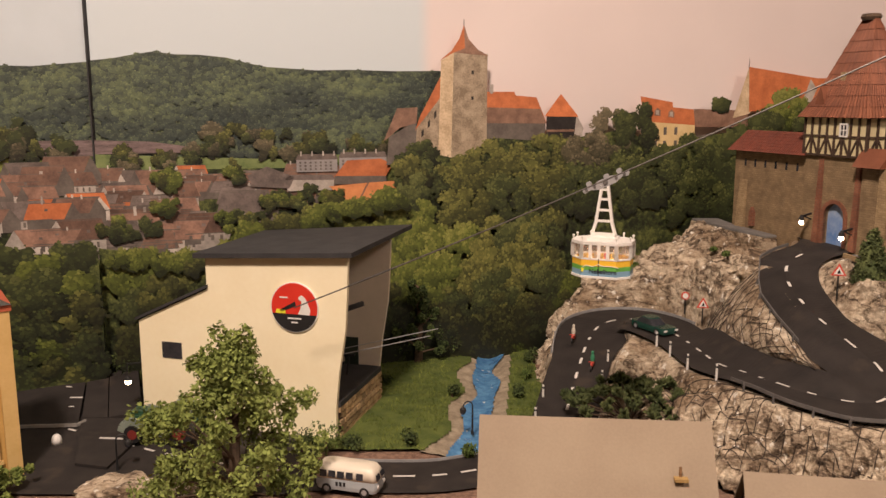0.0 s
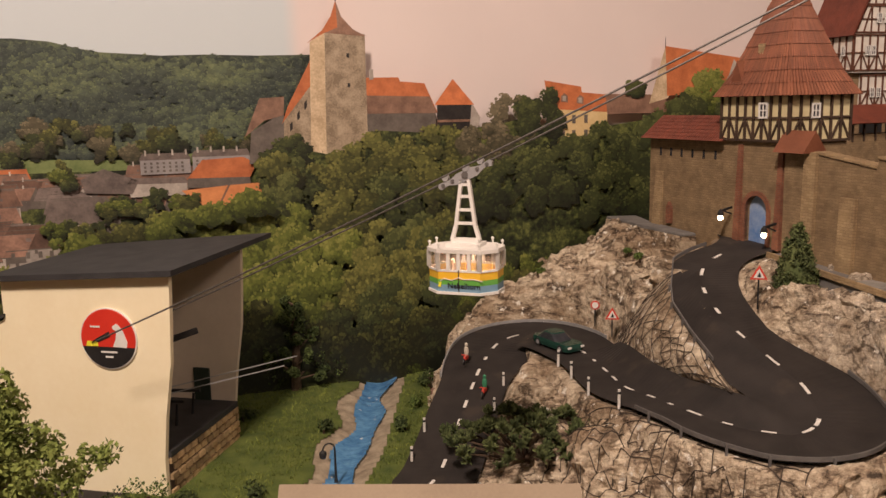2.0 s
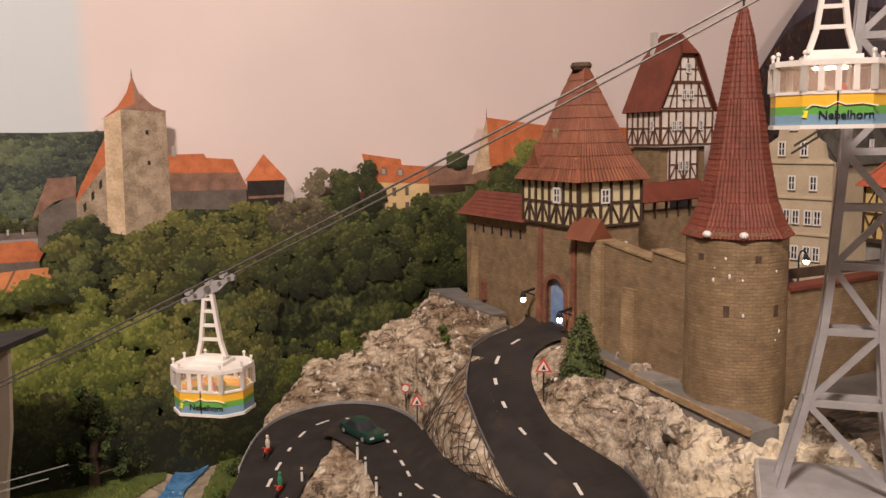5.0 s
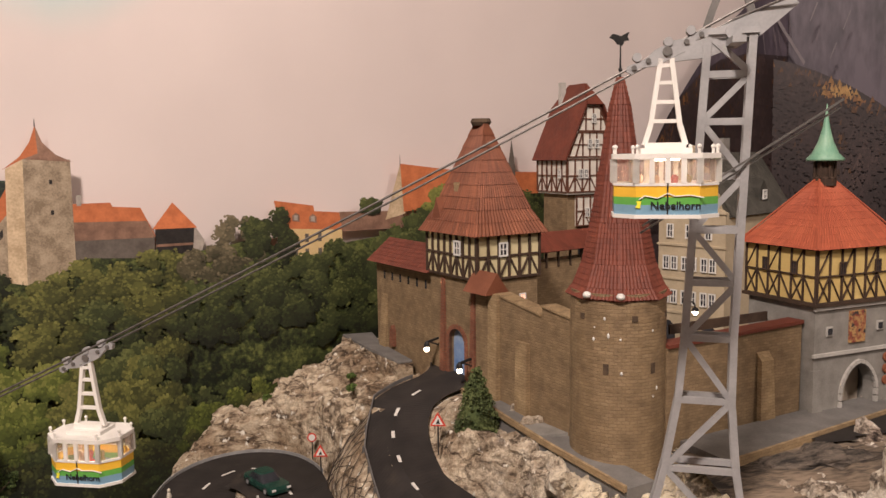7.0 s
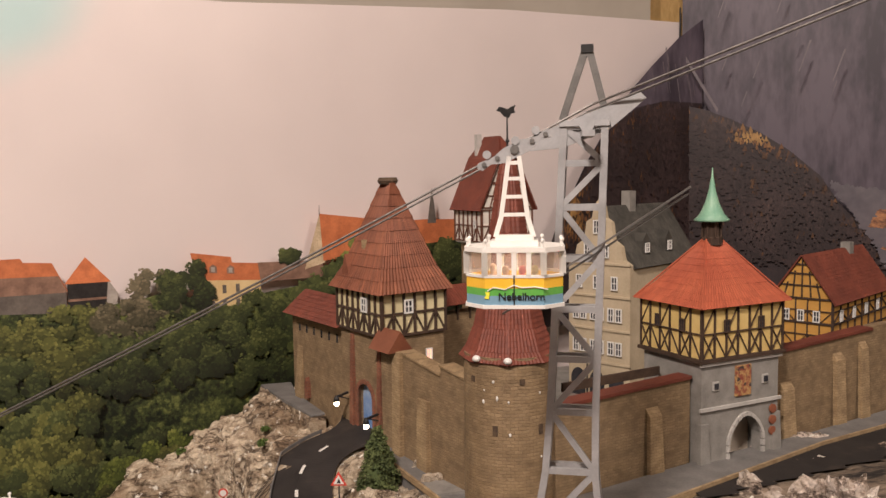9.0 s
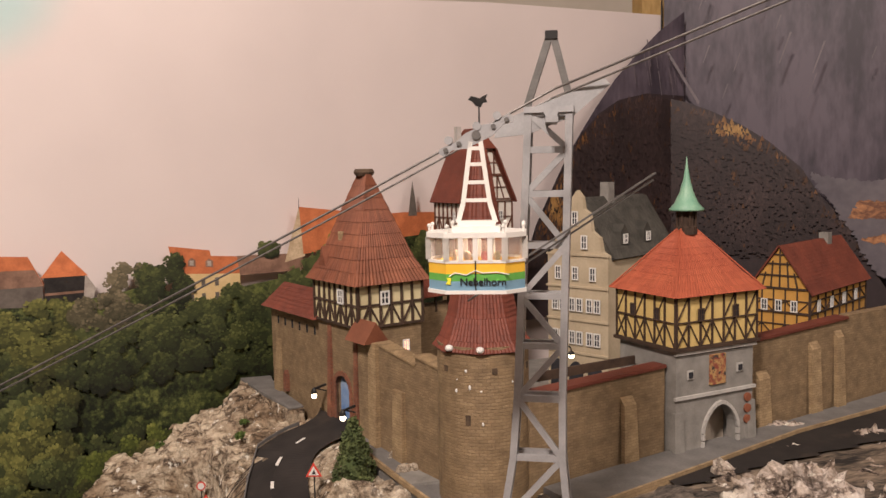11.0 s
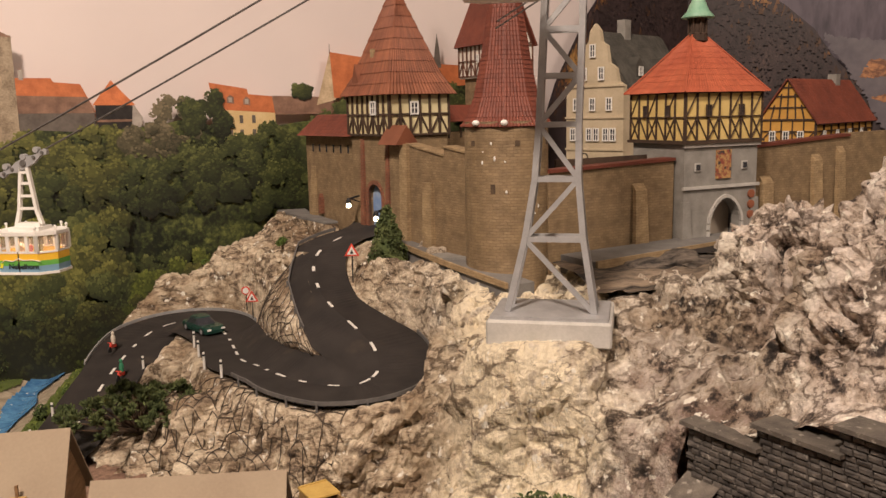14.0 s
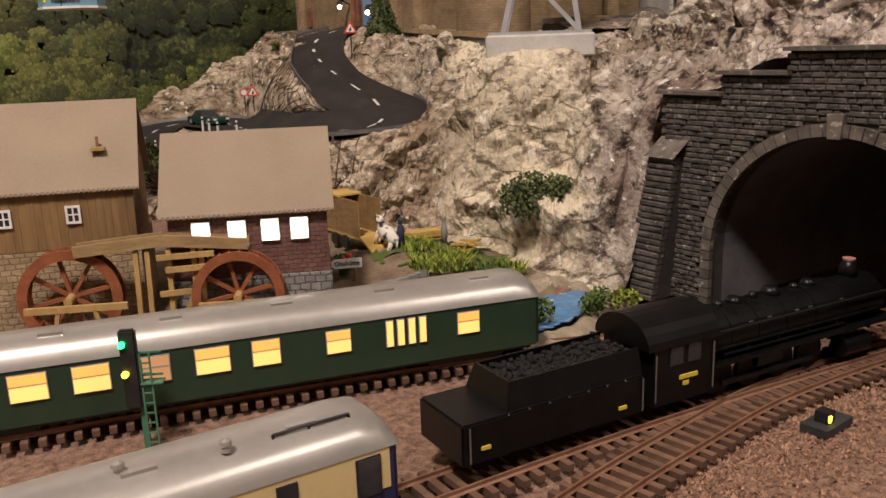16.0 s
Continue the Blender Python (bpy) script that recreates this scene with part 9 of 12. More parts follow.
def water_wheel(m, r, label):
    ob = thing("water_wheel", m, label, "water wheel", "mill wheels")
    for y in (-0.0045, 0.0045):
        bm = bm_new()
        n = 36
        for k in range(n):
            a0, a1 = 2 * math.pi * k / n, 2 * math.pi * (k + 1) / n
            prism(bm, [(rr * math.cos(a), y - 0.0008, rr * math.sin(a)) for rr, a in ((r, a0), (r, a1), (r * 0.80, a1), (r * 0.80, a0))], (0, 0.0016, 0))
        bmesh.ops.remove_doubles(bm, verts=bm.verts[:], dist=1e-6)
        part("rim", bm, RUST, ob)
    for k in range(8):
        a = 2 * math.pi * k / 8 + 0.2
        bm = bm_new()
        beam(bm, (0.002 * math.cos(a), 0, 0.002 * math.sin(a)), (r * 0.82 * math.cos(a), 0, r * 0.82 * math.sin(a)), 0.0020, 0.0022, (0, 1, 0))
        part("spoke", bm, RUST, ob)
    for k in range(28):
        a = 2 * math.pi * k / 28
        bm = bm_new()
        u, v = Vector((math.cos(a), 0, math.sin(a))), Vector((math.cos(a + 0.16), 0, math.sin(a + 0.16)))
        p = [u * r * 0.81, v * r * 0.99]
        prism(bm, [p[0] + Vector((0, -0.0037, 0)), p[1] + Vector((0, -0.0037, 0)), p[1] + Vector((0, 0.0037, 0)), p[0] + Vector((0, 0.0037, 0))], (u.z * 0.0005, 0, -u.x * 0.0005))
        part("paddle", bm, RUST, ob)
    bm = bm_new()
    tube(bm, (0, -0.012, 0), (0, 0.012, 0), 0.0022, n=10)
    part("axle", bm, PALE_WOOD, ob)
    return ob


water_wheel(at(0.1130, 0.4130, 0.0360, -6), 0.0265, "rusty red-brown mill water wheel with spokes")
water_wheel(at(0.1985, 0.3880, 0.0335, -10), 0.0245, "rusty red-brown mill water wheel beside the brick mill")
flume = thing("mill_flume", at(0.118, 0.4100, 0.0, -11), "weathered wooden water flume on posts above the wheels", "flume")
FLUME_WOOD = grainy("weathered_ochre_wood", (0.22, 0.140, 0.060), (0.37, 0.255, 0.120), 70, 0.85, 0.35, stretch=(1, 1, 5))
for y, z in ((-0.0045, 0.0615), (0.0045, 0.0615)):
    bm = bm_new()
    beam(bm, (0.0, y, z), (0.045, y, z + 0.0035), 0.0022, 0.0060)
    beam(bm, (0.045, y, z + 0.0035), (0.090, y, z - 0.001), 0.0022, 0.0060)
    part("side_board", bm, FLUME_WOOD, flume)
bm = bm_new()
beam(bm, (0.0, 0, 0.0590), (0.045, 0, 0.0625), 0.009, 0.0016)
beam(bm, (0.045, 0, 0.0625), (0.090, 0, 0.0580), 0.009, 0.0016)
part("bottom_board", bm, FLUME_WOOD, flume)
for x in (0.030, 0.036, 0.047, 0.060, 0.064):
    bm = bm_new()
    beam(bm, (x, -0.004, 0.006), (x + 0.001, -0.003, 0.060), 0.0026, 0.0026, (0, 1, 0))
    part("post", bm, PALE_WOOD, flume)
for z, x0, x1 in ((0.024, 0.042, 0.068), (0.036, 0.042, 0.060), (0.049, 0.046, 0.070), (0.056, 0.042, 0.072)):
    bm = bm_new()
    beam(bm, (x0, -0.006, z), (x1, -0.006, z + 0.0008), 0.0016, 0.0030)
    part("cross_board", bm, PALE_WOOD, flume)
bm = bm_new()
beam(bm, (0.047, -0.0055, 0.010), (0.062, -0.0055, 0.040), 0.0020, 0.0024)
part("brace", bm, PALE_WOOD, flume)
for x0, x1, z in ((-0.028, 0.024, 0.0335), (0.060, 0.108, 0.0300)):
    tr = thing("wheel_trestle", at(0.118, 0.3960, 0.0, -11), "pale wooden trestle bearing the water wheel axle", "trestle", "wheel trestles")
    bm = bm_new()
    beam(bm, (x0, 0.0, z), (x1, 0.0, z), 0.0028, 0.0034)
    part("bearing_beam", bm, PALE_WOOD, tr)
    for s in (-0.009, 0.009):
        bm = bm_new()
        xm = (x0 + x1) / 2
        beam(bm, (xm + s, 0, z), (xm + s * 1.7, 0, 0.005), 0.0022, 0.0022, (0, 1, 0))
        part("leg", bm, PALE_WOOD, tr)


# ---- tunnel portal ----
PORTAL = at(0.459, 0.402, 0.0, -73.5)
portal = thing("tunnel_portal", PORTAL, "dark stone railway tunnel portal with stepped top and round arch", "tunnel portal")
PC, PR, PSPR = 0.127, 0.0735, 0.0350
STONE_DARK = grainy("dark_portal_stone", (0.036, 0.031, 0.029), (0.120, 0.104, 0.090), 160, 0.75, 0.7, random_tint=0.30, spots=((0.26, 0.235, 0.205), 260, 0.62))
STONE_RING = grainy("portal_ring_stone", (0.070, 0.060, 0.052), (0.165, 0.142, 0.118), 140, 0.85, 0.5, random_tint=0.25, spots=((0.32, 0.29, 0.25), 240, 0.60))
JOINT = grainy("portal_joint", (0.028, 0.024, 0.021), (0.055, 0.047, 0.040), 120, 0.95, 0.3)
top_line = [(0.012, 0.0), (0.012, 0.127), (0.055, 0.127), (0.055, 0.139), (0.097, 0.139), (0.097, 0.1515), (0.160, 0.1515), (0.160, 0.139), (0.200, 0.139), (0.200, 0.127), (0.245, 0.127), (0.245, 0.0)]
ring_in = [(PC + PR * math.cos(a), PSPR + PR * math.sin(a)) for a in [math.pi * k / 24 for k in range(25)]]
bm = bm_new()
outline = top_line + [(PC + PR, 0.0)] + ring_in + [(PC - PR, 0.0)]
prism(bm, [(s, 0.0, z) for s, z in outline[::-1]], (0, 0.010, 0))
part("backing", bm, JOINT, portal)


def top_at(s):
    return 0.127 if s < 0.055 or s > 0.200 else (0.139 if s < 0.097 or s > 0.160 else 0.1515)


def rough_block(bm, x0, y0, z0, x1, y1, z1, rng):
    """A hewn stone: its face stands out unevenly inside worn edges."""
    e = 0.22 * (z1 - z0)
    back = [bm.verts.new((x, y1, z)) for x, z in ((x0, z0), (x1, z0), (x1, z1), (x0, z1))]
    rim = [bm.verts.new((x, y0 + 0.0006, z)) for x, z in ((x0, z0), (x1, z0), (x1, z1), (x0, z1))]
    front = [bm.verts.new((x, y0 + rng.uniform(-0.0004, 0.0003), z)) for x, z in ((x0 + e, z0 + e), (x1 - e, z0 + e), (x1 - e, z1 - e), (x0 + e, z1 - e))]
    for a, b in ((back, rim), (rim, front)):
        for i in range(4):
            bm.faces.new((a[i], a[(i + 1) % 4], b[(i + 1) % 4], b[i]))
    bm.faces.new(front)


rng = random.Random(21)
loose, singles = bm_new(), 0
row_h, z = 0.0032, 0.0
r = 0
while z < 0.150:
    s = 0.012 + (0.0035 if r % 2 else 0.0)
    while s < 0.245:
        w = rng.uniform(0.0050, 0.0080)
        s1 = min(s + w, 0.245)
        mid, zm = (s + s1) / 2, z + row_h / 2
        if zm + row_h / 2 < top_at(mid) + 0.0005 and (math.hypot(mid - PC, max(0.0, zm - PSPR)) > 0.0815 or (zm < PSPR and abs(mid - PC) > 0.0815)) and s1 - s > 0.002:
            d = rng.uniform(0.0008, 0.0022)
            near_side = s < 0.075
            bm = bm_new() if near_side else loose
            rough_block(bm, s + 0.0002, -d, z + 0.0002, s1 - 0.0002, 0.002, z + row_h - 0.0002, rng)
            if near_side and singles < 300:
                part("stone", bm, STONE_DARK, portal)
                singles += 1
        s = s1
    z += row_h
    r += 1
tagged(part("stone_rest", loose, STONE_DARK, portal), kind="stuff")
n = 34
for k in range(n):
    a0, a1 = math.pi * k / n + 0.004, math.pi * (k + 1) / n - 0.004
    bm = bm_new()
    prism(bm, [(PC + rr * math.cos(a), -0.0035, PSPR + rr * math.sin(a)) for rr, a in ((PR, a0), (0.0800, a0), (0.0800, a1), (PR, a1))], (0, 0.006, 0))
    part("ring_stone", bm, STONE_RING, portal)
for sgn in (-1, 1):
    for k in range(6):
        bm = bm_new()
        x0, x1 = sorted((PC + sgn * PR, PC + sgn * 0.0800))
        box(bm, x0, -0.0035, 0.0003 + k * 0.00583, x1, 0.0025, 0.0055 + k * 0.00583)
        part("ring_stone", bm, STONE_RING, portal)
bm = bm_new()
prism(bm, [(PC + a, -0.0055, b) for a, b in ((-0.0035, 0.1075), (0.0035, 0.1075), (0.0045, 0.1200), (-0.0045, 0.1200))], (0, 0.006, 0))
part("keystone", bm, STONE_RING, portal)
for s0, s1, zt in ((0.010, 0.057, 0.127), (0.053, 0.099, 0.139), (0.095, 0.162, 0.1515), (0.158, 0.202, 0.139), (0.198, 0.247, 0.127)):
    bm = bm_new()
    box(bm, s0, -0.005, zt, s1, 0.014, zt + 0.0022)
    part("coping_stone", bm, STONE_RING, portal)
bm = bm_new()
prism(bm, [(0.000, -0.020, 0.0), (0.024, -0.020, 0.0), (0.030, -0.008, 0.090), (0.011, -0.008, 0.090)], (0, 0.020, 0))
butt = part("buttress", bm, JOINT, portal)
for k in range(23):
    z0, z1 = 0.0003 + k * 0.0039, 0.0036 + k * 0.0039
    t = (z0 + z1) / 2 / 0.09
    x0, x1, yf = 0.0 + 0.011 * t, 0.024 + 0.006 * t, -0.020 + 0.012 * t
    cut = x0 + (x1 - x0) * (0.36 if k % 2 else 0.62)
    for a, b in ((x0, cut - 0.0003), (cut + 0.0003, x1)):
        bm = bm_new()
        rough_block(bm, a - 0.0006, yf - 0.0012 - 0.0006 * rng.random(), z0, b + 0.0004, yf + 0.004, z1, rng)
        part("stone", bm, STONE_DARK, butt)
bm = bm_new()
prism(bm, [(0.009, -0.013, 0.0895), (0.032, -0.013, 0.0895), (0.034, 0.0, 0.1010), (0.012, 0.0, 0.1010)], (0, 0.004, 0.0025))
part("buttress_cap", bm, STONE_RING, butt)
LINING = grainy("tunnel_lining", (0.085, 0.085, 0.095), (0.150, 0.148, 0.158), 40, 0.9, 0.2)
bm = bm_new()
arc = [(PC - PR, 0.0)] + ring_in[::-1] + [(PC + PR, 0.0)]
for (s0, z0), (s1, z1) in zip(arc, arc[1:]):
    face(bm, [(s0, 0.010, z0), (s1, 0.010, z1), (s1, 0.45, z1), (s0, 0.45, z0)])
face(bm, [(s, 0.45, z) for s, z in arc])
part("tunnel_lining", bm, LINING, portal)

# ---- tracks ----
RAIL = grainy("rusty_rail", (0.20, 0.095, 0.055), (0.34, 0.19, 0.12), 120, 0.55, 0.2, metal=0.4)
SLEEPER = grainy("brown_sleeper", (0.10, 0.052, 0.032), (0.18, 0.10, 0.062), 150, 0.9, 0.4, random_tint=0.2)


def track(points, label):
    line = [p for p in spline([(x, y, 0.0) for x, y in points], 14)]
    ob = thing("railway_track", Matrix.Identity(4), label, "railway track", "railway tracks")
    for s in (-1, 1):
        bm = bm_new()
        prev = None
        for k, p in enumerate(line):
            d = (line[min(k + 1, len(line) - 1)] - line[max(k - 1, 0)]).normalized()
            n_ = Vector((-d.y, d.x, 0))
            c = p + n_ * s * 0.00825
            ring = [bm.verts.new(c + n_ * a + Vector((0, 0, b))) for a, b in ((-0.0011, 0.0008), (0.0011, 0.0008), (0.0005, 0.0016), (0.0005, 0.0030), (-0.0005, 0.0030), (-0.0005, 0.0016))]
            if prev:
                for i in range(6):
                    bm.faces.new((prev[i], prev[(i + 1) % 6], ring[(i + 1) % 6], ring[i]))
            prev = ring
        part("rail", bm, RAIL, ob)
    me = None
    dist, nextat = 0.0, 0.003
    for a, b in zip(line, line[1:]):
        seg = (b - a).length
        while dist + seg >= nextat:
            p = a.lerp(b, (nextat - dist) / seg)
            if me is None:
                bm = bm_new()
                box(bm, -0.0016, -0.0150, -0.0020, 0.0016, 0.0150, 0.0008)
                me = bpy.data.meshes.new("sleeper")
                bm.to_mesh(me)
                bm.free()
                me.materials.append(SLEEPER)
            sl = new("sleeper", me)
            sl.parent = ob
            sl.matrix_local = at(p.x, p.y, 0, math.degrees(math.atan2((b - a).y, (b - a).x)))
            nextat += 0.0072
        dist += seg
    return ob


track([(-0.10, 0.310), (0.05, 0.322), (0.20, 0.328), (0.33, 0.326), (0.45, 0.304), (0.60, 0.285), (0.75, 0.275)], "rusty model railway track on reddish ballast")
track([(-0.12, 0.112), (0.05, 0.155), (0.20, 0.195), (0.33, 0.226), (0.45, 0.247), (0.60, 0.268), (0.75, 0.28)], "rusty model railway track leading into the tunnel")
track([(0.12, 0.060), (0.22, 0.135), (0.30, 0.1800), (0.36, 0.2070), (0.42, 0.2300), (0.50, 0.2470), (0.60, 0.258)], "rusty curved model railway track with brown sleepers")

rng = random.Random(45)
bm = bm_new()
CURVE = [(x, y) for x, y in ((0.22, 0.135), (0.30, 0.180), (0.36, 0.207), (0.42, 0.230), (0.50, 0.247), (0.60, 0.258))]
for _ in range(7000):
    x = rng.uniform(0.28, 0.56)
    y = float(np.interp(x, [p[0] for p in CURVE], [p[1] for p in CURVE])) - abs(rng.gauss(0, 0.030)) - 0.008
    z = float(ground_height(x, y))
    r_ = rng.uniform(0.00045, 0.0011)
    q = [bm.verts.new((x + r_ * rng.uniform(-1, 1), y + r_ * rng.uniform(-1, 1), z + r_ * h)) for h in (-1.2, -1.0, -0.8, rng.uniform(0.2, 0.9))]
    q[0].co.x -= r_
    q[1].co.x += r_
    q[2].co.y -= r_
    for f in ((0, 1, 3), (1, 2, 3), (2, 0, 3), (0, 2, 1)):
        bm.faces.new([q[i] for i in f])
GRIT = grainy("orange_brown_grit", (0.17, 0.085, 0.052), (0.42, 0.26, 0.17), 300, 0.95, 0.3, island=0.35)
tagged(part("gravel", bm, GRIT), "loose orange-brown gravel beside the curved track", "gravel", kind="stuff")

# ---- coaches ----
GREEN_COACH = grainy("dark_green_coach_paint", (0.018, 0.040, 0.022), (0.026, 0.052, 0.030), 60, 0.4, 0.03)
SILVER_ROOF = grainy("silver_roof", (0.40, 0.385, 0.36), (0.50, 0.48, 0.45), 30, 0.34, 0.04, metal=0.55)
BLUE_COACH = grainy("dark_blue_coach_paint", (0.020, 0.022, 0.075), (0.030, 0.032, 0.10), 60, 0.35, 0.03)
CREAM_COACH = grainy("cream_coach_paint", (0.62, 0.50, 0.24), (0.70, 0.57, 0.29), 60, 0.4, 0.03)
COACH_GLOW = glow("lit_coach_window", (1.0, 0.60, 0.16), 0.95)
COACH_AMBER = glow("amber_coach_window", (1.0, 0.52, 0.11), 0.62)
COACH_DIM = glow("dim_coach_window", (0.55, 0.28, 0.12), 0.5)


def coach(m, length, body, band, windows, label, lit=True):
    """A coach: the origin is on the rails under its right end, it reaches back along -x; -y is the near side."""
    ob = thing("passenger_coach", m, label, "railway coach", "railway coaches")
    hw, z0, z1, zr = 0.0165, 0.0085, 0.0345, 0.0455
    bm = bm_new()
    box(bm, -length, -hw, z0, 0.0, hw, z1)
    bmesh.ops.bevel(bm, geom=[e for e in bm.edges if abs(e.verts[0].co.x - e.verts[1].co.x) < 1e-6 and abs(e.verts[0].co.y - e.verts[1].co.y) < 1e-6], offset=0.0025, segments=2, affect="EDGES")
    part("body", bm, body, ob)
    prof = [(-hw - 0.0006, z1 - 0.0005), (-hw * 0.93, z1 + 0.0048), (-hw * 0.72, z1 + 0.0082), (-hw * 0.36, zr - 0.0004), (0, zr), (hw * 0.36, zr - 0.0004), (hw * 0.72, z1 + 0.0082), (hw * 0.93, z1 + 0.0048), (hw + 0.0006, z1 - 0.0005)]
    bm = bm_new()
    xs = [(-length - 0.0004, 0.0), (-length + 0.0015, 0.55), (-length + 0.006, 0.9), (-length + 0.014, 1.0), (-0.014, 1.0), (-0.006, 0.9), (-0.0015, 0.55), (0.0004, 0.0)]
    rows = [[bm.verts.new((x, y, z1 - 0.0005 + (z - z1 + 0.0005) * k)) for y, z in prof] for x, k in xs]
    for a, b in zip(rows, rows[1:]):
        for i in range(len(prof) - 1):
            bm.faces.new((a[i], a[i + 1], b[i + 1], b[i]))
    part("roof", bm, SILVER_ROOF, ob, "silver grey rounded roof", smooth=True)
    for x in [-0.03 - 0.05 * k for k in range(int((length - 0.04) / 0.05))]:
        bm = bm_new()
        box(bm, x - 0.005, -0.0075, zr - 0.0010, x + 0.005, -0.0050, zr + 0.0002)
        part("roof_vent", bm, SILVER_ROOF, ob)
    if band:
        bm = bm_new()
        box(bm, -length + 0.004, -hw - 0.0003, z0 + 0.011, -0.004, hw + 0.0003, z1 - 0.0005)
        part("upper_band", bm, band, ob, "cream upper band")
    for x, w, zb, h, dim in windows:
        for y in (-1, 1):
            bm = bm_new()
            box(bm, -x - w / 2 - 0.0005, y * (hw + 0.0004) - 0.0003, zb - 0.0005, -x + w / 2 + 0.0005, y * (hw + 0.0004) + 0.0003, zb + h + 0.0005)
            fr = part("window_frame", bm, GREY_METAL if lit else BLACK, ob)
            bm = bm_new()
            box(bm, -x - w / 2, y * (hw + 0.0008) - 0.0003, zb, -x + w / 2, y * (hw + 0.0008) + 0.0003, zb + h)
            part("pane", bm, (COACH_DIM if dim else COACH_GLOW) if lit else PANE, fr)
            if lit and not dim and w > 0.005:
                bm = bm_new()
                box(bm, -x - w / 2, y * (hw + 0.0010) - 0.0003, zb + h * 0.60, -x + w / 2, y * (hw + 0.0010) + 0.0003, zb + h)
                part("upper_pane", bm, COACH_AMBER, fr)
            if lit and w > 0.005:
                bm = bm_new()
                box(bm, -x - w / 2, y * (hw + 0.0011) - 0.0002, zb + h * 0.58, -x + w / 2, y * (hw + 0.0011) + 0.0002, zb + h * 0.63)
                part("window_bar", bm, GREY_METAL, fr)
    bm = bm_new()
    box(bm, -length + 0.004, -0.012, 0.0055, -0.004, 0.012, z0)
    part("underframe", bm, BLACK, ob)
    for bx in (-0.040, -length + 0.040):
        bm = bm_new()
        box(bm, bx - 0.020, -0.0125, 0.0038, bx + 0.020, 0.0125, 0.0080)
        bog = part("bogie", bm, BLACK, ob)
        for wx in (-0.014, 0.014):
            for y in (-0.0085, 0.0085):
                bm = bm_new()
                tube(bm, (bx + wx, y - 0.0012, 0.0078), (bx + wx, y + 0.0012, 0.0078), 0.0048, n=16)
                part("wheel", bm, DARK_METAL, bog)
    bm = bm_new()
    box(bm, 0.0, -0.0055, z0 + 0.001, 0.0026, 0.0055, z1 - 0.002)
    part("gangway", bm, BLACK, ob)
    return ob


wins = [(0.040, 0.0110, 0.0205, 0.0105, False)] + [(0.064 + 0.0056 * k, 0.0030, 0.0195, 0.0125, False) for k in range(4)] + [(0.106, 0.0112, 0.0205, 0.0105, False)]
wins += [(0.140, 0.0122, 0.0200, 0.0115, False), (0.164, 0.0146, 0.0200, 0.0115, False), (0.190, 0.0146, 0.0200, 0.0115, True), (0.215, 0.0146, 0.0200, 0.0115, False), (0.240, 0.0146, 0.0200, 0.0115, False), (0.266, 0.0146, 0.0200, 0.0115, False)]
coach(at(0.3425, 0.3300, 0.0, 0.8), 0.300, GREEN_COACH, None, wins, "dark green passenger coach with silver roof and lit yellow windows")
wins = [(0.012, 0.0080, 0.0190, 0.0130, False), (0.040, 0.0060, 0.0165, 0.0150, False), (0.074, 0.0150, 0.0190, 0.0130, False), (0.110, 0.0150, 0.0190, 0.0130, False), (0.146, 0.0150, 0.0190, 0.0130, False), (0.18, 0.0150, 0.0190, 0.0130, False)]
coach(at(0.2270, 0.2010, 0.0, 14.0), 0.270, BLUE_COACH, CREAM_COACH, wins, "blue and cream passenger coach with silver roof", lit=False)

blue = [ob for ob in scene.objects if ob.name.startswith("passenger_coach") and "blue" in ob["label"]][0]
for x, y in ((-0.085, 0.004), (-0.135, 0.0045), (-0.170, 0.0045), (-0.055, 0.009)):
    bm = bm_new()
    lathe(bm, [(0.0016, 0.0), (0.0013, 0.0016), (0.0020, 0.0024), (0.0018, 0.0036), (0.0006, 0.0042)], 10, (x, -y, 0.0446))
    part("roof_ventilator", bm, SILVER_ROOF, blue)
for x0, x1 in ((-0.040, -0.040), (-0.028, -0.028), (-0.014, -0.014)):
    bm = bm_new()
    tube(bm, (x0, -0.0085, 0.0432), (x1, -0.0085, 0.0452), 0.0005, n=6)
    part("rail_post", bm, DARK_METAL, blue)
bm = bm_new()
tube(bm, (-0.040, -0.0085, 0.0452), (-0.014, -0.0085, 0.0452), 0.0005, n=6)
part("roof_rail", bm, DARK_METAL, blue, "thin dark roof rail")

# ---- steam locomotive with tender ----
LOCO_BLACK = grainy("loco_black", (0.0025, 0.0025, 0.003), (0.0065, 0.0065, 0.007), 120, 0.34, 0.35, fine=14)
LOCO_BLACK.node_tree.nodes["Principled BSDF"].inputs["Specular IOR Level"].default_value = 0.28
COAL = grainy("coal", (0.005, 0.005, 0.005), (0.013, 0.0125, 0.012), 300, 0.6, 1.0, depth=0.002)
PLATE_YELLOW = grainy("yellow_lining", (0.60, 0.45, 0.05), (0.70, 0.55, 0.08), 90, 0.5, 0.0)
LOCO = at(0.352, 0.2375, 0.0, 9.5)
loco = thing("steam_locomotive", LOCO, "black steam locomotive running into the tunnel", "locomotive")
bm = bm_new()
box(bm, -0.004, -0.0165, 0.0095, 0.030, 0.0165, 0.0360)
cab = part("cab", bm, LOCO_BLACK, loco)
bm = bm_new()
rows = []
for x in (-0.008, 0.032):
    rows.append([bm.verts.new((x, 0.0178 * math.sin(a), 0.0352 + 0.0125 * math.cos(a))) for a in [math.pi * (k / 12 - 0.5) for k in range(13)]])
for i in range(12):
    bm.faces.new((rows[0][i], rows[0][i + 1], rows[1][i + 1], rows[1][i]))
bm.faces.new(rows[0])
bm.faces.new(rows[1])
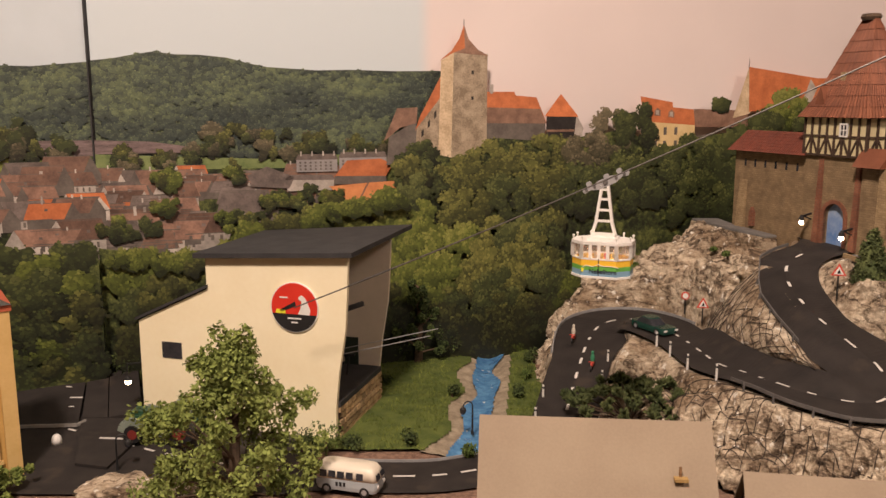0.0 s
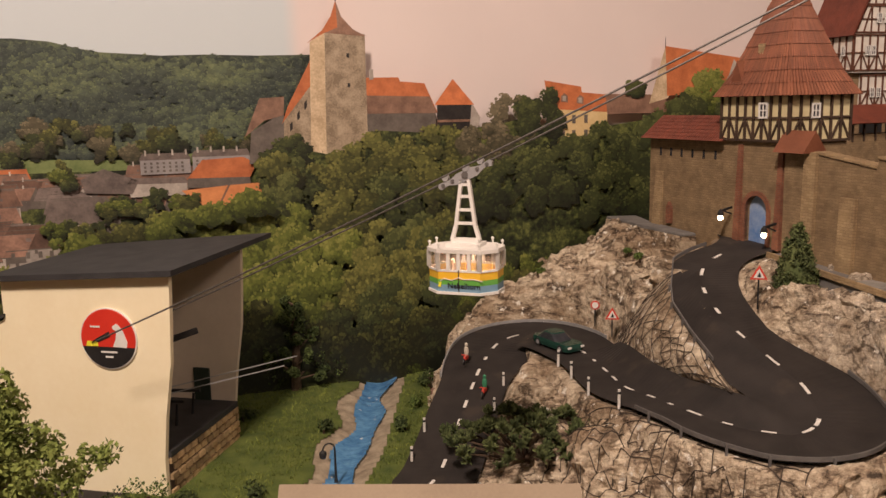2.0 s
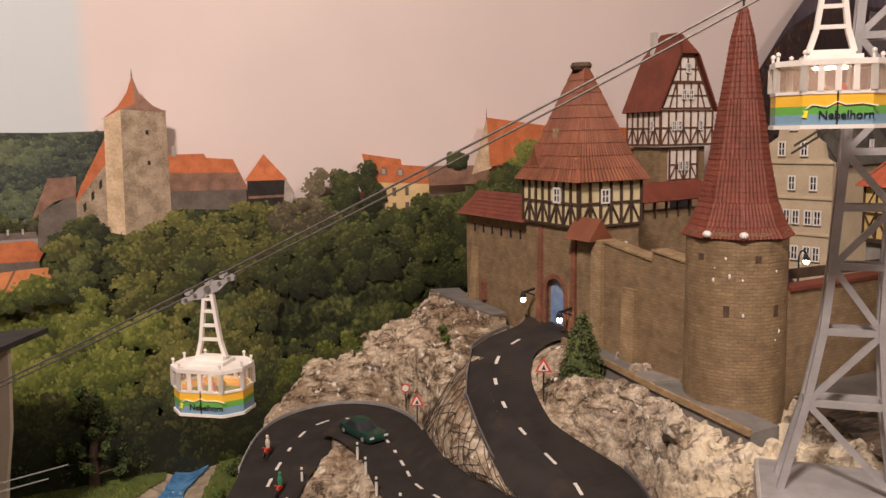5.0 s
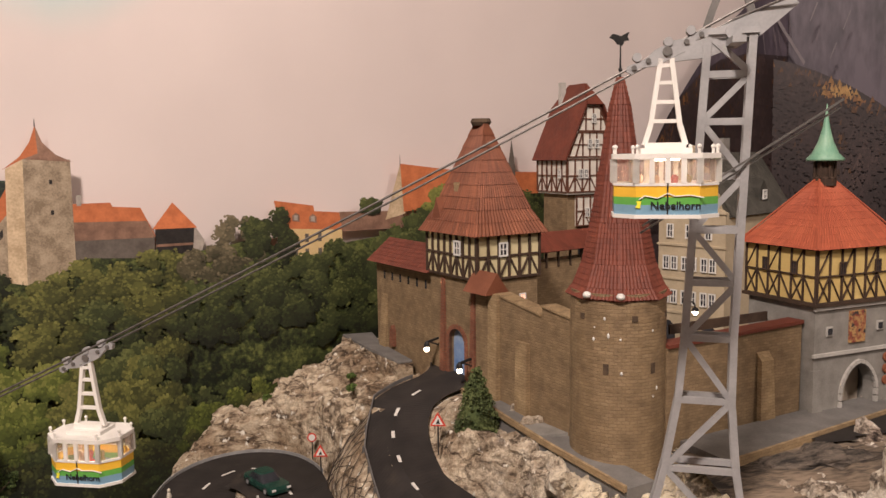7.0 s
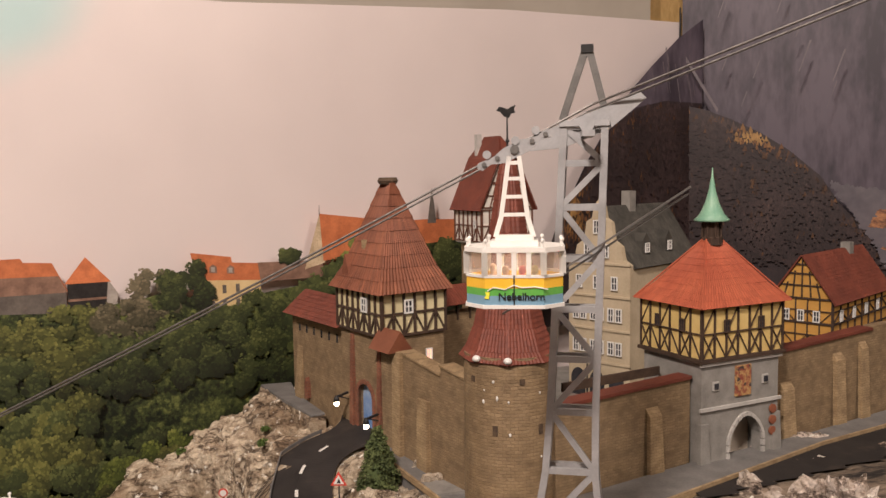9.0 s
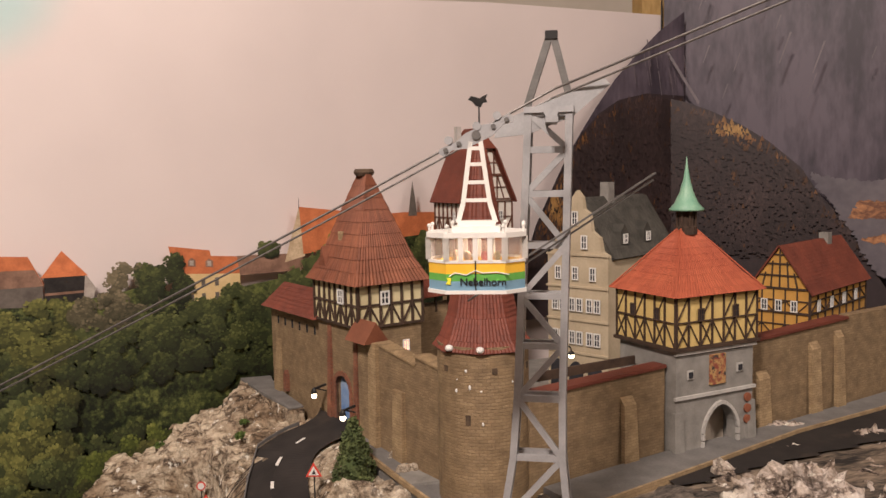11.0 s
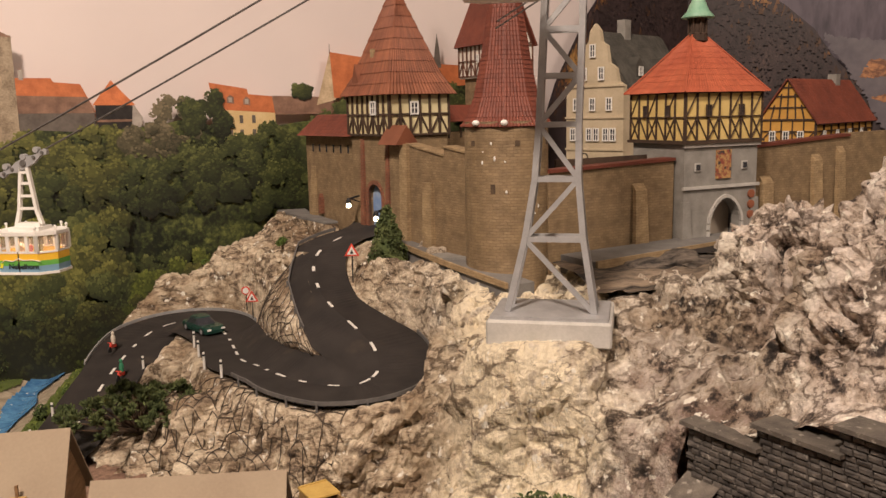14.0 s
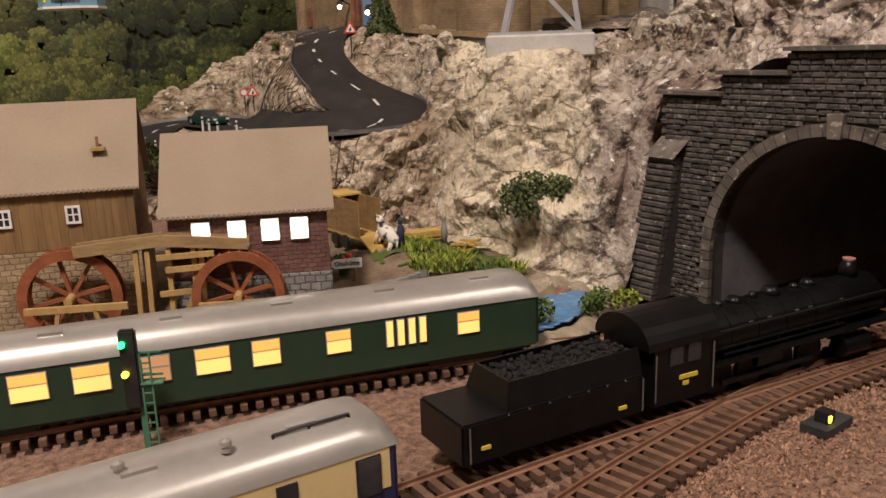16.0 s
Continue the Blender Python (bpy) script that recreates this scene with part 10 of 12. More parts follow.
part("cab_roof", bm, LOCO_BLACK, loco, smooth=False)
for x in (0.008, 0.018):
    bm = bm_new()
    box(bm, x - 0.0035, -0.0170, 0.0265, x + 0.0035, -0.0160, 0.0345)
    part("window", bm, PANE, cab)
for x0, x1, z in ((0.010, 0.020, 0.0195), (0.012, 0.015, 0.0165)):
    bm = bm_new()
    box(bm, x0, -0.0172, z, x1, -0.0164, z + 0.0018)
    part("number_bar", bm, PLATE_YELLOW, loco, "small yellow bar")
bm = bm_new()
tube(bm, (0.030, 0, 0.0290), (0.150, 0, 0.0290), 0.0125, n=24)
part("boiler", bm, LOCO_BLACK, loco, smooth=False)
for x in (0.045, 0.062, 0.080, 0.100, 0.122):
    bm = bm_new()
    tube(bm, (x, 0, 0.0290), (x + 0.0012, 0, 0.0290), 0.0129, n=24)
    part("boiler_band", bm, LOCO_BLACK, loco)
for x, r_, h in ((0.048, 0.0026, 0.0030), (0.058, 0.0040, 0.0034), (0.070, 0.0022, 0.0034), (0.082, 0.0046, 0.0042), (0.098, 0.0024, 0.0030), (0.108, 0.0038, 0.0036), (0.138, 0.0046, 0.0085)):
    bm = bm_new()
    lathe(bm, [(r_, 0.0), (r_ * 0.95, h * 0.6), (r_ * 0.6, h), (r_ * 0.2, h * 1.05)], 14, (x, 0, 0.0405))
    part("dome" if x < 0.13 else "chimney", bm, LOCO_BLACK, loco, smooth=True)
bm = bm_new()
box(bm, 0.0305, -0.0165, 0.0195, 0.158, 0.0165, 0.0206)
part("running_board", bm, LOCO_BLACK, loco)
bm = bm_new()
beam(bm, (0.030, -0.0135, 0.0345), (0.150, -0.0135, 0.0345), 0.0007, 0.0007)
part("handrail", bm, DARK_METAL, loco)
for k, (x, r_) in enumerate(((0.040, 0.0085), (0.060, 0.0085), (0.080, 0.0085), (0.100, 0.0085), (0.122, 0.0052), (0.142, 0.0052))):
    for y in (-0.0088, 0.0088):
        bm = bm_new()
        tube(bm, (x, y - 0.0012, 0.003 + r_), (x, y + 0.0012, 0.003 + r_), r_, n=20)
        part("wheel", bm, LOCO_BLACK, loco)
bm = bm_new()
beam(bm, (0.040, -0.0118, 0.0090), (0.100, -0.0118, 0.0090), 0.0012, 0.0022)
part("coupling_rod", bm, DARK_METAL, loco)
bm = bm_new()
tube(bm, (0.118, -0.0125, 0.0105), (0.136, -0.0125, 0.0105), 0.0050, n=14)
part("cylinder", bm, LOCO_BLACK, loco)
RED_RING = grainy("red_ring", (0.45, 0.22, 0.19), (0.55, 0.28, 0.24), 90, 0.5, 0.0)
bm = bm_new()
lathe(bm, [(0.0030, 0.0), (0.0032, 0.0009), (0.0022, 0.0010)], 14, (0.138, 0, 0.0490))
part("chimney_ring", bm, RED_RING, loco, "small pale red ring")
for y in (-0.0128, 0.0128):
    for z0, x0, x1 in ((0.0262, 0.034, 0.146), (0.0230, 0.040, 0.120)):
        bm = bm_new()
        tube(bm, (x0, y, z0), (x1, y, z0 - 0.0004), 0.0007, n=8)
        part("pipe", bm, LOCO_BLACK, loco)
    for x in (0.052, 0.072, 0.092, 0.112):
        bm = bm_new()
        tube(bm, (x, y * 0.55, 0.0395), (x + 0.003, y * 1.02, 0.0225), 0.0006, n=6)
        part("sand_pipe", bm, LOCO_BLACK, loco)
    bm = bm_new()
    box(bm, 0.058, min(y, y * 1.25), 0.0145, 0.074, max(y, y * 1.25), 0.0205)
    part("air_tank", bm, LOCO_BLACK, loco)
for x in (-0.0035, 0.029):
    bm = bm_new()
    tube(bm, (x, -0.0172, 0.0120), (x, -0.0172, 0.0330), 0.0004, n=6)
    part("grab_rail", bm, STEEL_DULL, loco, "thin steel grab rail")
# small steel bits added as highlights along the boiler's near side
for x in (0.055, 0.067, 0.085, 0.094, 0.116):
    bm = bm_new()
    box(bm, x, -0.0128, 0.0352, x + 0.0022, -0.0122, 0.0356)
    part("highlight_bit", bm, STEEL_DULL, loco, "small bright steel bit")
tender = thing("tender", LOCO @ at(-0.098, -0.003, 0.0, 1.5), "black coal tender behind the locomotive", "tender")
bm = bm_new()
box(bm, 0.0, -0.0165, 0.0095, 0.088, 0.0165, 0.0262)
bmesh.ops.bevel(bm, geom=bm.edges[:], offset=0.0008, segments=2, affect="EDGES")
part("body", bm, LOCO_BLACK, tender)
for y0, y1 in ((-0.0148, -0.0122), (0.0148, 0.0122)):
    bm = bm_new()
    prism(bm, [(0.022, y0, 0.0262), (0.088, y0, 0.0262), (0.088, y1, 0.0368), (0.024, y1, 0.0368)], (0, -0.0008 if y0 > 0 else 0.0008, 0))
    part("bunker_side", bm, LOCO_BLACK, tender)
bm = bm_new()
prism(bm, [(0.0205, -0.0148, 0.0262), (0.0205, 0.0148, 0.0262), (0.0235, 0.0122, 0.0368), (0.0235, -0.0122, 0.0368)], (0.0010, 0, 0))
part("bunker_back", bm, LOCO_BLACK, tender)
bm = bm_new()
for k in range(320):
    ball(bm, (rng.uniform(0.026, 0.086), rng.uniform(-0.0108, 0.0108), 0.0335 + rng.uniform(0, 0.0018)), rng.uniform(0.0008, 0.0015), 1)
box(bm, 0.0245, -0.0120, 0.0262, 0.0870, 0.0120, 0.0335)
tagged(part("coal", bm, COAL, tender), kind="stuff")
for x in (0.003, 0.0865):
    bm = bm_new()
    tube(bm, (x, -0.0172, 0.0110), (x, -0.0172, 0.0250), 0.0004, n=6)
    part("grab_rail", bm, STEEL_DULL, tender, "thin steel grab rail")
for k in range(7):
    bm = bm_new()
    box(bm, 0.020 + 0.0095 * k, -0.0170, 0.0258, 0.0206 + 0.0095 * k, -0.0164, 0.0264)
    part("rivet", bm, STEEL_DULL, tender)
for x in (0.012, 0.030, 0.052, 0.070):
    for y in (-0.0088, 0.0088):
        bm = bm_new()
        tube(bm, (x, y - 0.0012, 0.0085), (x, y + 0.0012, 0.0085), 0.0055, n=18)
        part("wheel", bm, LOCO_BLACK, tender)
for x, z in ((0.008, 0.0150), (0.074, 0.0140)):
    bm = bm_new()
    box(bm, x, -0.0172, z, x + 0.004, -0.0164, z + 0.0014)
    part("number_bar", bm, PLATE_YELLOW, tender)

# ---- signals beside the track ----
GREEN_LIGHT, YELLOW_LIGHT = glow("green_signal_light", (0.05, 1.0, 0.12), 6.0), glow("yellow_signal_light", (1.0, 0.65, 0.03), 6.0)
SIG_GREEN = grainy("green_signal_paint", (0.055, 0.17, 0.10), (0.085, 0.22, 0.14), 90, 0.5, 0.1)
sg = thing("light_signal", at(0.1480, 0.2950, -0.004, -12), "black light signal on a green ladder mast, lit green and yellow", "signal")
bm = bm_new()
box(bm, -0.0012, -0.0012, 0.0, 0.0012, 0.0012, 0.040)
part("post", bm, SIG_GREEN, sg)
for x in (0.0015, 0.0055):
    bm = bm_new()
    beam(bm, (x, -0.003, 0.0), (x, -0.003, 0.044), 0.0007, 0.0007, (0, 1, 0))
    part("ladder_side", bm, SIG_GREEN, sg)
for k in range(9):
    bm = bm_new()
    beam(bm, (0.0015, -0.003, 0.004 + k * 0.0045), (0.0055, -0.003, 0.004 + k * 0.0045), 0.0006, 0.0006)
    part("ladder_rung", bm, SIG_GREEN, sg)
bm = bm_new()
box(bm, -0.006, -0.004, 0.020, 0.001, -0.0005, 0.055)
bmesh.ops.bevel(bm, geom=bm.edges[:], offset=0.0008, segments=2, affect="EDGES")
part("head", bm, BLACK, sg)
for z, mt in ((0.049, GREEN_LIGHT), (0.036, YELLOW_LIGHT)):
    bm = bm_new()
    tube(bm, (-0.0045, -0.0055, z), (-0.0045, -0.0038, z), 0.0014, n=12)
    part("lens", bm, mt, sg)
for x0, x1, z in ((0.001, 0.010, 0.034), (0.001, 0.010, 0.044)):
    bm = bm_new()
    beam(bm, (x0, -0.001, z), (x1, -0.001, z), 0.0008, 0.0008)
    part("platform_rail", bm, SIG_GREEN, sg)
bm = bm_new()
box(bm, 0.001, -0.004, 0.0305, 0.010, 0.002, 0.0312)
part("platform", bm, SIG_GREEN, sg)
sh = thing("shunting_signal", at(0.4240, 0.2010, -0.004, 20), "low dark shunting signal box with a yellow light", "signal")
bm = bm_new()
box(bm, -0.011, -0.006, 0.0, 0.011, 0.006, 0.0035)
part("base", bm, FELT_ROOF, sh)
bm = bm_new()
box(bm, -0.005, -0.003, 0.0035, 0.001, 0.003, 0.0085)
part("box", bm, BLACK, sh)
bm = bm_new()
box(bm, -0.0048, -0.0036, 0.0045, -0.0028, -0.0029, 0.0072)
part("lens", bm, YELLOW_LIGHT, sh)


# ---- road furniture ----
def road_side(k, side, gap):
    a, c = ROAD_LINE[max(k - 3, 0)], ROAD_LINE[min(k + 3, len(ROAD_LINE) - 1)]
    d = c - a
    s = Vector((-d.y, d.x, 0)).normalized() * side
    e = inner_edge(k) if side < 0 else None
    return e + s * gap if e is not None else ROAD_LINE[k] + s * (ROAD_HALF[k] + gap)


def road_index(x, y):
    return int(np.argmin(np.hypot(ROAD_XY[:, 0] - x, ROAD_XY[:, 1] - y)))


KERB_GREY = grainy("grey_kerb", (0.22, 0.22, 0.225), (0.32, 0.315, 0.31), 90, 0.7, 0.2)


def guard_rail(k0, k1, side, height, label, material):
    """A thin rail on short posts along the road's edge."""
    ob = thing("guard_rail", Matrix.Identity(4), label, "guard rail", "guard rails along the road")
    bm = bm_new()
    rows = []
    for k in range(k0, k1 + 1):
        p, q = road_side(k, side, -0.0008), road_side(k, side, 0.0003)
        rows.append([bm.verts.new(v) for v in (p + Vector((0, 0, height - 0.0028)), p + Vector((0, 0, height)), q + Vector((0, 0, height)), q + Vector((0, 0, height - 0.0028)))])
    for a, b in zip(rows, rows[1:]):
        for i in range(4):
            bm.faces.new((a[i], a[(i + 1) % 4], b[(i + 1) % 4], b[i]))
    bm.faces.new(rows[0])
    bm.faces.new(rows[-1])
    part("rail", bm, material, ob)
    for k in range(k0, k1 + 1, 6):
        p = road_side(k, side, 0.0009)
        bm = bm_new()
        box(bm, p.x - 0.0007, p.y - 0.0007, p.z - 0.005, p.x + 0.0007, p.y + 0.0007, p.z + height - 0.0004)
        part("post", bm, material, ob)


RAIL_DARK = grainy("dull_dark_grey_rail", (0.085, 0.080, 0.078), (0.150, 0.142, 0.136), 90, 0.6, 0.2)
guard_rail(road_index(0.352, 0.788), road_index(0.318, 0.672), -1, 0.0052, "low grey guard rail along the upper road", RAIL_DARK)
guard_rail(road_index(0.339, 0.632), road_index(0.262, 0.664), 1, 0.0046, "low grey guard rail round the hairpin", RAIL_DARK)
guard_rail(road_index(0.226, 0.835), road_index(0.140, 0.800), -1, 0.0044, "low grey guard rail at the far bend", KERB_GREY)
guard_rail(road_index(0.060, 0.640), road_index(-0.100, 0.617), -1, 0.0034, "low grey kerb rail in front of the meadow", KERB_GREY)

POST_WHITE = grainy("white_post", (0.66, 0.64, 0.60), (0.76, 0.74, 0.70), 200, 0.6, 0.0)


def guide_post(x, y, z):
    ob = thing("guide_post", at(x, y, z), "white roadside guide post with black band", "post", "guide posts")
    bm = bm_new()
    tube(bm, (0, 0, -0.002), (0, 0, 0.0125), 0.0011, 0.0010, n=8)
    part("shaft", bm, POST_WHITE, ob)
    bm = bm_new()
    tube(bm, (0, 0, 0.0092), (0, 0, 0.0108), 0.00125, n=8)
    part("band", bm, BLACK, ob)


for x, y in ((0.256, 0.680), (0.246, 0.715), (0.241, 0.748), (0.237, 0.782)):
    p = road_side(road_index(x, y), 1, 0.001)
    guide_post(p.x, p.y, p.z)
for x, y in ((0.137, 0.795), (0.126, 0.762)):
    p = road_side(road_index(x, y), 1, -0.004)
    guide_post(p.x, p.y, p.z)
for x, y in ((0.118, 0.735), (0.104, 0.700)):
    p = road_side(road_index(x, y), -1, -0.004)
    guide_post(p.x, p.y, p.z)

SIGN_EDGE = grainy("sign_red_edge", (0.60, 0.05, 0.03), (0.68, 0.08, 0.05), 100, 0.5, 0.0)


def warning_sign(x, y, z, h, turn, round_=False, label="red and white triangular warning sign on a dark post"):
    ob = thing("road_sign", at(x, y, z, turn), label, "road sign", "road signs")
    bm = bm_new()
    tube(bm, (0, 0, -0.004), (0, 0, h), 0.0006, n=6)
    part("post", bm, BLACK, ob)
    bm = bm_new()
    if round_:
        disc(bm, 0, h, 0.0042, -0.0008, -0.0014, n=20)
    else:
        prism(bm, [(-0.0062, -0.0008, h - 0.003), (0.0062, -0.0008, h - 0.003), (0, -0.0008, h + 0.0078)], (0, -0.0006, 0))
    pl = part("plate", bm, SIGN_EDGE, ob)
    bm = bm_new()
    if round_:
        disc(bm, 0, h, 0.0030, -0.0014, -0.0018, n=20)
    else:
        prism(bm, [(-0.0040, -0.0014, h - 0.0018), (0.0040, -0.0014, h - 0.0018), (0, -0.0014, h + 0.0052)], (0, -0.0003, 0))
    part("field", bm, WHITE_PAINT, pl)
    if not round_:
        bm = bm_new()
        prism(bm, [(-0.0014, -0.0017, h - 0.0010), (0.0016, -0.0017, h - 0.0010), (0.0004, -0.0017, h + 0.0028)], (0, -0.0002, 0))
        part("mark", bm, BLACK, pl)


def ground_z(x, y):
    return float(hill_height(np.array([x]), np.array([y]))[0][0])


warning_sign(0.3385, 0.7000, 0.155, 0.0215, -18)
warning_sign(0.2560, 0.8600, 0.102, 0.0165, -12, True, "round red-rimmed road sign on a dark post")
warning_sign(0.2600, 0.8130, 0.105, 0.0150, -12, False, "small red and white triangular road sign by the rock")


# ---- lamps ----
def wall_lantern(x, y, z, label):
    """A black wall lantern: its arm reaches out of the castle wall."""
    ob = thing("wall_lantern", at(x, y, z, -71), label, "lamp", "wall lanterns")
    bm = bm_new()
    beam(bm, (0, 0.012, 0.009), (0, 0.0, 0.0065), 0.0016, 0.0018)
    beam(bm, (0, 0.012, 0.003), (0, 0.003, 0.0065), 0.0010, 0.0012)
    part("arm", bm, BLACK, ob)
    bm = bm_new()
    lathe(bm, [(0.0030, 0.0026), (0.0024, 0.0055), (0.0008, 0.0080)], 8)
    part("hood", bm, BLACK, ob)
    bm = bm_new()
    ball(bm, (0, 0, 0.0004), 0.0025, 2)
    part("globe", bm, LAMP_GLOW, ob, "lit white globe", smooth=True)


wall_lantern(0.3560, 0.8220, 0.2015, "black wall lantern with a lit globe beside the gate")
wall_lantern(0.3730, 0.7720, 0.1935, "black wall lantern with a lit globe beside the gate")


def street_lamp(x, y, z, h, turn, label, lit=True):
    ob = thing("street_lamp", at(x, y, z, turn), label, "lamp", "street lamps")
    bm = bm_new()
    lathe(bm, [(0.0016, 0.0), (0.0010, 0.004), (0.0007, h)], 8)
    part("post", bm, BLACK, ob)
    bm = bm_new()
    prev = None
    for k in range(9):
        a = math.pi * (1 - k / 8)
        p = Vector((0.0045 + 0.0045 * math.cos(a), 0, h + 0.0050 * math.sin(a)))
        if prev is not None:
            tube(bm, prev, p, 0.0006, n=6)
        prev = p
    part("arm", bm, BLACK, ob)
    bm = bm_new()
    lathe(bm, [(0.0030, -0.0030), (0.0026, -0.0010), (0.0007, 0.0004)], 10, (0.009, 0, h))
    part("hood", bm, BLACK, ob)
    bm = bm_new()
    ball(bm, (0.009, 0, h - 0.0040), 0.0026, 2)
    part("globe", bm, LAMP_GLOW if lit else PANE, ob, "white globe" if lit else "dark glass globe", smooth=True)


street_lamp(0.4895, 0.910, 0.1735, 0.067, 0, "black street lamp with a lit globe in the castle yard")
street_lamp(0.5560, 0.730, 0.1735, 0.070, 20, "black street lamp with a lit globe behind the castle wall")
street_lamp(-0.2590, 0.6240, 0.0315, 0.024, 20, "low black unlit lamp beside the yard", False)
ob = thing("bracket_lamp", at(-0.2915, 0.7400, 0.0660), "black bracket lamp with a lit bulb on the station annex", "lamp")
bm = bm_new()
tube(bm, (0, 0, 0.003), (0, 0, 0.016), 0.0006, n=6)
beam(bm, (0, 0, 0.016), (0.0185, 0.0045, 0.016), 0.0012, 0.0012)
part("arm", bm, BLACK, ob)
bm = bm_new()
lathe(bm, [(0.0034, 0.0005), (0.0026, 0.0028), (0.0007, 0.0042)], 10)
part("hood", bm, BLACK, ob)
bm = bm_new()
ball(bm, (0, 0, -0.0010), 0.0032, 2)
part("bulb", bm, LAMP_GLOW, ob, "lit warm bulb", smooth=True)


# ---- paving of the station yard ----
PALE_BOARD = grainy("pale_pinkish_board", (0.46, 0.39, 0.34), (0.58, 0.50, 0.44), 60, 0.8, 0.1)


def paving(name, corners, material, label, thick=0.0022):
    bm = bm_new()
    prism(bm, corners, (0, 0, -thick))
    return tagged(part(name, bm, material), label, "pavement", kind="structure")


paving("yard_ramp", [(-0.3315, 0.7285, 0.0345), (-0.3080, 0.7285, 0.0345), (-0.3445, 0.8260, 0.0480), (-0.3655, 0.8270, 0.0478)], ASPHALT, "dark asphalt slab rising to the backdrop", 0.0120)
paving("yard_ramp", [(-0.3070, 0.7285, 0.0348), (-0.2800, 0.7400, 0.0358), (-0.3140, 0.8250, 0.0482), (-0.3435, 0.8260, 0.0482)], ASPHALT, "dark asphalt slab rising to the backdrop", 0.0120)
paving("yard_slab", [(-0.2960, 0.6310, 0.0340), (-0.2670, 0.6240, 0.0340), (-0.2600, 0.7270, 0.0342), (-0.3315, 0.7275, 0.0342)], ASPHALT, "dark asphalt road slab in the station yard")
lot = paving("parking_lot", [(-0.4200, 0.7060, 0.0335), (-0.3290, 0.7130, 0.0335), (-0.3665, 0.8270, 0.0474), (-0.4250, 0.8140, 0.0445)], ASPHALT, "dark asphalt parking bays with white lines", 0.0100)
for a, b, c, d in (((-0.3765, 0.8061), (-0.3596, 0.8069), 0.0446, 0.0450), ((-0.3720, 0.7890), (-0.3665, 0.7880), 0.0425, 0.0425), ((-0.3584, 0.7654), (-0.3465, 0.7658), 0.0397, 0.0400), ((-0.3520, 0.7474), (-0.3470, 0.7473), 0.0375, 0.0375)):
    bm = bm_new()
    beam(bm, (*a, c), (*b, d), 0.0018, 0.0012)
    part("bay_line", bm, ROAD_PAINT, lot)
bm = bm_new()
beam(bm, (-0.4200, 0.7045, 0.0338), (-0.3290, 0.7118, 0.0338), 0.0016, 0.0030)
beam(bm, (-0.3290, 0.7118, 0.0338), (-0.3245, 0.7200, 0.0345), 0.0016, 0.0030)
tagged(part("kerb", bm, GREY_STONE), "pale narrow kerb along the parking bays", "kerb", kind="structure")
bm = bm_new()
beam(bm, (-0.2960, 0.6810, 0.0344), (-0.2750, 0.6790, 0.0344), 0.0020, 0.0010)
tagged(part("road_line", bm, ROAD_PAINT), "short white line on the yard slab", "road marking", kind="structure")
bm = bm_new()
prism(bm, [(-0.4180, 0.7930, 0.0440), (-0.3580, 0.8130, 0.0500), (-0.3570, 0.8130, 0.0560), (-0.3620, 0.8130, 0.0650)], (0.001, 0.003, 0))
tagged(part("pale_board", bm, PALE_BOARD), "pale pinkish board leaning on the backdrop behind the yard", "board")
ob = thing("bollard", at(-0.3310, 0.6760, 0.0315), "small white rounded bollard in the yard", "bollard")
bm = bm_new()
lathe(bm, [(0.0044, 0.0), (0.0042, 0.0040), (0.0034, 0.0066), (0.0018, 0.0082), (0.0004, 0.0086)], 14)
part("post", bm, WHITE_PAINT, ob, smooth=True)
street_lamp(0.0260, 0.7000, 0.0300, 0.026, 200, "black unlit lantern beside the river", False)


# ---- foliage ----
def leaves(bm, centre, radii, count, size, rng, lo=-1.0):
    """Small leaf quads scattered in a ragged lump."""
    c = Vector(centre)
    for _ in range(count):
        while True:
            v = Vector((rng.uniform(-1, 1), rng.uniform(-1, 1), rng.uniform(lo, 1)))
            if 0.25 < v.length < 1.0:
                break
        p = c + Vector((v.x * radii[0], v.y * radii[1], v.z * radii[2]))
        a = Vector((rng.gauss(0, 1), rng.gauss(0, 1), rng.gauss(0, 1))).normalized()
        b = a.cross(Vector((rng.gauss(0, 1), rng.gauss(0, 1), rng.gauss(0, 1)))).normalized()
        s = size * rng.uniform(0.6, 1.4)
        face(bm, [p - a * s, p + b * s * 0.6, p + a * s, p - b * s * 0.5])


def bush(x, y, z, r, h, material, label, seed, count=None, name="bush", leaf=0.0014):
    rng = random.Random(seed)
    ob = thing(name, at(x, y, z), label, "bush", "bushes")
    bm = bm_new()
    n = max(4, int(r / 0.0035))
    for k in range(n):
        a = rng.uniform(0, 2 * math.pi)
        q = r * 0.6 * math.sqrt(rng.random())
        leaves(bm, (q * math.cos(a), q * math.sin(a), h * rng.uniform(0.3, 0.75)), (r * 0.5, r * 0.5, h * 0.35), count or 90, leaf, rng)
    part("foliage", bm, material, ob)
    bm = bm_new()
    tube(bm, (0, 0, -0.002), (0, 0, h * 0.5), 0.0012, n=6)
    part("stem", bm, BARK, ob)
    return ob


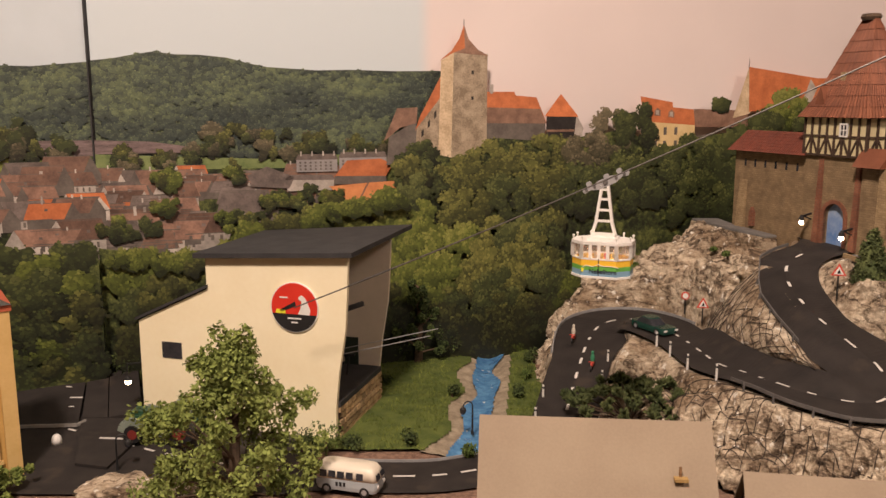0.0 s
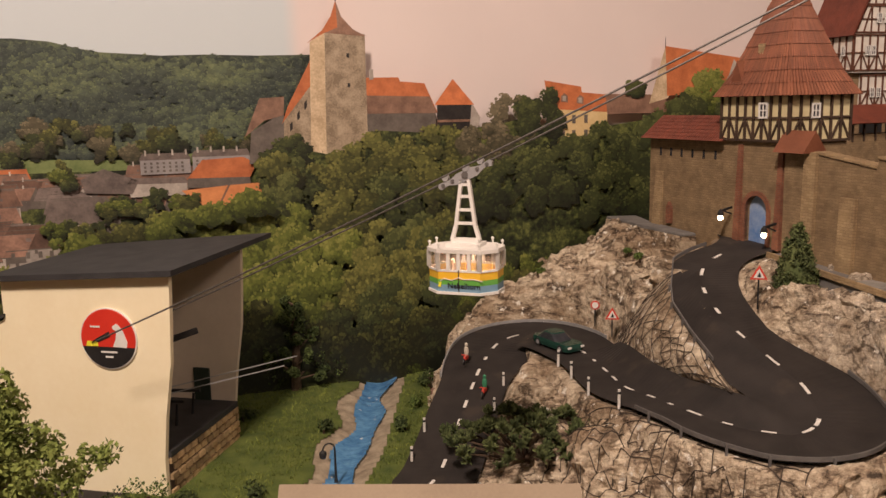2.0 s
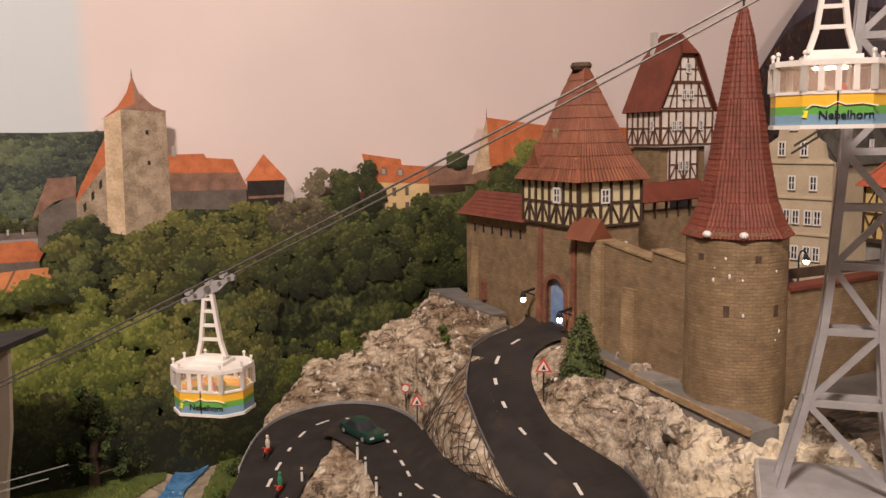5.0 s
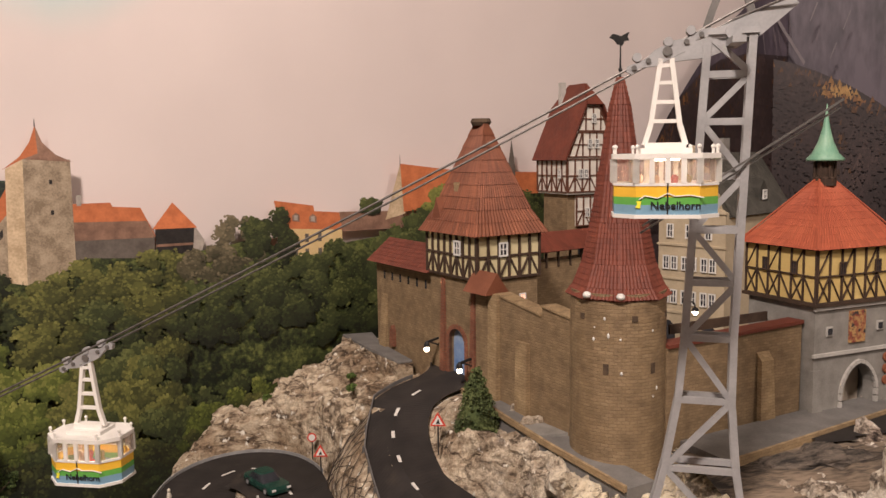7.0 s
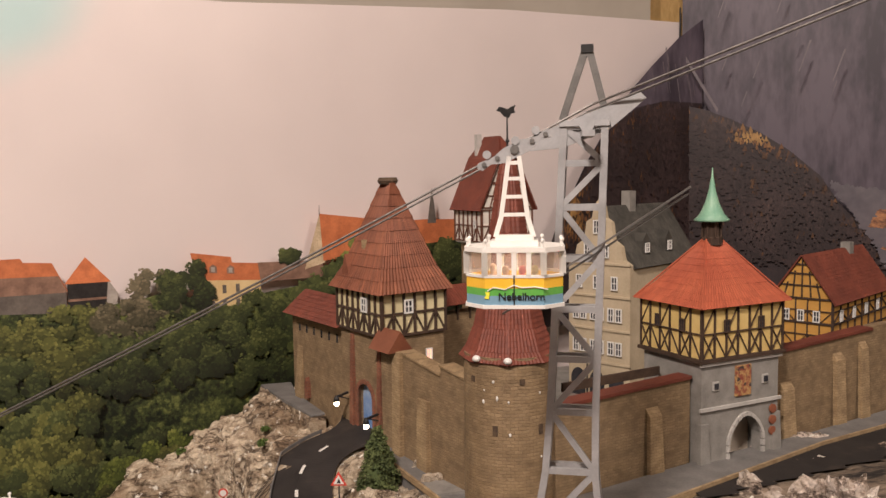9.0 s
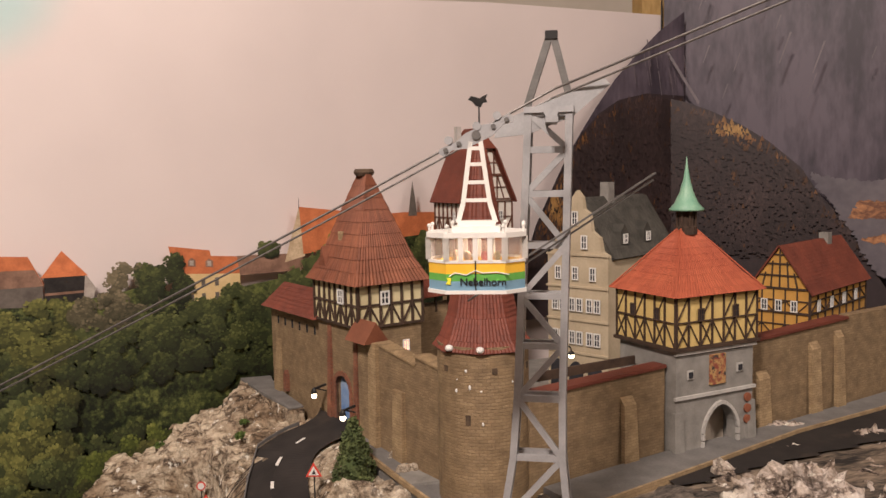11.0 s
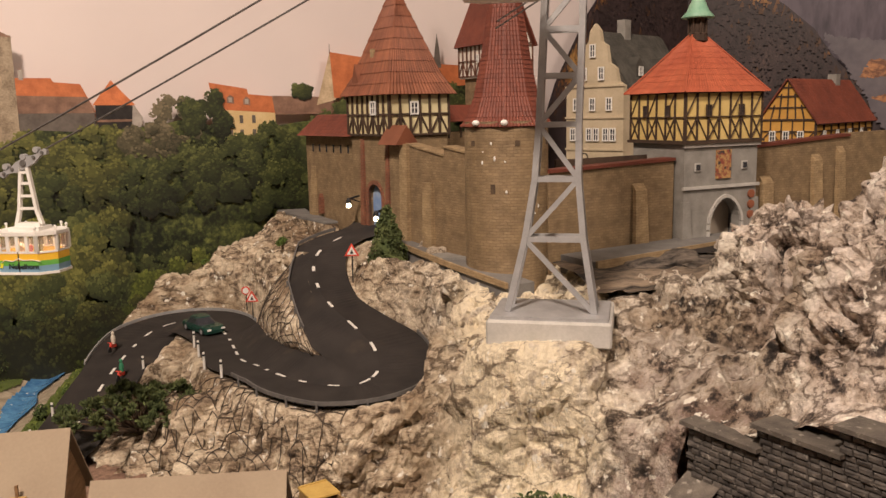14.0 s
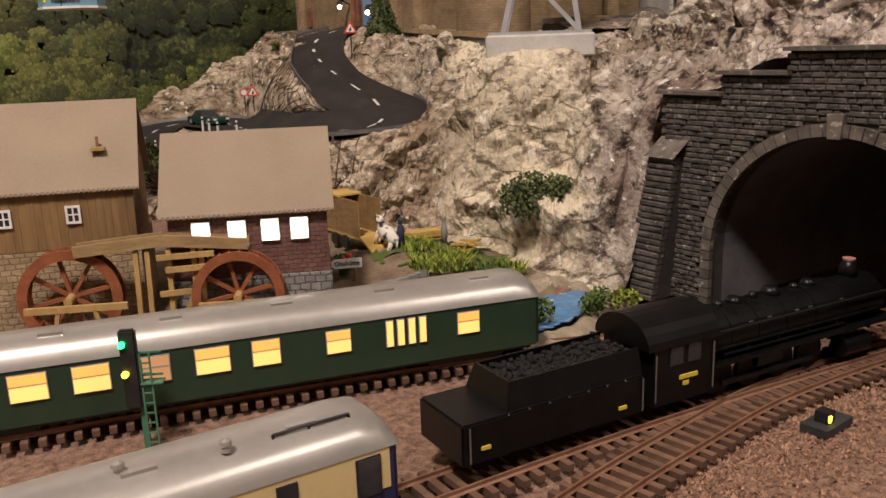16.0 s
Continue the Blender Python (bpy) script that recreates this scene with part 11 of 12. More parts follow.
def broad_tree(x, y, z, h, r, material, label, seed, clumps_n=46, leaf=0.0024):
    """A model tree: limbs that end in separate tufts of leaves, with gaps between them."""
    rng = random.Random(seed)
    ob = thing("tree", at(x, y, z), label, "tree", "trees")
    bm = bm_new()
    tube(bm, (0, 0, -0.002), (0.002, 0.001, h * 0.45), 0.0052, 0.0036, n=10)
    tube(bm, (0.002, 0.001, h * 0.45), (0.0, 0.0, h * 0.80), 0.0036, 0.0012, n=8)
    tips = []
    for k in range(clumps_n):
        a = k * 2.399 + rng.uniform(-0.3, 0.3)
        t = (k + 0.5) / clumps_n
        zc = h * (0.16 + 0.74 * t + rng.uniform(-0.06, 0.06))
        reach = r * (1.0 - 0.86 * max(0.0, t - 0.25) / 0.75) * rng.uniform(0.55, 1.12)
        tip = Vector((reach * math.cos(a), reach * math.sin(a), zc))
        tips.append(tip)
        tube(bm, (0.001, 0, max(h * 0.12, zc - reach * 0.8)), tip, 0.0014, 0.0005, n=5)
    part("trunk", bm, BARK, ob)
    bm = bm_new()
    for tip in tips:
        out = Vector((tip.x, tip.y, 0.0)) * 0.35 + Vector((0, 0, r * 0.55))
        for _ in range(5):
            q = tip + out * rng.uniform(-0.22, 0.34) + Vector((rng.uniform(-1, 1), rng.uniform(-1, 1), rng.uniform(-0.5, 0.5))) * r * 0.13
            s = r * rng.uniform(0.095, 0.165)
            leaves(bm, q, (s, s, s * 1.1), 78, leaf, rng)
    part("crown", bm, material, ob)
    return ob


LEAF_TREE = grainy("olive_foliage", (0.130, 0.175, 0.036), (0.255, 0.300, 0.075), 70, 0.9, 0.3, island=0.18)
LEAF_BRIGHT = grainy("yellow_green_foliage", (0.13, 0.18, 0.020), (0.34, 0.38, 0.060), 90, 0.9, 0.3, island=0.45)
LEAF_BLUE = grainy("blue_green_foliage", (0.040, 0.062, 0.020), (0.135, 0.160, 0.054), 70, 0.9, 0.3, island=0.4)
broad_tree(-0.1500, 0.5600, 0.0300, 0.130, 0.060, LEAF_TREE, "olive green broad-leaved model tree beside the yard", 31, 44, 0.0019)
broad_tree(-0.3380, 0.5660, 0.0290, 0.040, 0.030, LEAF_TREE, "low olive green model tree beside the yellow house", 32, 22, 0.002)
bush(-0.0970, 0.6560, 0.0310, 0.016, 0.030, LEAF, "green bush at the foot of the station", 33)
bush(-0.1160, 0.6500, 0.0310, 0.012, 0.022, LEAF_DARK, "dark green bush at the foot of the station", 34)
bush(-0.0740, 0.6680, 0.0300, 0.013, 0.012, LEAF_DARK, "low dark green bush beside the platform wall", 35)
bush(-0.0280, 0.6700, 0.0310, 0.010, 0.014, LEAF_DARK, "dark green bush at the edge of the meadow", 36)
bush(0.0090, 0.7910, 0.0320, 0.0095, 0.014, LEAF_DARK, "dark green bush on the river bank", 37)
bush(0.0780, 0.7900, 0.0320, 0.0110, 0.012, LEAF_DARK, "dark green bush on the river bank", 38)
bush(0.0880, 0.8450, 0.0320, 0.0100, 0.011, LEAF, "green bush between river and road", 39)
bush(0.1020, 0.9000, 0.0340, 0.0120, 0.014, LEAF_DARK, "dark green bush between river and road", 40)
bush(0.0230, 0.6480, 0.0310, 0.0110, 0.016, LEAF, "green bush beside the brown roof", 41)
bush(-0.0650, 0.8250, 0.0310, 0.014, 0.014, LEAF_DARK, "dark green bush behind the station", 42)
# dark shrubs where the meadow meets the backdrop
for k, (x, r, h) in enumerate(((-0.090, 0.022, 0.045), (-0.045, 0.024, 0.055), (0.000, 0.022, 0.040), (0.090, 0.016, 0.030), (-0.16, 0.02, 0.04), (-0.25, 0.024, 0.04), (-0.33, 0.024, 0.045))):
    bush(x, 0.930 + 0.30 * x, 0.030, r, h, LEAF_DARK, "dark green shrub in front of the backdrop", 50 + k, 150)
pine = broad_tree(-0.0280, 0.9050, 0.0300, 0.100, 0.026, LEAF_DARK, "dark pine tree with bare brown trunk at the meadow", 61, 18)
# spreading pine beside the lower road: branches that end in upward brushes of needles
rng = random.Random(71)
ob = thing("pine_shrub", at(0.1640, 0.6880, 0.048), "spreading dark green pine shrub beside the lower road", "bush", "bushes")
bm = bm_new()
for k in range(34):
    a = k * 2.399
    q = 0.046 * math.sqrt((k + 0.5) / 34)
    tip = Vector((q * math.cos(a) * 1.25, q * math.sin(a) * 0.9, 0.034 - 0.42 * q + rng.uniform(-0.006, 0.005)))
    bw = bm_new()
    tube(bw, (0, 0, 0.0), tip, 0.0012, 0.0005, n=5)
    part("branch", bw, BARK, ob)
    for _ in range(5):
        c = tip + Vector((rng.uniform(-1, 1), rng.uniform(-1, 1), rng.uniform(-0.5, 0.5))) * 0.0065
        lean = Vector((c.x * 9, c.y * 9, 0.8)).normalized()
        for _ in range(60):
            d = (lean + Vector((rng.gauss(0, 0.55), rng.gauss(0, 0.55), rng.gauss(0, 0.45)))).normalized()
            w = d.cross(Vector((rng.gauss(0, 1), rng.gauss(0, 1), rng.gauss(0, 1)))).normalized() * 0.0009
            size = rng.uniform(0.0035, 0.0066)
            face(bm, [c - w, c + w, c + d * size + w * 0.5, c + d * size - w * 0.5])
part("foliage", bm, LEAF_BLUE, ob)
# leafy cone beside the gate
rng = random.Random(72)
ob = thing("cone_bush", at(0.3700, 0.7080, 0.162), "dark green cone-shaped leafy conifer beside the castle gate", "bush", "bushes")
bm = bm_new()
for k in range(230):
    t = rng.random() ** 1.25
    r_ = 0.0172 * (1 - t) ** 0.72 * rng.uniform(0.70, 1.08)
    a = rng.uniform(0, 2 * math.pi)
    leaves(bm, (r_ * math.cos(a), r_ * math.sin(a), 0.004 + 0.046 * t), (0.0026, 0.0026, 0.0026), 16, 0.0013, rng)
lathe(bm, [(0.0105, 0.003), (0.0095, 0.018), (0.0050, 0.036), (0.0006, 0.046)], 10)
part("foliage", bm, LEAF_BLUE, ob)
bm = bm_new()
tube(bm, (0, 0, -0.006), (0, 0, 0.005), 0.0018, n=6)
part("stem", bm, BARK, ob)
for x, y, r_, h, s in ((0.293, 0.845, 0.008, 0.008, 81), (0.215, 0.935, 0.010, 0.008, 82), (0.300, 0.905, 0.006, 0.006, 83)):
    bush(x, y, ground_z(x, y) + 0.002, r_, h, LEAF, "small green tuft growing on the rock", s, 60)
# trailing ivy on the cliff below the mast
rng = random.Random(85)
ob = thing("ivy", at(0.402, 0.448, 0.062), "dark green trailing ivy on the rock face", "ivy")
bm = bm_new()
for k in range(420):
    a, q = rng.uniform(0, 2 * math.pi), math.sqrt(rng.random())
    x = -0.004 + 0.026 * q * math.cos(a)
    p = Vector((x, -0.014 + 0.006 * rng.random() - 0.014 * max(0.0, x) / 0.03, 0.006 + 0.011 * q * math.sin(a)))
    way = Vector((rng.gauss(0, 0.35), -0.25 + rng.gauss(0, 0.25), -1.0)).normalized()
    for _ in range(rng.randint(3, 6)):
        w = way.cross(Vector((rng.gauss(0, 1), rng.gauss(0, 1), rng.gauss(0, 1)))).normalized() * 0.0008
        d = (way + Vector((rng.gauss(0, 0.5), rng.gauss(0, 0.4), rng.gauss(0, 0.3)))).normalized() * rng.uniform(0.0022, 0.0038)
        face(bm, [p - w * 0.4, p + d * 0.5 - w * 1.5, p + d, p + d * 0.5 + w * 1.5])
        p = p + way * 0.0024
part("foliage", bm, LEAF_BLUE, ob)


def grass_tuft(x, y, z, r, h, material, label, seed, count):
    rng = random.Random(seed)
    ob = thing("grass_tuft", at(x, y, z), label, "grass tuft", "grass tufts")
    bm = bm_new()
    for _ in range(count):
        a, q = rng.uniform(0, 2 * math.pi), r * math.sqrt(rng.random())
        p = Vector((q * math.cos(a), q * math.sin(a), 0))
        lean = Vector((rng.gauss(0, 0.5), rng.gauss(0, 0.5), 1.0)) * h * rng.uniform(0.5, 1.1)
        s = Vector((rng.gauss(0, 1), rng.gauss(0, 1), 0)).normalized() * 0.0006
        mid = p + lean * 0.55 + Vector((0, 0, h * 0.1))
        face(bm, [p - s, p + s, mid + s * 0.8, mid - s * 0.8])
        face(bm, [mid - s * 0.8, mid + s * 0.8, p + lean])
    part("foliage", bm, material, ob)


grass_tuft(0.328, 0.430, float(ground_height(0.328, 0.430)), 0.020, 0.0105, LEAF_BRIGHT, "yellow-green grass tuft beside the pond", 91, 520)
grass_tuft(0.352, 0.419, float(ground_height(0.352, 0.419)), 0.018, 0.0100, LEAF, "green grass tuft beside the pond", 92, 420)
grass_tuft(0.318, 0.452, float(ground_height(0.318, 0.452)), 0.012, 0.0070, LEAF_BRIGHT, "short yellow-green grass on the mill yard", 99, 200)
grass_tuft(0.372, 0.428, float(ground_height(0.372, 0.428)), 0.012, 0.0085, LEAF_BRIGHT, "yellow-green grass tuft at the cliff foot", 90, 220)
grass_tuft(0.346, 0.401, float(ground_height(0.346, 0.401)), 0.014, 0.0095, LEAF, "green grass tuft hanging over the pond bank", 93, 320)
grass_tuft(0.270, 0.356, 0.000, 0.009, 0.014, LEAF_BRIGHT, "yellow-green grass tuft beside the stone bridge", 94, 220)
bush(0.3320, 0.3530, 0.002, 0.014, 0.020, LEAF_DARK, "round dark green foam bush in front of the pond", 95, 150)
bush(0.3550, 0.3520, 0.002, 0.013, 0.021, LEAF, "round green foam bush in front of the pond", 96, 150)
bush(0.3980, 0.3540, 0.002, 0.014, 0.018, LEAF, "round green foam bush at the tunnel end of the pond", 97, 150)
bush(0.4180, 0.3560, 0.002, 0.010, 0.015, LEAF_BRIGHT, "yellow-green foam bush at the tunnel end of the pond", 98, 120)

# ---- small rocks and the stone bridge ----
def boulder(x, y, z, r, seed, label, squash=(1, 1, 0.7), material=None):
    bm = bm_new()
    ball(bm, (0, 0, 0), r, 4, squash)
    off = Vector((seed, seed * 2, 5))
    for v in bm.verts:
        n_ = v.co.normalized()
        v.co += n_ * r * (0.28 * noise.noise(v.co * (1.6 / r) + off) + 0.14 * noise.noise(v.co * (5 / r) + off))
    ob = part("boulder", bm, material or ROCK)
    ob.matrix_world = at(x, y, z)
    return tagged(ob, label, "rock", "boulders")


boulder(-0.245, 0.590, 0.030, 0.022, 3, "tan rock lump at the edge of the yard", (1.5, 0.9, 0.5))
boulder(-0.205, 0.588, 0.028, 0.016, 4, "tan rock lump at the edge of the yard", (1.4, 0.9, 0.5))
for k, (x, y, r_) in enumerate(((0.352, 0.432, 0.008), (0.372, 0.425, 0.007), (0.300, 0.398, 0.006), (0.392, 0.412, 0.006), (0.345, 0.348, 0.005), (0.300, 0.372, 0.006), (0.285, 0.358, 0.006))):
    boulder(x, y, 0.008 if y > 0.38 else 0.002, r_, 10 + k, "small pale rock beside the pond")
BARKY = grainy("dark_bark_rock", (0.020, 0.017, 0.015), (0.16, 0.13, 0.105), 60, 0.9, 1.0, fine=6, stretch=(0.7, 3, 3), depth=0.003, contrast=1.6)
boulder(0.560, 0.566, 0.171, 0.030, 41, "dark splintered bark-like rock slab on the terrace", (1.6, 0.42, 0.34), BARKY)
bridge = thing("stone_bridge", at(0.2720, 0.4040, 0.003, 14), "grey rubble stone bridge with white weathering", "bridge")
bm = bm_new()
prism(bm, [(0, 0, 0.0), (0.006, 0, 0.0), (0.010, 0, 0.009), (0.030, 0, 0.011), (0.036, 0, 0.004), (0.042, 0, 0.004), (0.042, 0, 0.020), (0, 0, 0.015)], (0, 0.016, 0))
part("arch_wall", bm, MILL_STONE, bridge)
bm = bm_new()
prism(bm, [(-0.001, -0.0015, 0.015), (0.043, -0.0015, 0.020), (0.043, -0.0015, 0.0235), (-0.001, -0.0015, 0.0185)], (0, 0.004, 0))
part("parapet", bm, MILL_STONE, bridge)


# ---- vehicles ----
def wheel(parent, x, y, r, w, rim=None):
    bm = bm_new()
    tube(bm, (x, y - w / 2, r), (x, y + w / 2, r), r, n=16)
    t = part("wheel", bm, BLACK, parent)
    bm = bm_new()
    tube(bm, (x, y - w / 2 - 0.0002, r), (x, y + w / 2 + 0.0002, r), r * 0.55, n=12)
    part("rim", bm, rim or GREY_METAL, t)


bus = thing("minibus", at(-0.0700, 0.5895, 0.0318, -16), "cream and pale blue vintage minibus with dark windows", "van")
BUS_CREAM = grainy("bus_cream", (0.72, 0.66, 0.54), (0.78, 0.72, 0.60), 80, 0.3, 0.02)
BUS_BLUE = grainy("bus_pale_blue", (0.36, 0.40, 0.42), (0.43, 0.47, 0.49), 80, 0.3, 0.02)
L, Wd = 0.0490, 0.0200


def shell(bm, sections):
    """Rounded body: rings of (x, half-width, z) laid one over the other."""
    rings = []
    for x0, x1, hw, z in sections:
        ring = []
        for cx, cy, a0 in ((x1, hw, 0), (x0, hw, 90), (x0, -hw, 180), (x1, -hw, 270)):
            r_ = 0.004
            for k in range(4):
                a = radians(a0 + 30 * k)
                sx, sy = (1 if cx == x1 else -1), (1 if cy > 0 else -1)
                ring.append(bm.verts.new((cx - sx * r_ + r_ * math.cos(a), cy - sy * r_ + r_ * math.sin(a), z)))
        rings.append(ring)
    for a, b in zip(rings, rings[1:]):
        n_ = len(a)
        for i in range(n_):
            bm.faces.new((a[i], a[(i + 1) % n_], b[(i + 1) % n_], b[i]))
    bm.faces.new(rings[0][::-1])
    bm.faces.new(rings[-1])


bm = bm_new()
shell(bm, [(-0.0240, 0.0240, 0.0094, 0.0030), (-0.0245, 0.0248, 0.0100, 0.0060), (-0.0245, 0.0248, 0.0100, 0.0118)])
part("lower_body", bm, BUS_BLUE, bus, smooth=False)
bm = bm_new()
shell(bm, [(-0.0245, 0.0248, 0.0100, 0.0118), (-0.0240, 0.0225, 0.0094, 0.0180), (-0.0225, 0.0205, 0.0084, 0.0208), (-0.0180, 0.0160, 0.0060, 0.0224)])
part("upper_body", bm, BUS_CREAM, bus, smooth=True)
for x in (-0.0175, -0.0105, -0.0035, 0.0035, 0.0115):
    for y in (-1, 1):
        bm = bm_new()
        prism(bm, [(x - 0.0027, y * 0.0100, 0.0130), (x + 0.0027, y * 0.0100, 0.0130), (x + 0.0027, y * 0.0094, 0.0180), (x - 0.0027, y * 0.0094, 0.0180)], (0, y * 0.0003, 0))
        part("window", bm, PANE, bus)
for y in (-0.0045, 0.0045):
    bm = bm_new()
    prism(bm, [(0.0246, y - 0.0032, 0.0128), (0.0246, y + 0.0032, 0.0128), (0.0234, y + 0.0030, 0.0170), (0.0234, y - 0.0030, 0.0170)], (0.0005, 0, 0.0001))
    part("windscreen", bm, PANE, bus)
    bm = bm_new()
    tube(bm, (0.0246, y * 1.4, 0.0080), (0.0254, y * 1.4, 0.0080), 0.0015, n=10)
    part("headlight", bm, WHITE_PAINT, bus)
for x in (-0.0150, 0.0150):
    for y in (-0.0086, 0.0086):
        wheel(bus, x, y, 0.0038, 0.0030)
for x in (-0.0075, -0.0045, -0.0015):
    bm = bm_new()
    box(bm, x, -0.0105, 0.0068, x + 0.0018, -0.0100, 0.0098)
    part("marking", bm, BLACK, bus)

car = thing("car", at(0.2140, 0.8230, 0.0902, -62), "dark green coupe on the hairpin road", "car")
CAR_GREEN = grainy("dark_green_car_paint", (0.010, 0.045, 0.034), (0.018, 0.060, 0.046), 80, 0.25, 0.02)
bm = bm_new()
shell(bm, [(-0.0245, 0.0250, 0.0098, 0.0025), (-0.0250, 0.0255, 0.0102, 0.0055), (-0.0245, 0.0245, 0.0098, 0.0085)])
part("body", bm, CAR_GREEN, car)
bm = bm_new()
shell(bm, [(-0.0180, 0.0115, 0.0090, 0.0085), (-0.0120, 0.0040, 0.0074, 0.0140)])
cabn = part("cabin", bm, PANE, car)
bm = bm_new()
shell(bm, [(-0.0125, 0.0045, 0.0076, 0.0138), (-0.0110, 0.0030, 0.0068, 0.0147)])
part("roof", bm, CAR_GREEN, car)
for x in (-0.0150, 0.0155):
    for y in (-0.0088, 0.0088):
        wheel(car, x, y, 0.0036, 0.0030)
for y in (-0.0070, 0.0070):
    bm = bm_new()
    box(bm, 0.0250, y - 0.0018, 0.0055, 0.0258, y + 0.0018, 0.0072)
    part("headlight", bm, WHITE_PAINT, car)
bm = bm_new()
box(bm, -0.0035, -0.0100, 0.0060, -0.0035 + 0.0003, 0.0100, 0.0084)
part("door_seam", bm, BLACK, car)


def motorbike(x, y, z, turn, coat, label):
    ob = thing("motorbike", at(x, y, z, turn) @ Matrix.Scale(0.78, 4), label, "motorbike", "motorbikes")
    for wx in (-0.0080, 0.0080):
        bm = bm_new()
        tube(bm, (wx, -0.0007, 0.0038), (wx, 0.0007, 0.0038), 0.0038, n=14)
        part("wheel", bm, BLACK, ob)
    bm = bm_new()
    beam(bm, (-0.007, 0, 0.0055), (0.006, 0, 0.0075), 0.0024, 0.0036)
    beam(bm, (0.0080, 0, 0.0040), (0.0050, 0, 0.0110), 0.0010, 0.0010, (0, 1, 0))
    beam(bm, (0.0050, -0.0035, 0.0112), (0.0050, 0.0035, 0.0112), 0.0008, 0.0008)
    part("frame", bm, SIGN_EDGE, ob)
    bm = bm_new()
    lathe(bm, [(0.0020, 0.0), (0.0028, 0.006), (0.0022, 0.0095), (0.0010, 0.0105), (0.0018, 0.0118), (0.0018, 0.0138), (0.0006, 0.0150)], 8, (-0.002, 0, 0.0085))
    part("rider_peg", bm, coat, ob)


GREEN_PEG = grainy("green_peg", (0.03, 0.20, 0.10), (0.05, 0.26, 0.14), 90, 0.6, 0.0)
WHITE_PEG = grainy("white_peg", (0.55, 0.50, 0.42), (0.68, 0.62, 0.52), 90, 0.6, 0.0)
p = ROAD_LINE[road_index(0.128, 0.830)]
motorbike(0.1330, 0.8250, 0.0780, -110, WHITE_PEG, "small red motorbike with a pale rider peg on the road")
motorbike(0.1440, 0.7750, 0.0650, -110, GREEN_PEG, "small orange motorbike with a green rider peg on the road")

truck = thing("tractor", at(-0.2350, 0.6830, 0.0345, 172) @ Matrix.Scale(1.62, 4), "dark green vintage tractor with red wheel rims in the yard", "tractor")
TRUCK_RIM = grainy("dull_red_rim", (0.16, 0.022, 0.018), (0.22, 0.034, 0.026), 80, 0.5, 0.05)
MUDGUARD = grainy("grey_green_mudguard", (0.20, 0.24, 0.20), (0.27, 0.31, 0.26), 80, 0.5, 0.05)
TRUCK_GREEN = grainy("tractor_green", (0.018, 0.065, 0.035), (0.030, 0.085, 0.050), 80, 0.4, 0.05)
bm = bm_new()
box(bm, 0.002, -0.0060, 0.0060, 0.0220, 0.0060, 0.0150)
bmesh.ops.bevel(bm, geom=bm.edges[:], offset=0.0020, segments=2, affect="EDGES")
part("bonnet", bm, TRUCK_GREEN, truck)
bm = bm_new()
box(bm, -0.0160, -0.0085, 0.0060, 0.0020, 0.0085, 0.0110)
box(bm, -0.0140, -0.0080, 0.0110, -0.0020, 0.0080, 0.0172)
part("cab", bm, TRUCK_GREEN, truck)
bm = bm_new()
box(bm, -0.0145, -0.0085, 0.0172, -0.0010, 0.0085, 0.0182)
part("cab_roof", bm, MUDGUARD, truck)
bm = bm_new()
box(bm, 0.0215, -0.0085, 0.0045, 0.0235, 0.0085, 0.0068)
part("bumper", bm, WHITE_PAINT, truck)
for y in (-0.0100, 0.0100):
    bm = bm_new()
    prev = None
    for k in range(7):
        a = math.pi * (0.02 + 0.80 * k / 6)
        p = Vector((0.0160 + 0.0062 * math.cos(a), y, 0.0052 + 0.0062 * math.sin(a)))
        if prev is not None:
            beam(bm, prev, p, 0.0050, 0.0008, (0, 1, 0))
        prev = p
    beam(bm, prev, (-0.0050, y, 0.0058), 0.0050, 0.0008, (0, 1, 0))
    part("mudguard", bm, MUDGUARD, truck, "grey green mudguard")
for x, r_ in ((0.0160, 0.0048), (-0.0100, 0.0072)):
    for y in (-0.0095, 0.0095):
        wheel(truck, x, y, r_, 0.0034, TRUCK_RIM)

# ---- cattle trailer with ramp, cow, planks and signpost beside the mill ----
tl = thing("cattle_trailer", at(0.2870, 0.4955, 0.0280, 17), "ochre wooden cattle trailer with lowered ramp", "trailer")
OCHRE_WOOD = grainy("ochre_wood", (0.40, 0.25, 0.06), (0.56, 0.38, 0.11), 80, 0.8, 0.3, stretch=(1, 1, 4))
DARK_WOOD = grainy("dark_ochre_wood", (0.20, 0.12, 0.045), (0.32, 0.20, 0.08), 80, 0.8, 0.3, stretch=(1, 1, 4))
bm = bm_new()
box(bm, -0.009, -0.022, 0.008, 0.009, 0.024, 0.010)
part("bed", bm, OCHRE_WOOD, tl)
for x in (-0.009, 0.0078):
    for k in range(6):
        bm = bm_new()
        box(bm, x, -0.022 + k * 0.0077, 0.010, x + 0.0012, -0.022 + k * 0.0077 + 0.0070, 0.034)
        part("side_board", bm, DARK_WOOD, tl)
bm = bm_new()
box(bm, -0.009, 0.0228, 0.010, 0.009, 0.024, 0.036)
part("front_board", bm, OCHRE_WOOD, tl)
bm = bm_new()
box(bm, -0.0095, 0.004, 0.034, 0.0095, 0.0245, 0.0352)
part("half_roof", bm, OCHRE_WOOD, tl)
for x in (-0.0095, 0.0095):
    for y in (-0.004, 0.010):
        bm = bm_new()
        tube(bm, (x - 0.001, y, 0.0045), (x + 0.001, y, 0.0045), 0.0045, n=14)
        part("wheel", bm, BLACK, tl)
bm = bm_new()
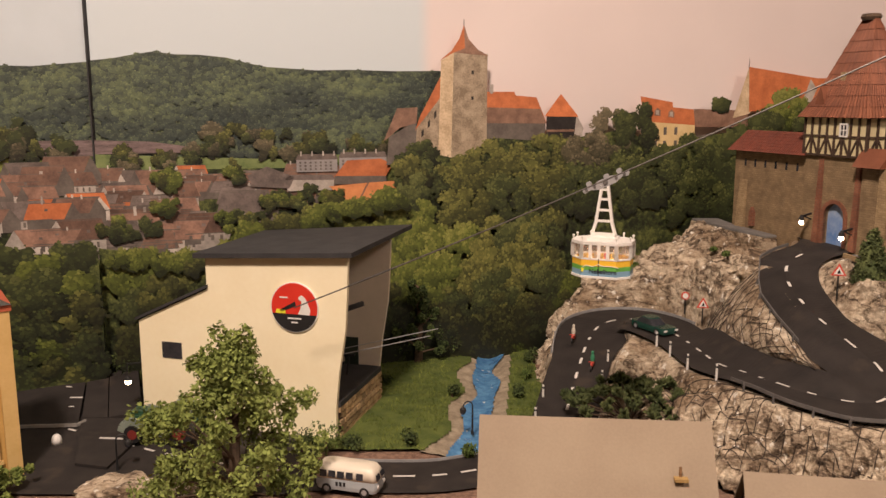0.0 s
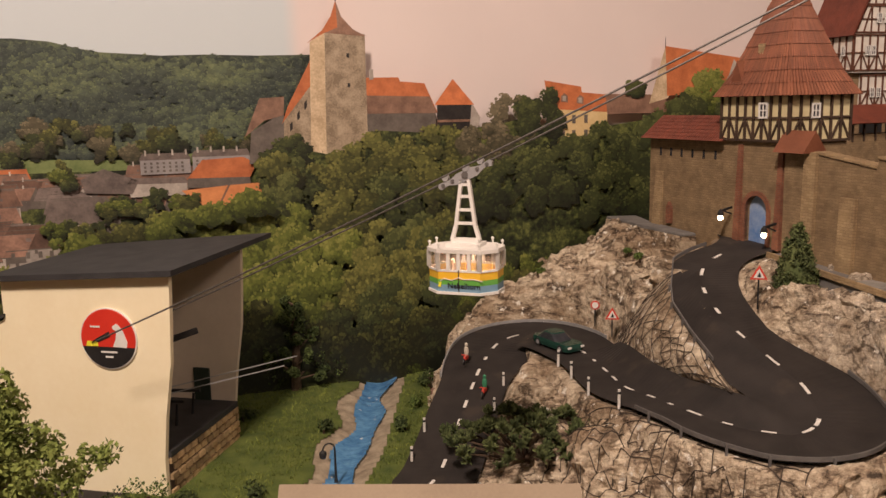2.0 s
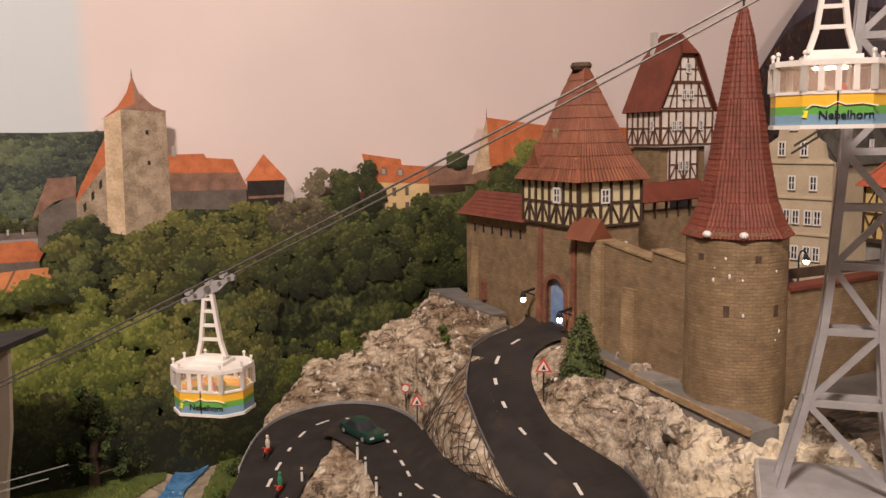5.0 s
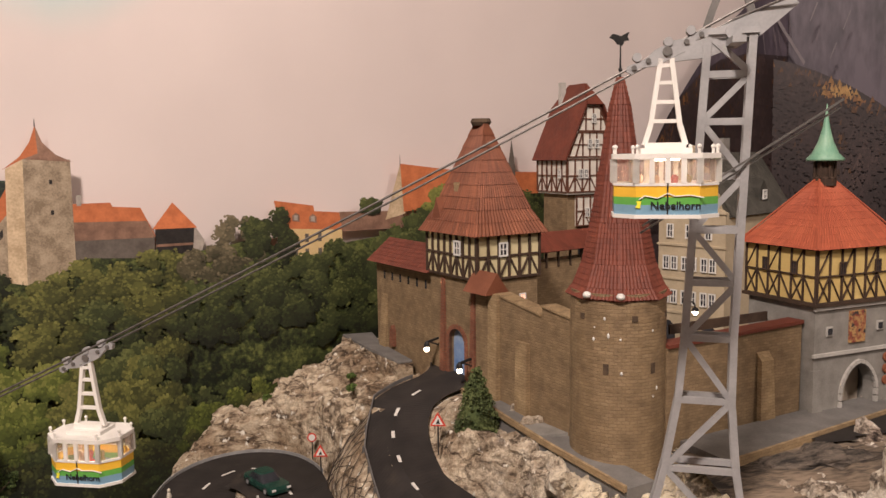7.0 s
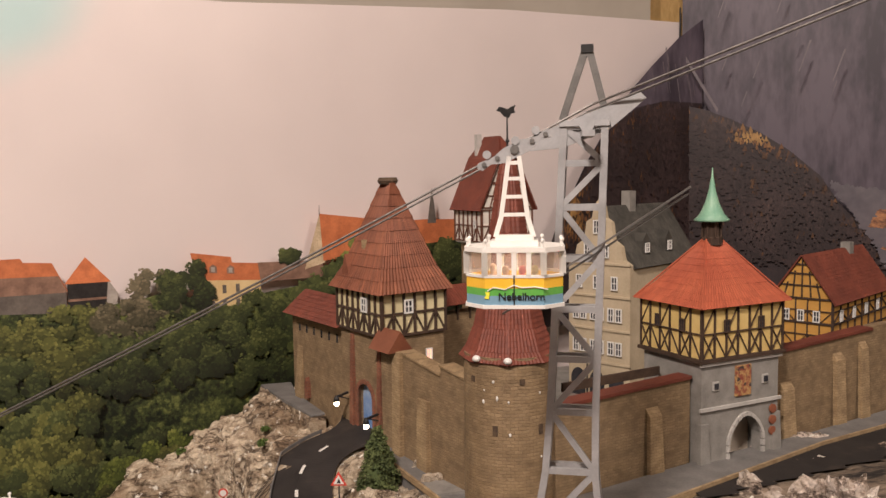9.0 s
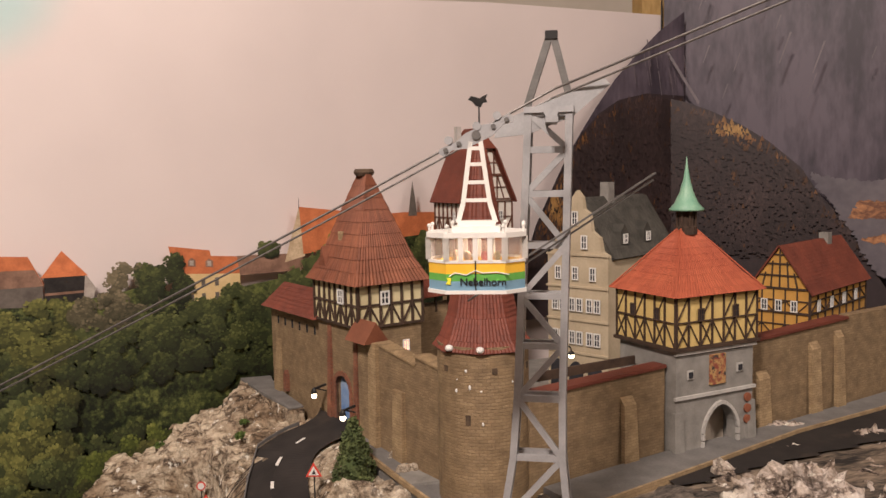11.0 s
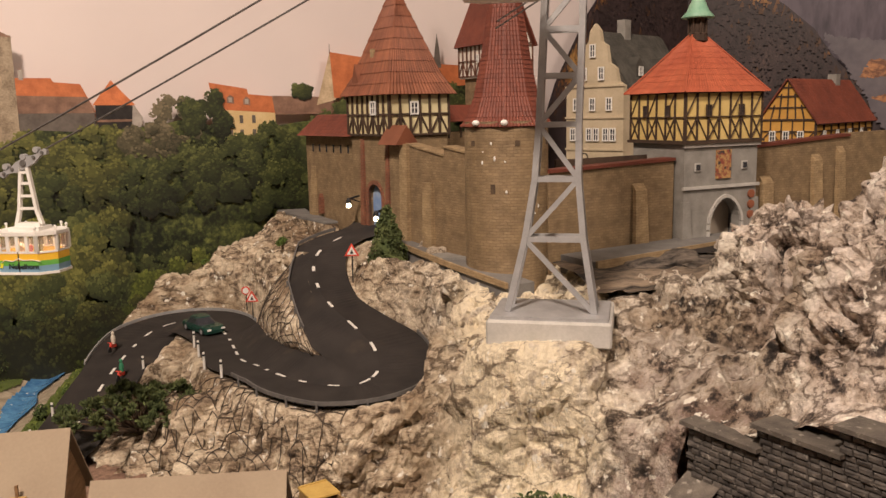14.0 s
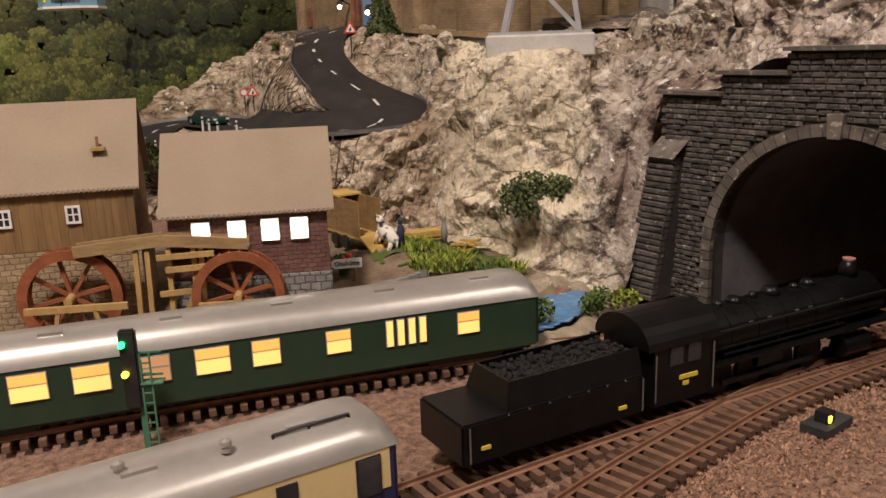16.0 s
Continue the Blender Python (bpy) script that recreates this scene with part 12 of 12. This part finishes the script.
prism(bm, [(-0.0085, -0.022, 0.0092), (0.0085, -0.022, 0.0092), (0.0115, -0.049, -0.0062), (-0.0075, -0.049, -0.0062)], (0, 0, 0.0014))
part("ramp", bm, OCHRE_WOOD, tl, "yellow wooden ramp")
COW = grainy("cow_hide", (0.70, 0.66, 0.58), (0.74, 0.70, 0.62), 40, 0.8, 0.1, spots=((0.02, 0.018, 0.017), 170, 0.50))
bm = bm_new()
ball(bm, (0, 0, 0.0125), 0.0052, 2, (2.0, 0.95, 1.0))
ball(bm, (0.0110, 0, 0.0160), 0.0028, 2, (1.4, 0.85, 0.95))
tube(bm, (0.0070, 0, 0.0130), (0.0105, 0, 0.0160), 0.0030, 0.0022, n=8)
for x in (-0.0075, 0.0060):
    for y in (-0.0026, 0.0026):
        tube(bm, (x, y, 0.0), (x, y, 0.0110), 0.0010, 0.0016, n=6)
tube(bm, (-0.0098, 0, 0.0145), (-0.0115, 0, 0.0060), 0.0006, 0.0004, n=5)
for y in (-0.0022, 0.0022):
    tube(bm, (0.0105, y * 0.6, 0.0182), (0.0112, y * 1.5, 0.0205), 0.0006, 0.0002, n=5)
cow = part("toy_cow", bm, COW, smooth=True)
cow.matrix_world = Matrix.Translation((0.2990, 0.4630, 0.0300)) @ pose(0, 0, 0, 0, -26, 112) @ Matrix.Scale(1.05, 4)
tagged(cow, "white toy cow with black patches on the ramp", "toy cow")
peg = bm_new()
lathe(peg, [(0.0022, 0.0), (0.0026, 0.011), (0.0020, 0.0150), (0.0010, 0.0160), (0.0017, 0.0175), (0.0017, 0.0195), (0.0006, 0.0208)], 10)
pg = part("figure_peg", peg, grainy("dark_blue_peg", (0.015, 0.022, 0.05), (0.03, 0.04, 0.08), 90, 0.7, 0.0), smooth=True)
pg.matrix_world = at(0.3085, 0.4530, float(ground_height(0.3085, 0.453)))
tagged(pg, "plain dark blue figure peg behind the cow", "figure", "figure pegs")
peg = bm_new()
lathe(peg, [(0.0020, 0.0), (0.0024, 0.010), (0.0018, 0.0140), (0.0009, 0.0150), (0.0016, 0.0165), (0.0016, 0.0185), (0.0006, 0.0198)], 10)
pg = part("figure_peg", peg, GREY_STONE, smooth=True)
pg.matrix_world = at(0.3423, 0.4650, float(ground_height(0.3423, 0.465)) + 0.001)
tagged(pg, "plain grey figure peg beside the planks", "figure", "figure pegs")
pile = thing("plank_pile", at(0.3320, 0.4800, float(ground_height(0.332, 0.480)) + 0.001, 4), "pile of fresh yellow planks on the grass", "plank pile")
rng = random.Random(77)
for k in range(11):
    bm = bm_new()
    z = 0.001 + 0.0022 * (k // 4)
    y = -0.006 + 0.004 * (k % 4) + rng.uniform(-0.0006, 0.0006)
    x = rng.uniform(-0.003, 0.003)
    box(bm, -0.014 + x, y - 0.0018, z, 0.012 + x, y + 0.0018, z + 0.0019)
    part("plank", bm, OCHRE_WOOD, pile)
pile = thing("plank_pile", at(0.3533, 0.4548, float(ground_height(0.3533, 0.4548)) + 0.001, -20), "loose heap of short yellow boards in the grass", "plank pile")
for k in range(8):
    bm = bm_new()
    beam(bm, (rng.uniform(-0.010, 0.0), rng.uniform(-0.006, 0.006), 0.001 + 0.0008 * k), (rng.uniform(0.002, 0.012), rng.uniform(-0.006, 0.006), 0.002 + 0.0008 * k), 0.0028, 0.0012)
    part("board", bm, OCHRE_WOOD, pile)
sp = thing("signpost", at(0.2665, 0.4335, 0.004, -6), "white arrow signpost with small black lettering", "signpost")
bm = bm_new()
tube(bm, (0.006, 0.0006, -0.004), (0.006, 0.0006, 0.0300), 0.0008, n=6)
part("post", bm, BROWN_WOOD, sp)
bm = bm_new()
prism(bm, [(-0.0095, -0.0006, 0.0275), (-0.0065, -0.0006, 0.0245), (0.0105, -0.0006, 0.0245), (0.0105, -0.0006, 0.0305), (-0.0065, -0.0006, 0.0305)], (0, 0.0008, 0))
part("arrow_board", bm, WHITE_PAINT, sp, "white arrow board")
word("Glashütte", 0.0040, Matrix.Translation((0.0012, -0.0008, 0.0275)) @ pose(0, 0, 0, 90, 0, 0), BLACK, sp, label="small black lettering")
fl = thing("flower_bed", at(0.2660, 0.4460, 0.008), "small green flower bed with red blossoms", "flowers")
bm, rd = bm_new(), bm_new()
for k in range(6):
    leaves(bm, (rng.uniform(-0.008, 0.012), rng.uniform(-0.004, 0.004), 0.022 + rng.uniform(-0.003, 0.003)), (0.0035, 0.003, 0.003), 40, 0.0014, rng)
    tube(bm, (0.001 * k, 0, -0.002), (0.001 * k, 0, 0.022), 0.0006, n=5)
for x, z in ((0.002, 0.0235), (0.0055, 0.0260), (-0.005, 0.0225)):
    ball(rd, (x, -0.0035, z), 0.0020, 1)
part("foliage", bm, LEAF, fl)
part("blossom", rd, SIGN_EDGE, fl, "red blossoms")
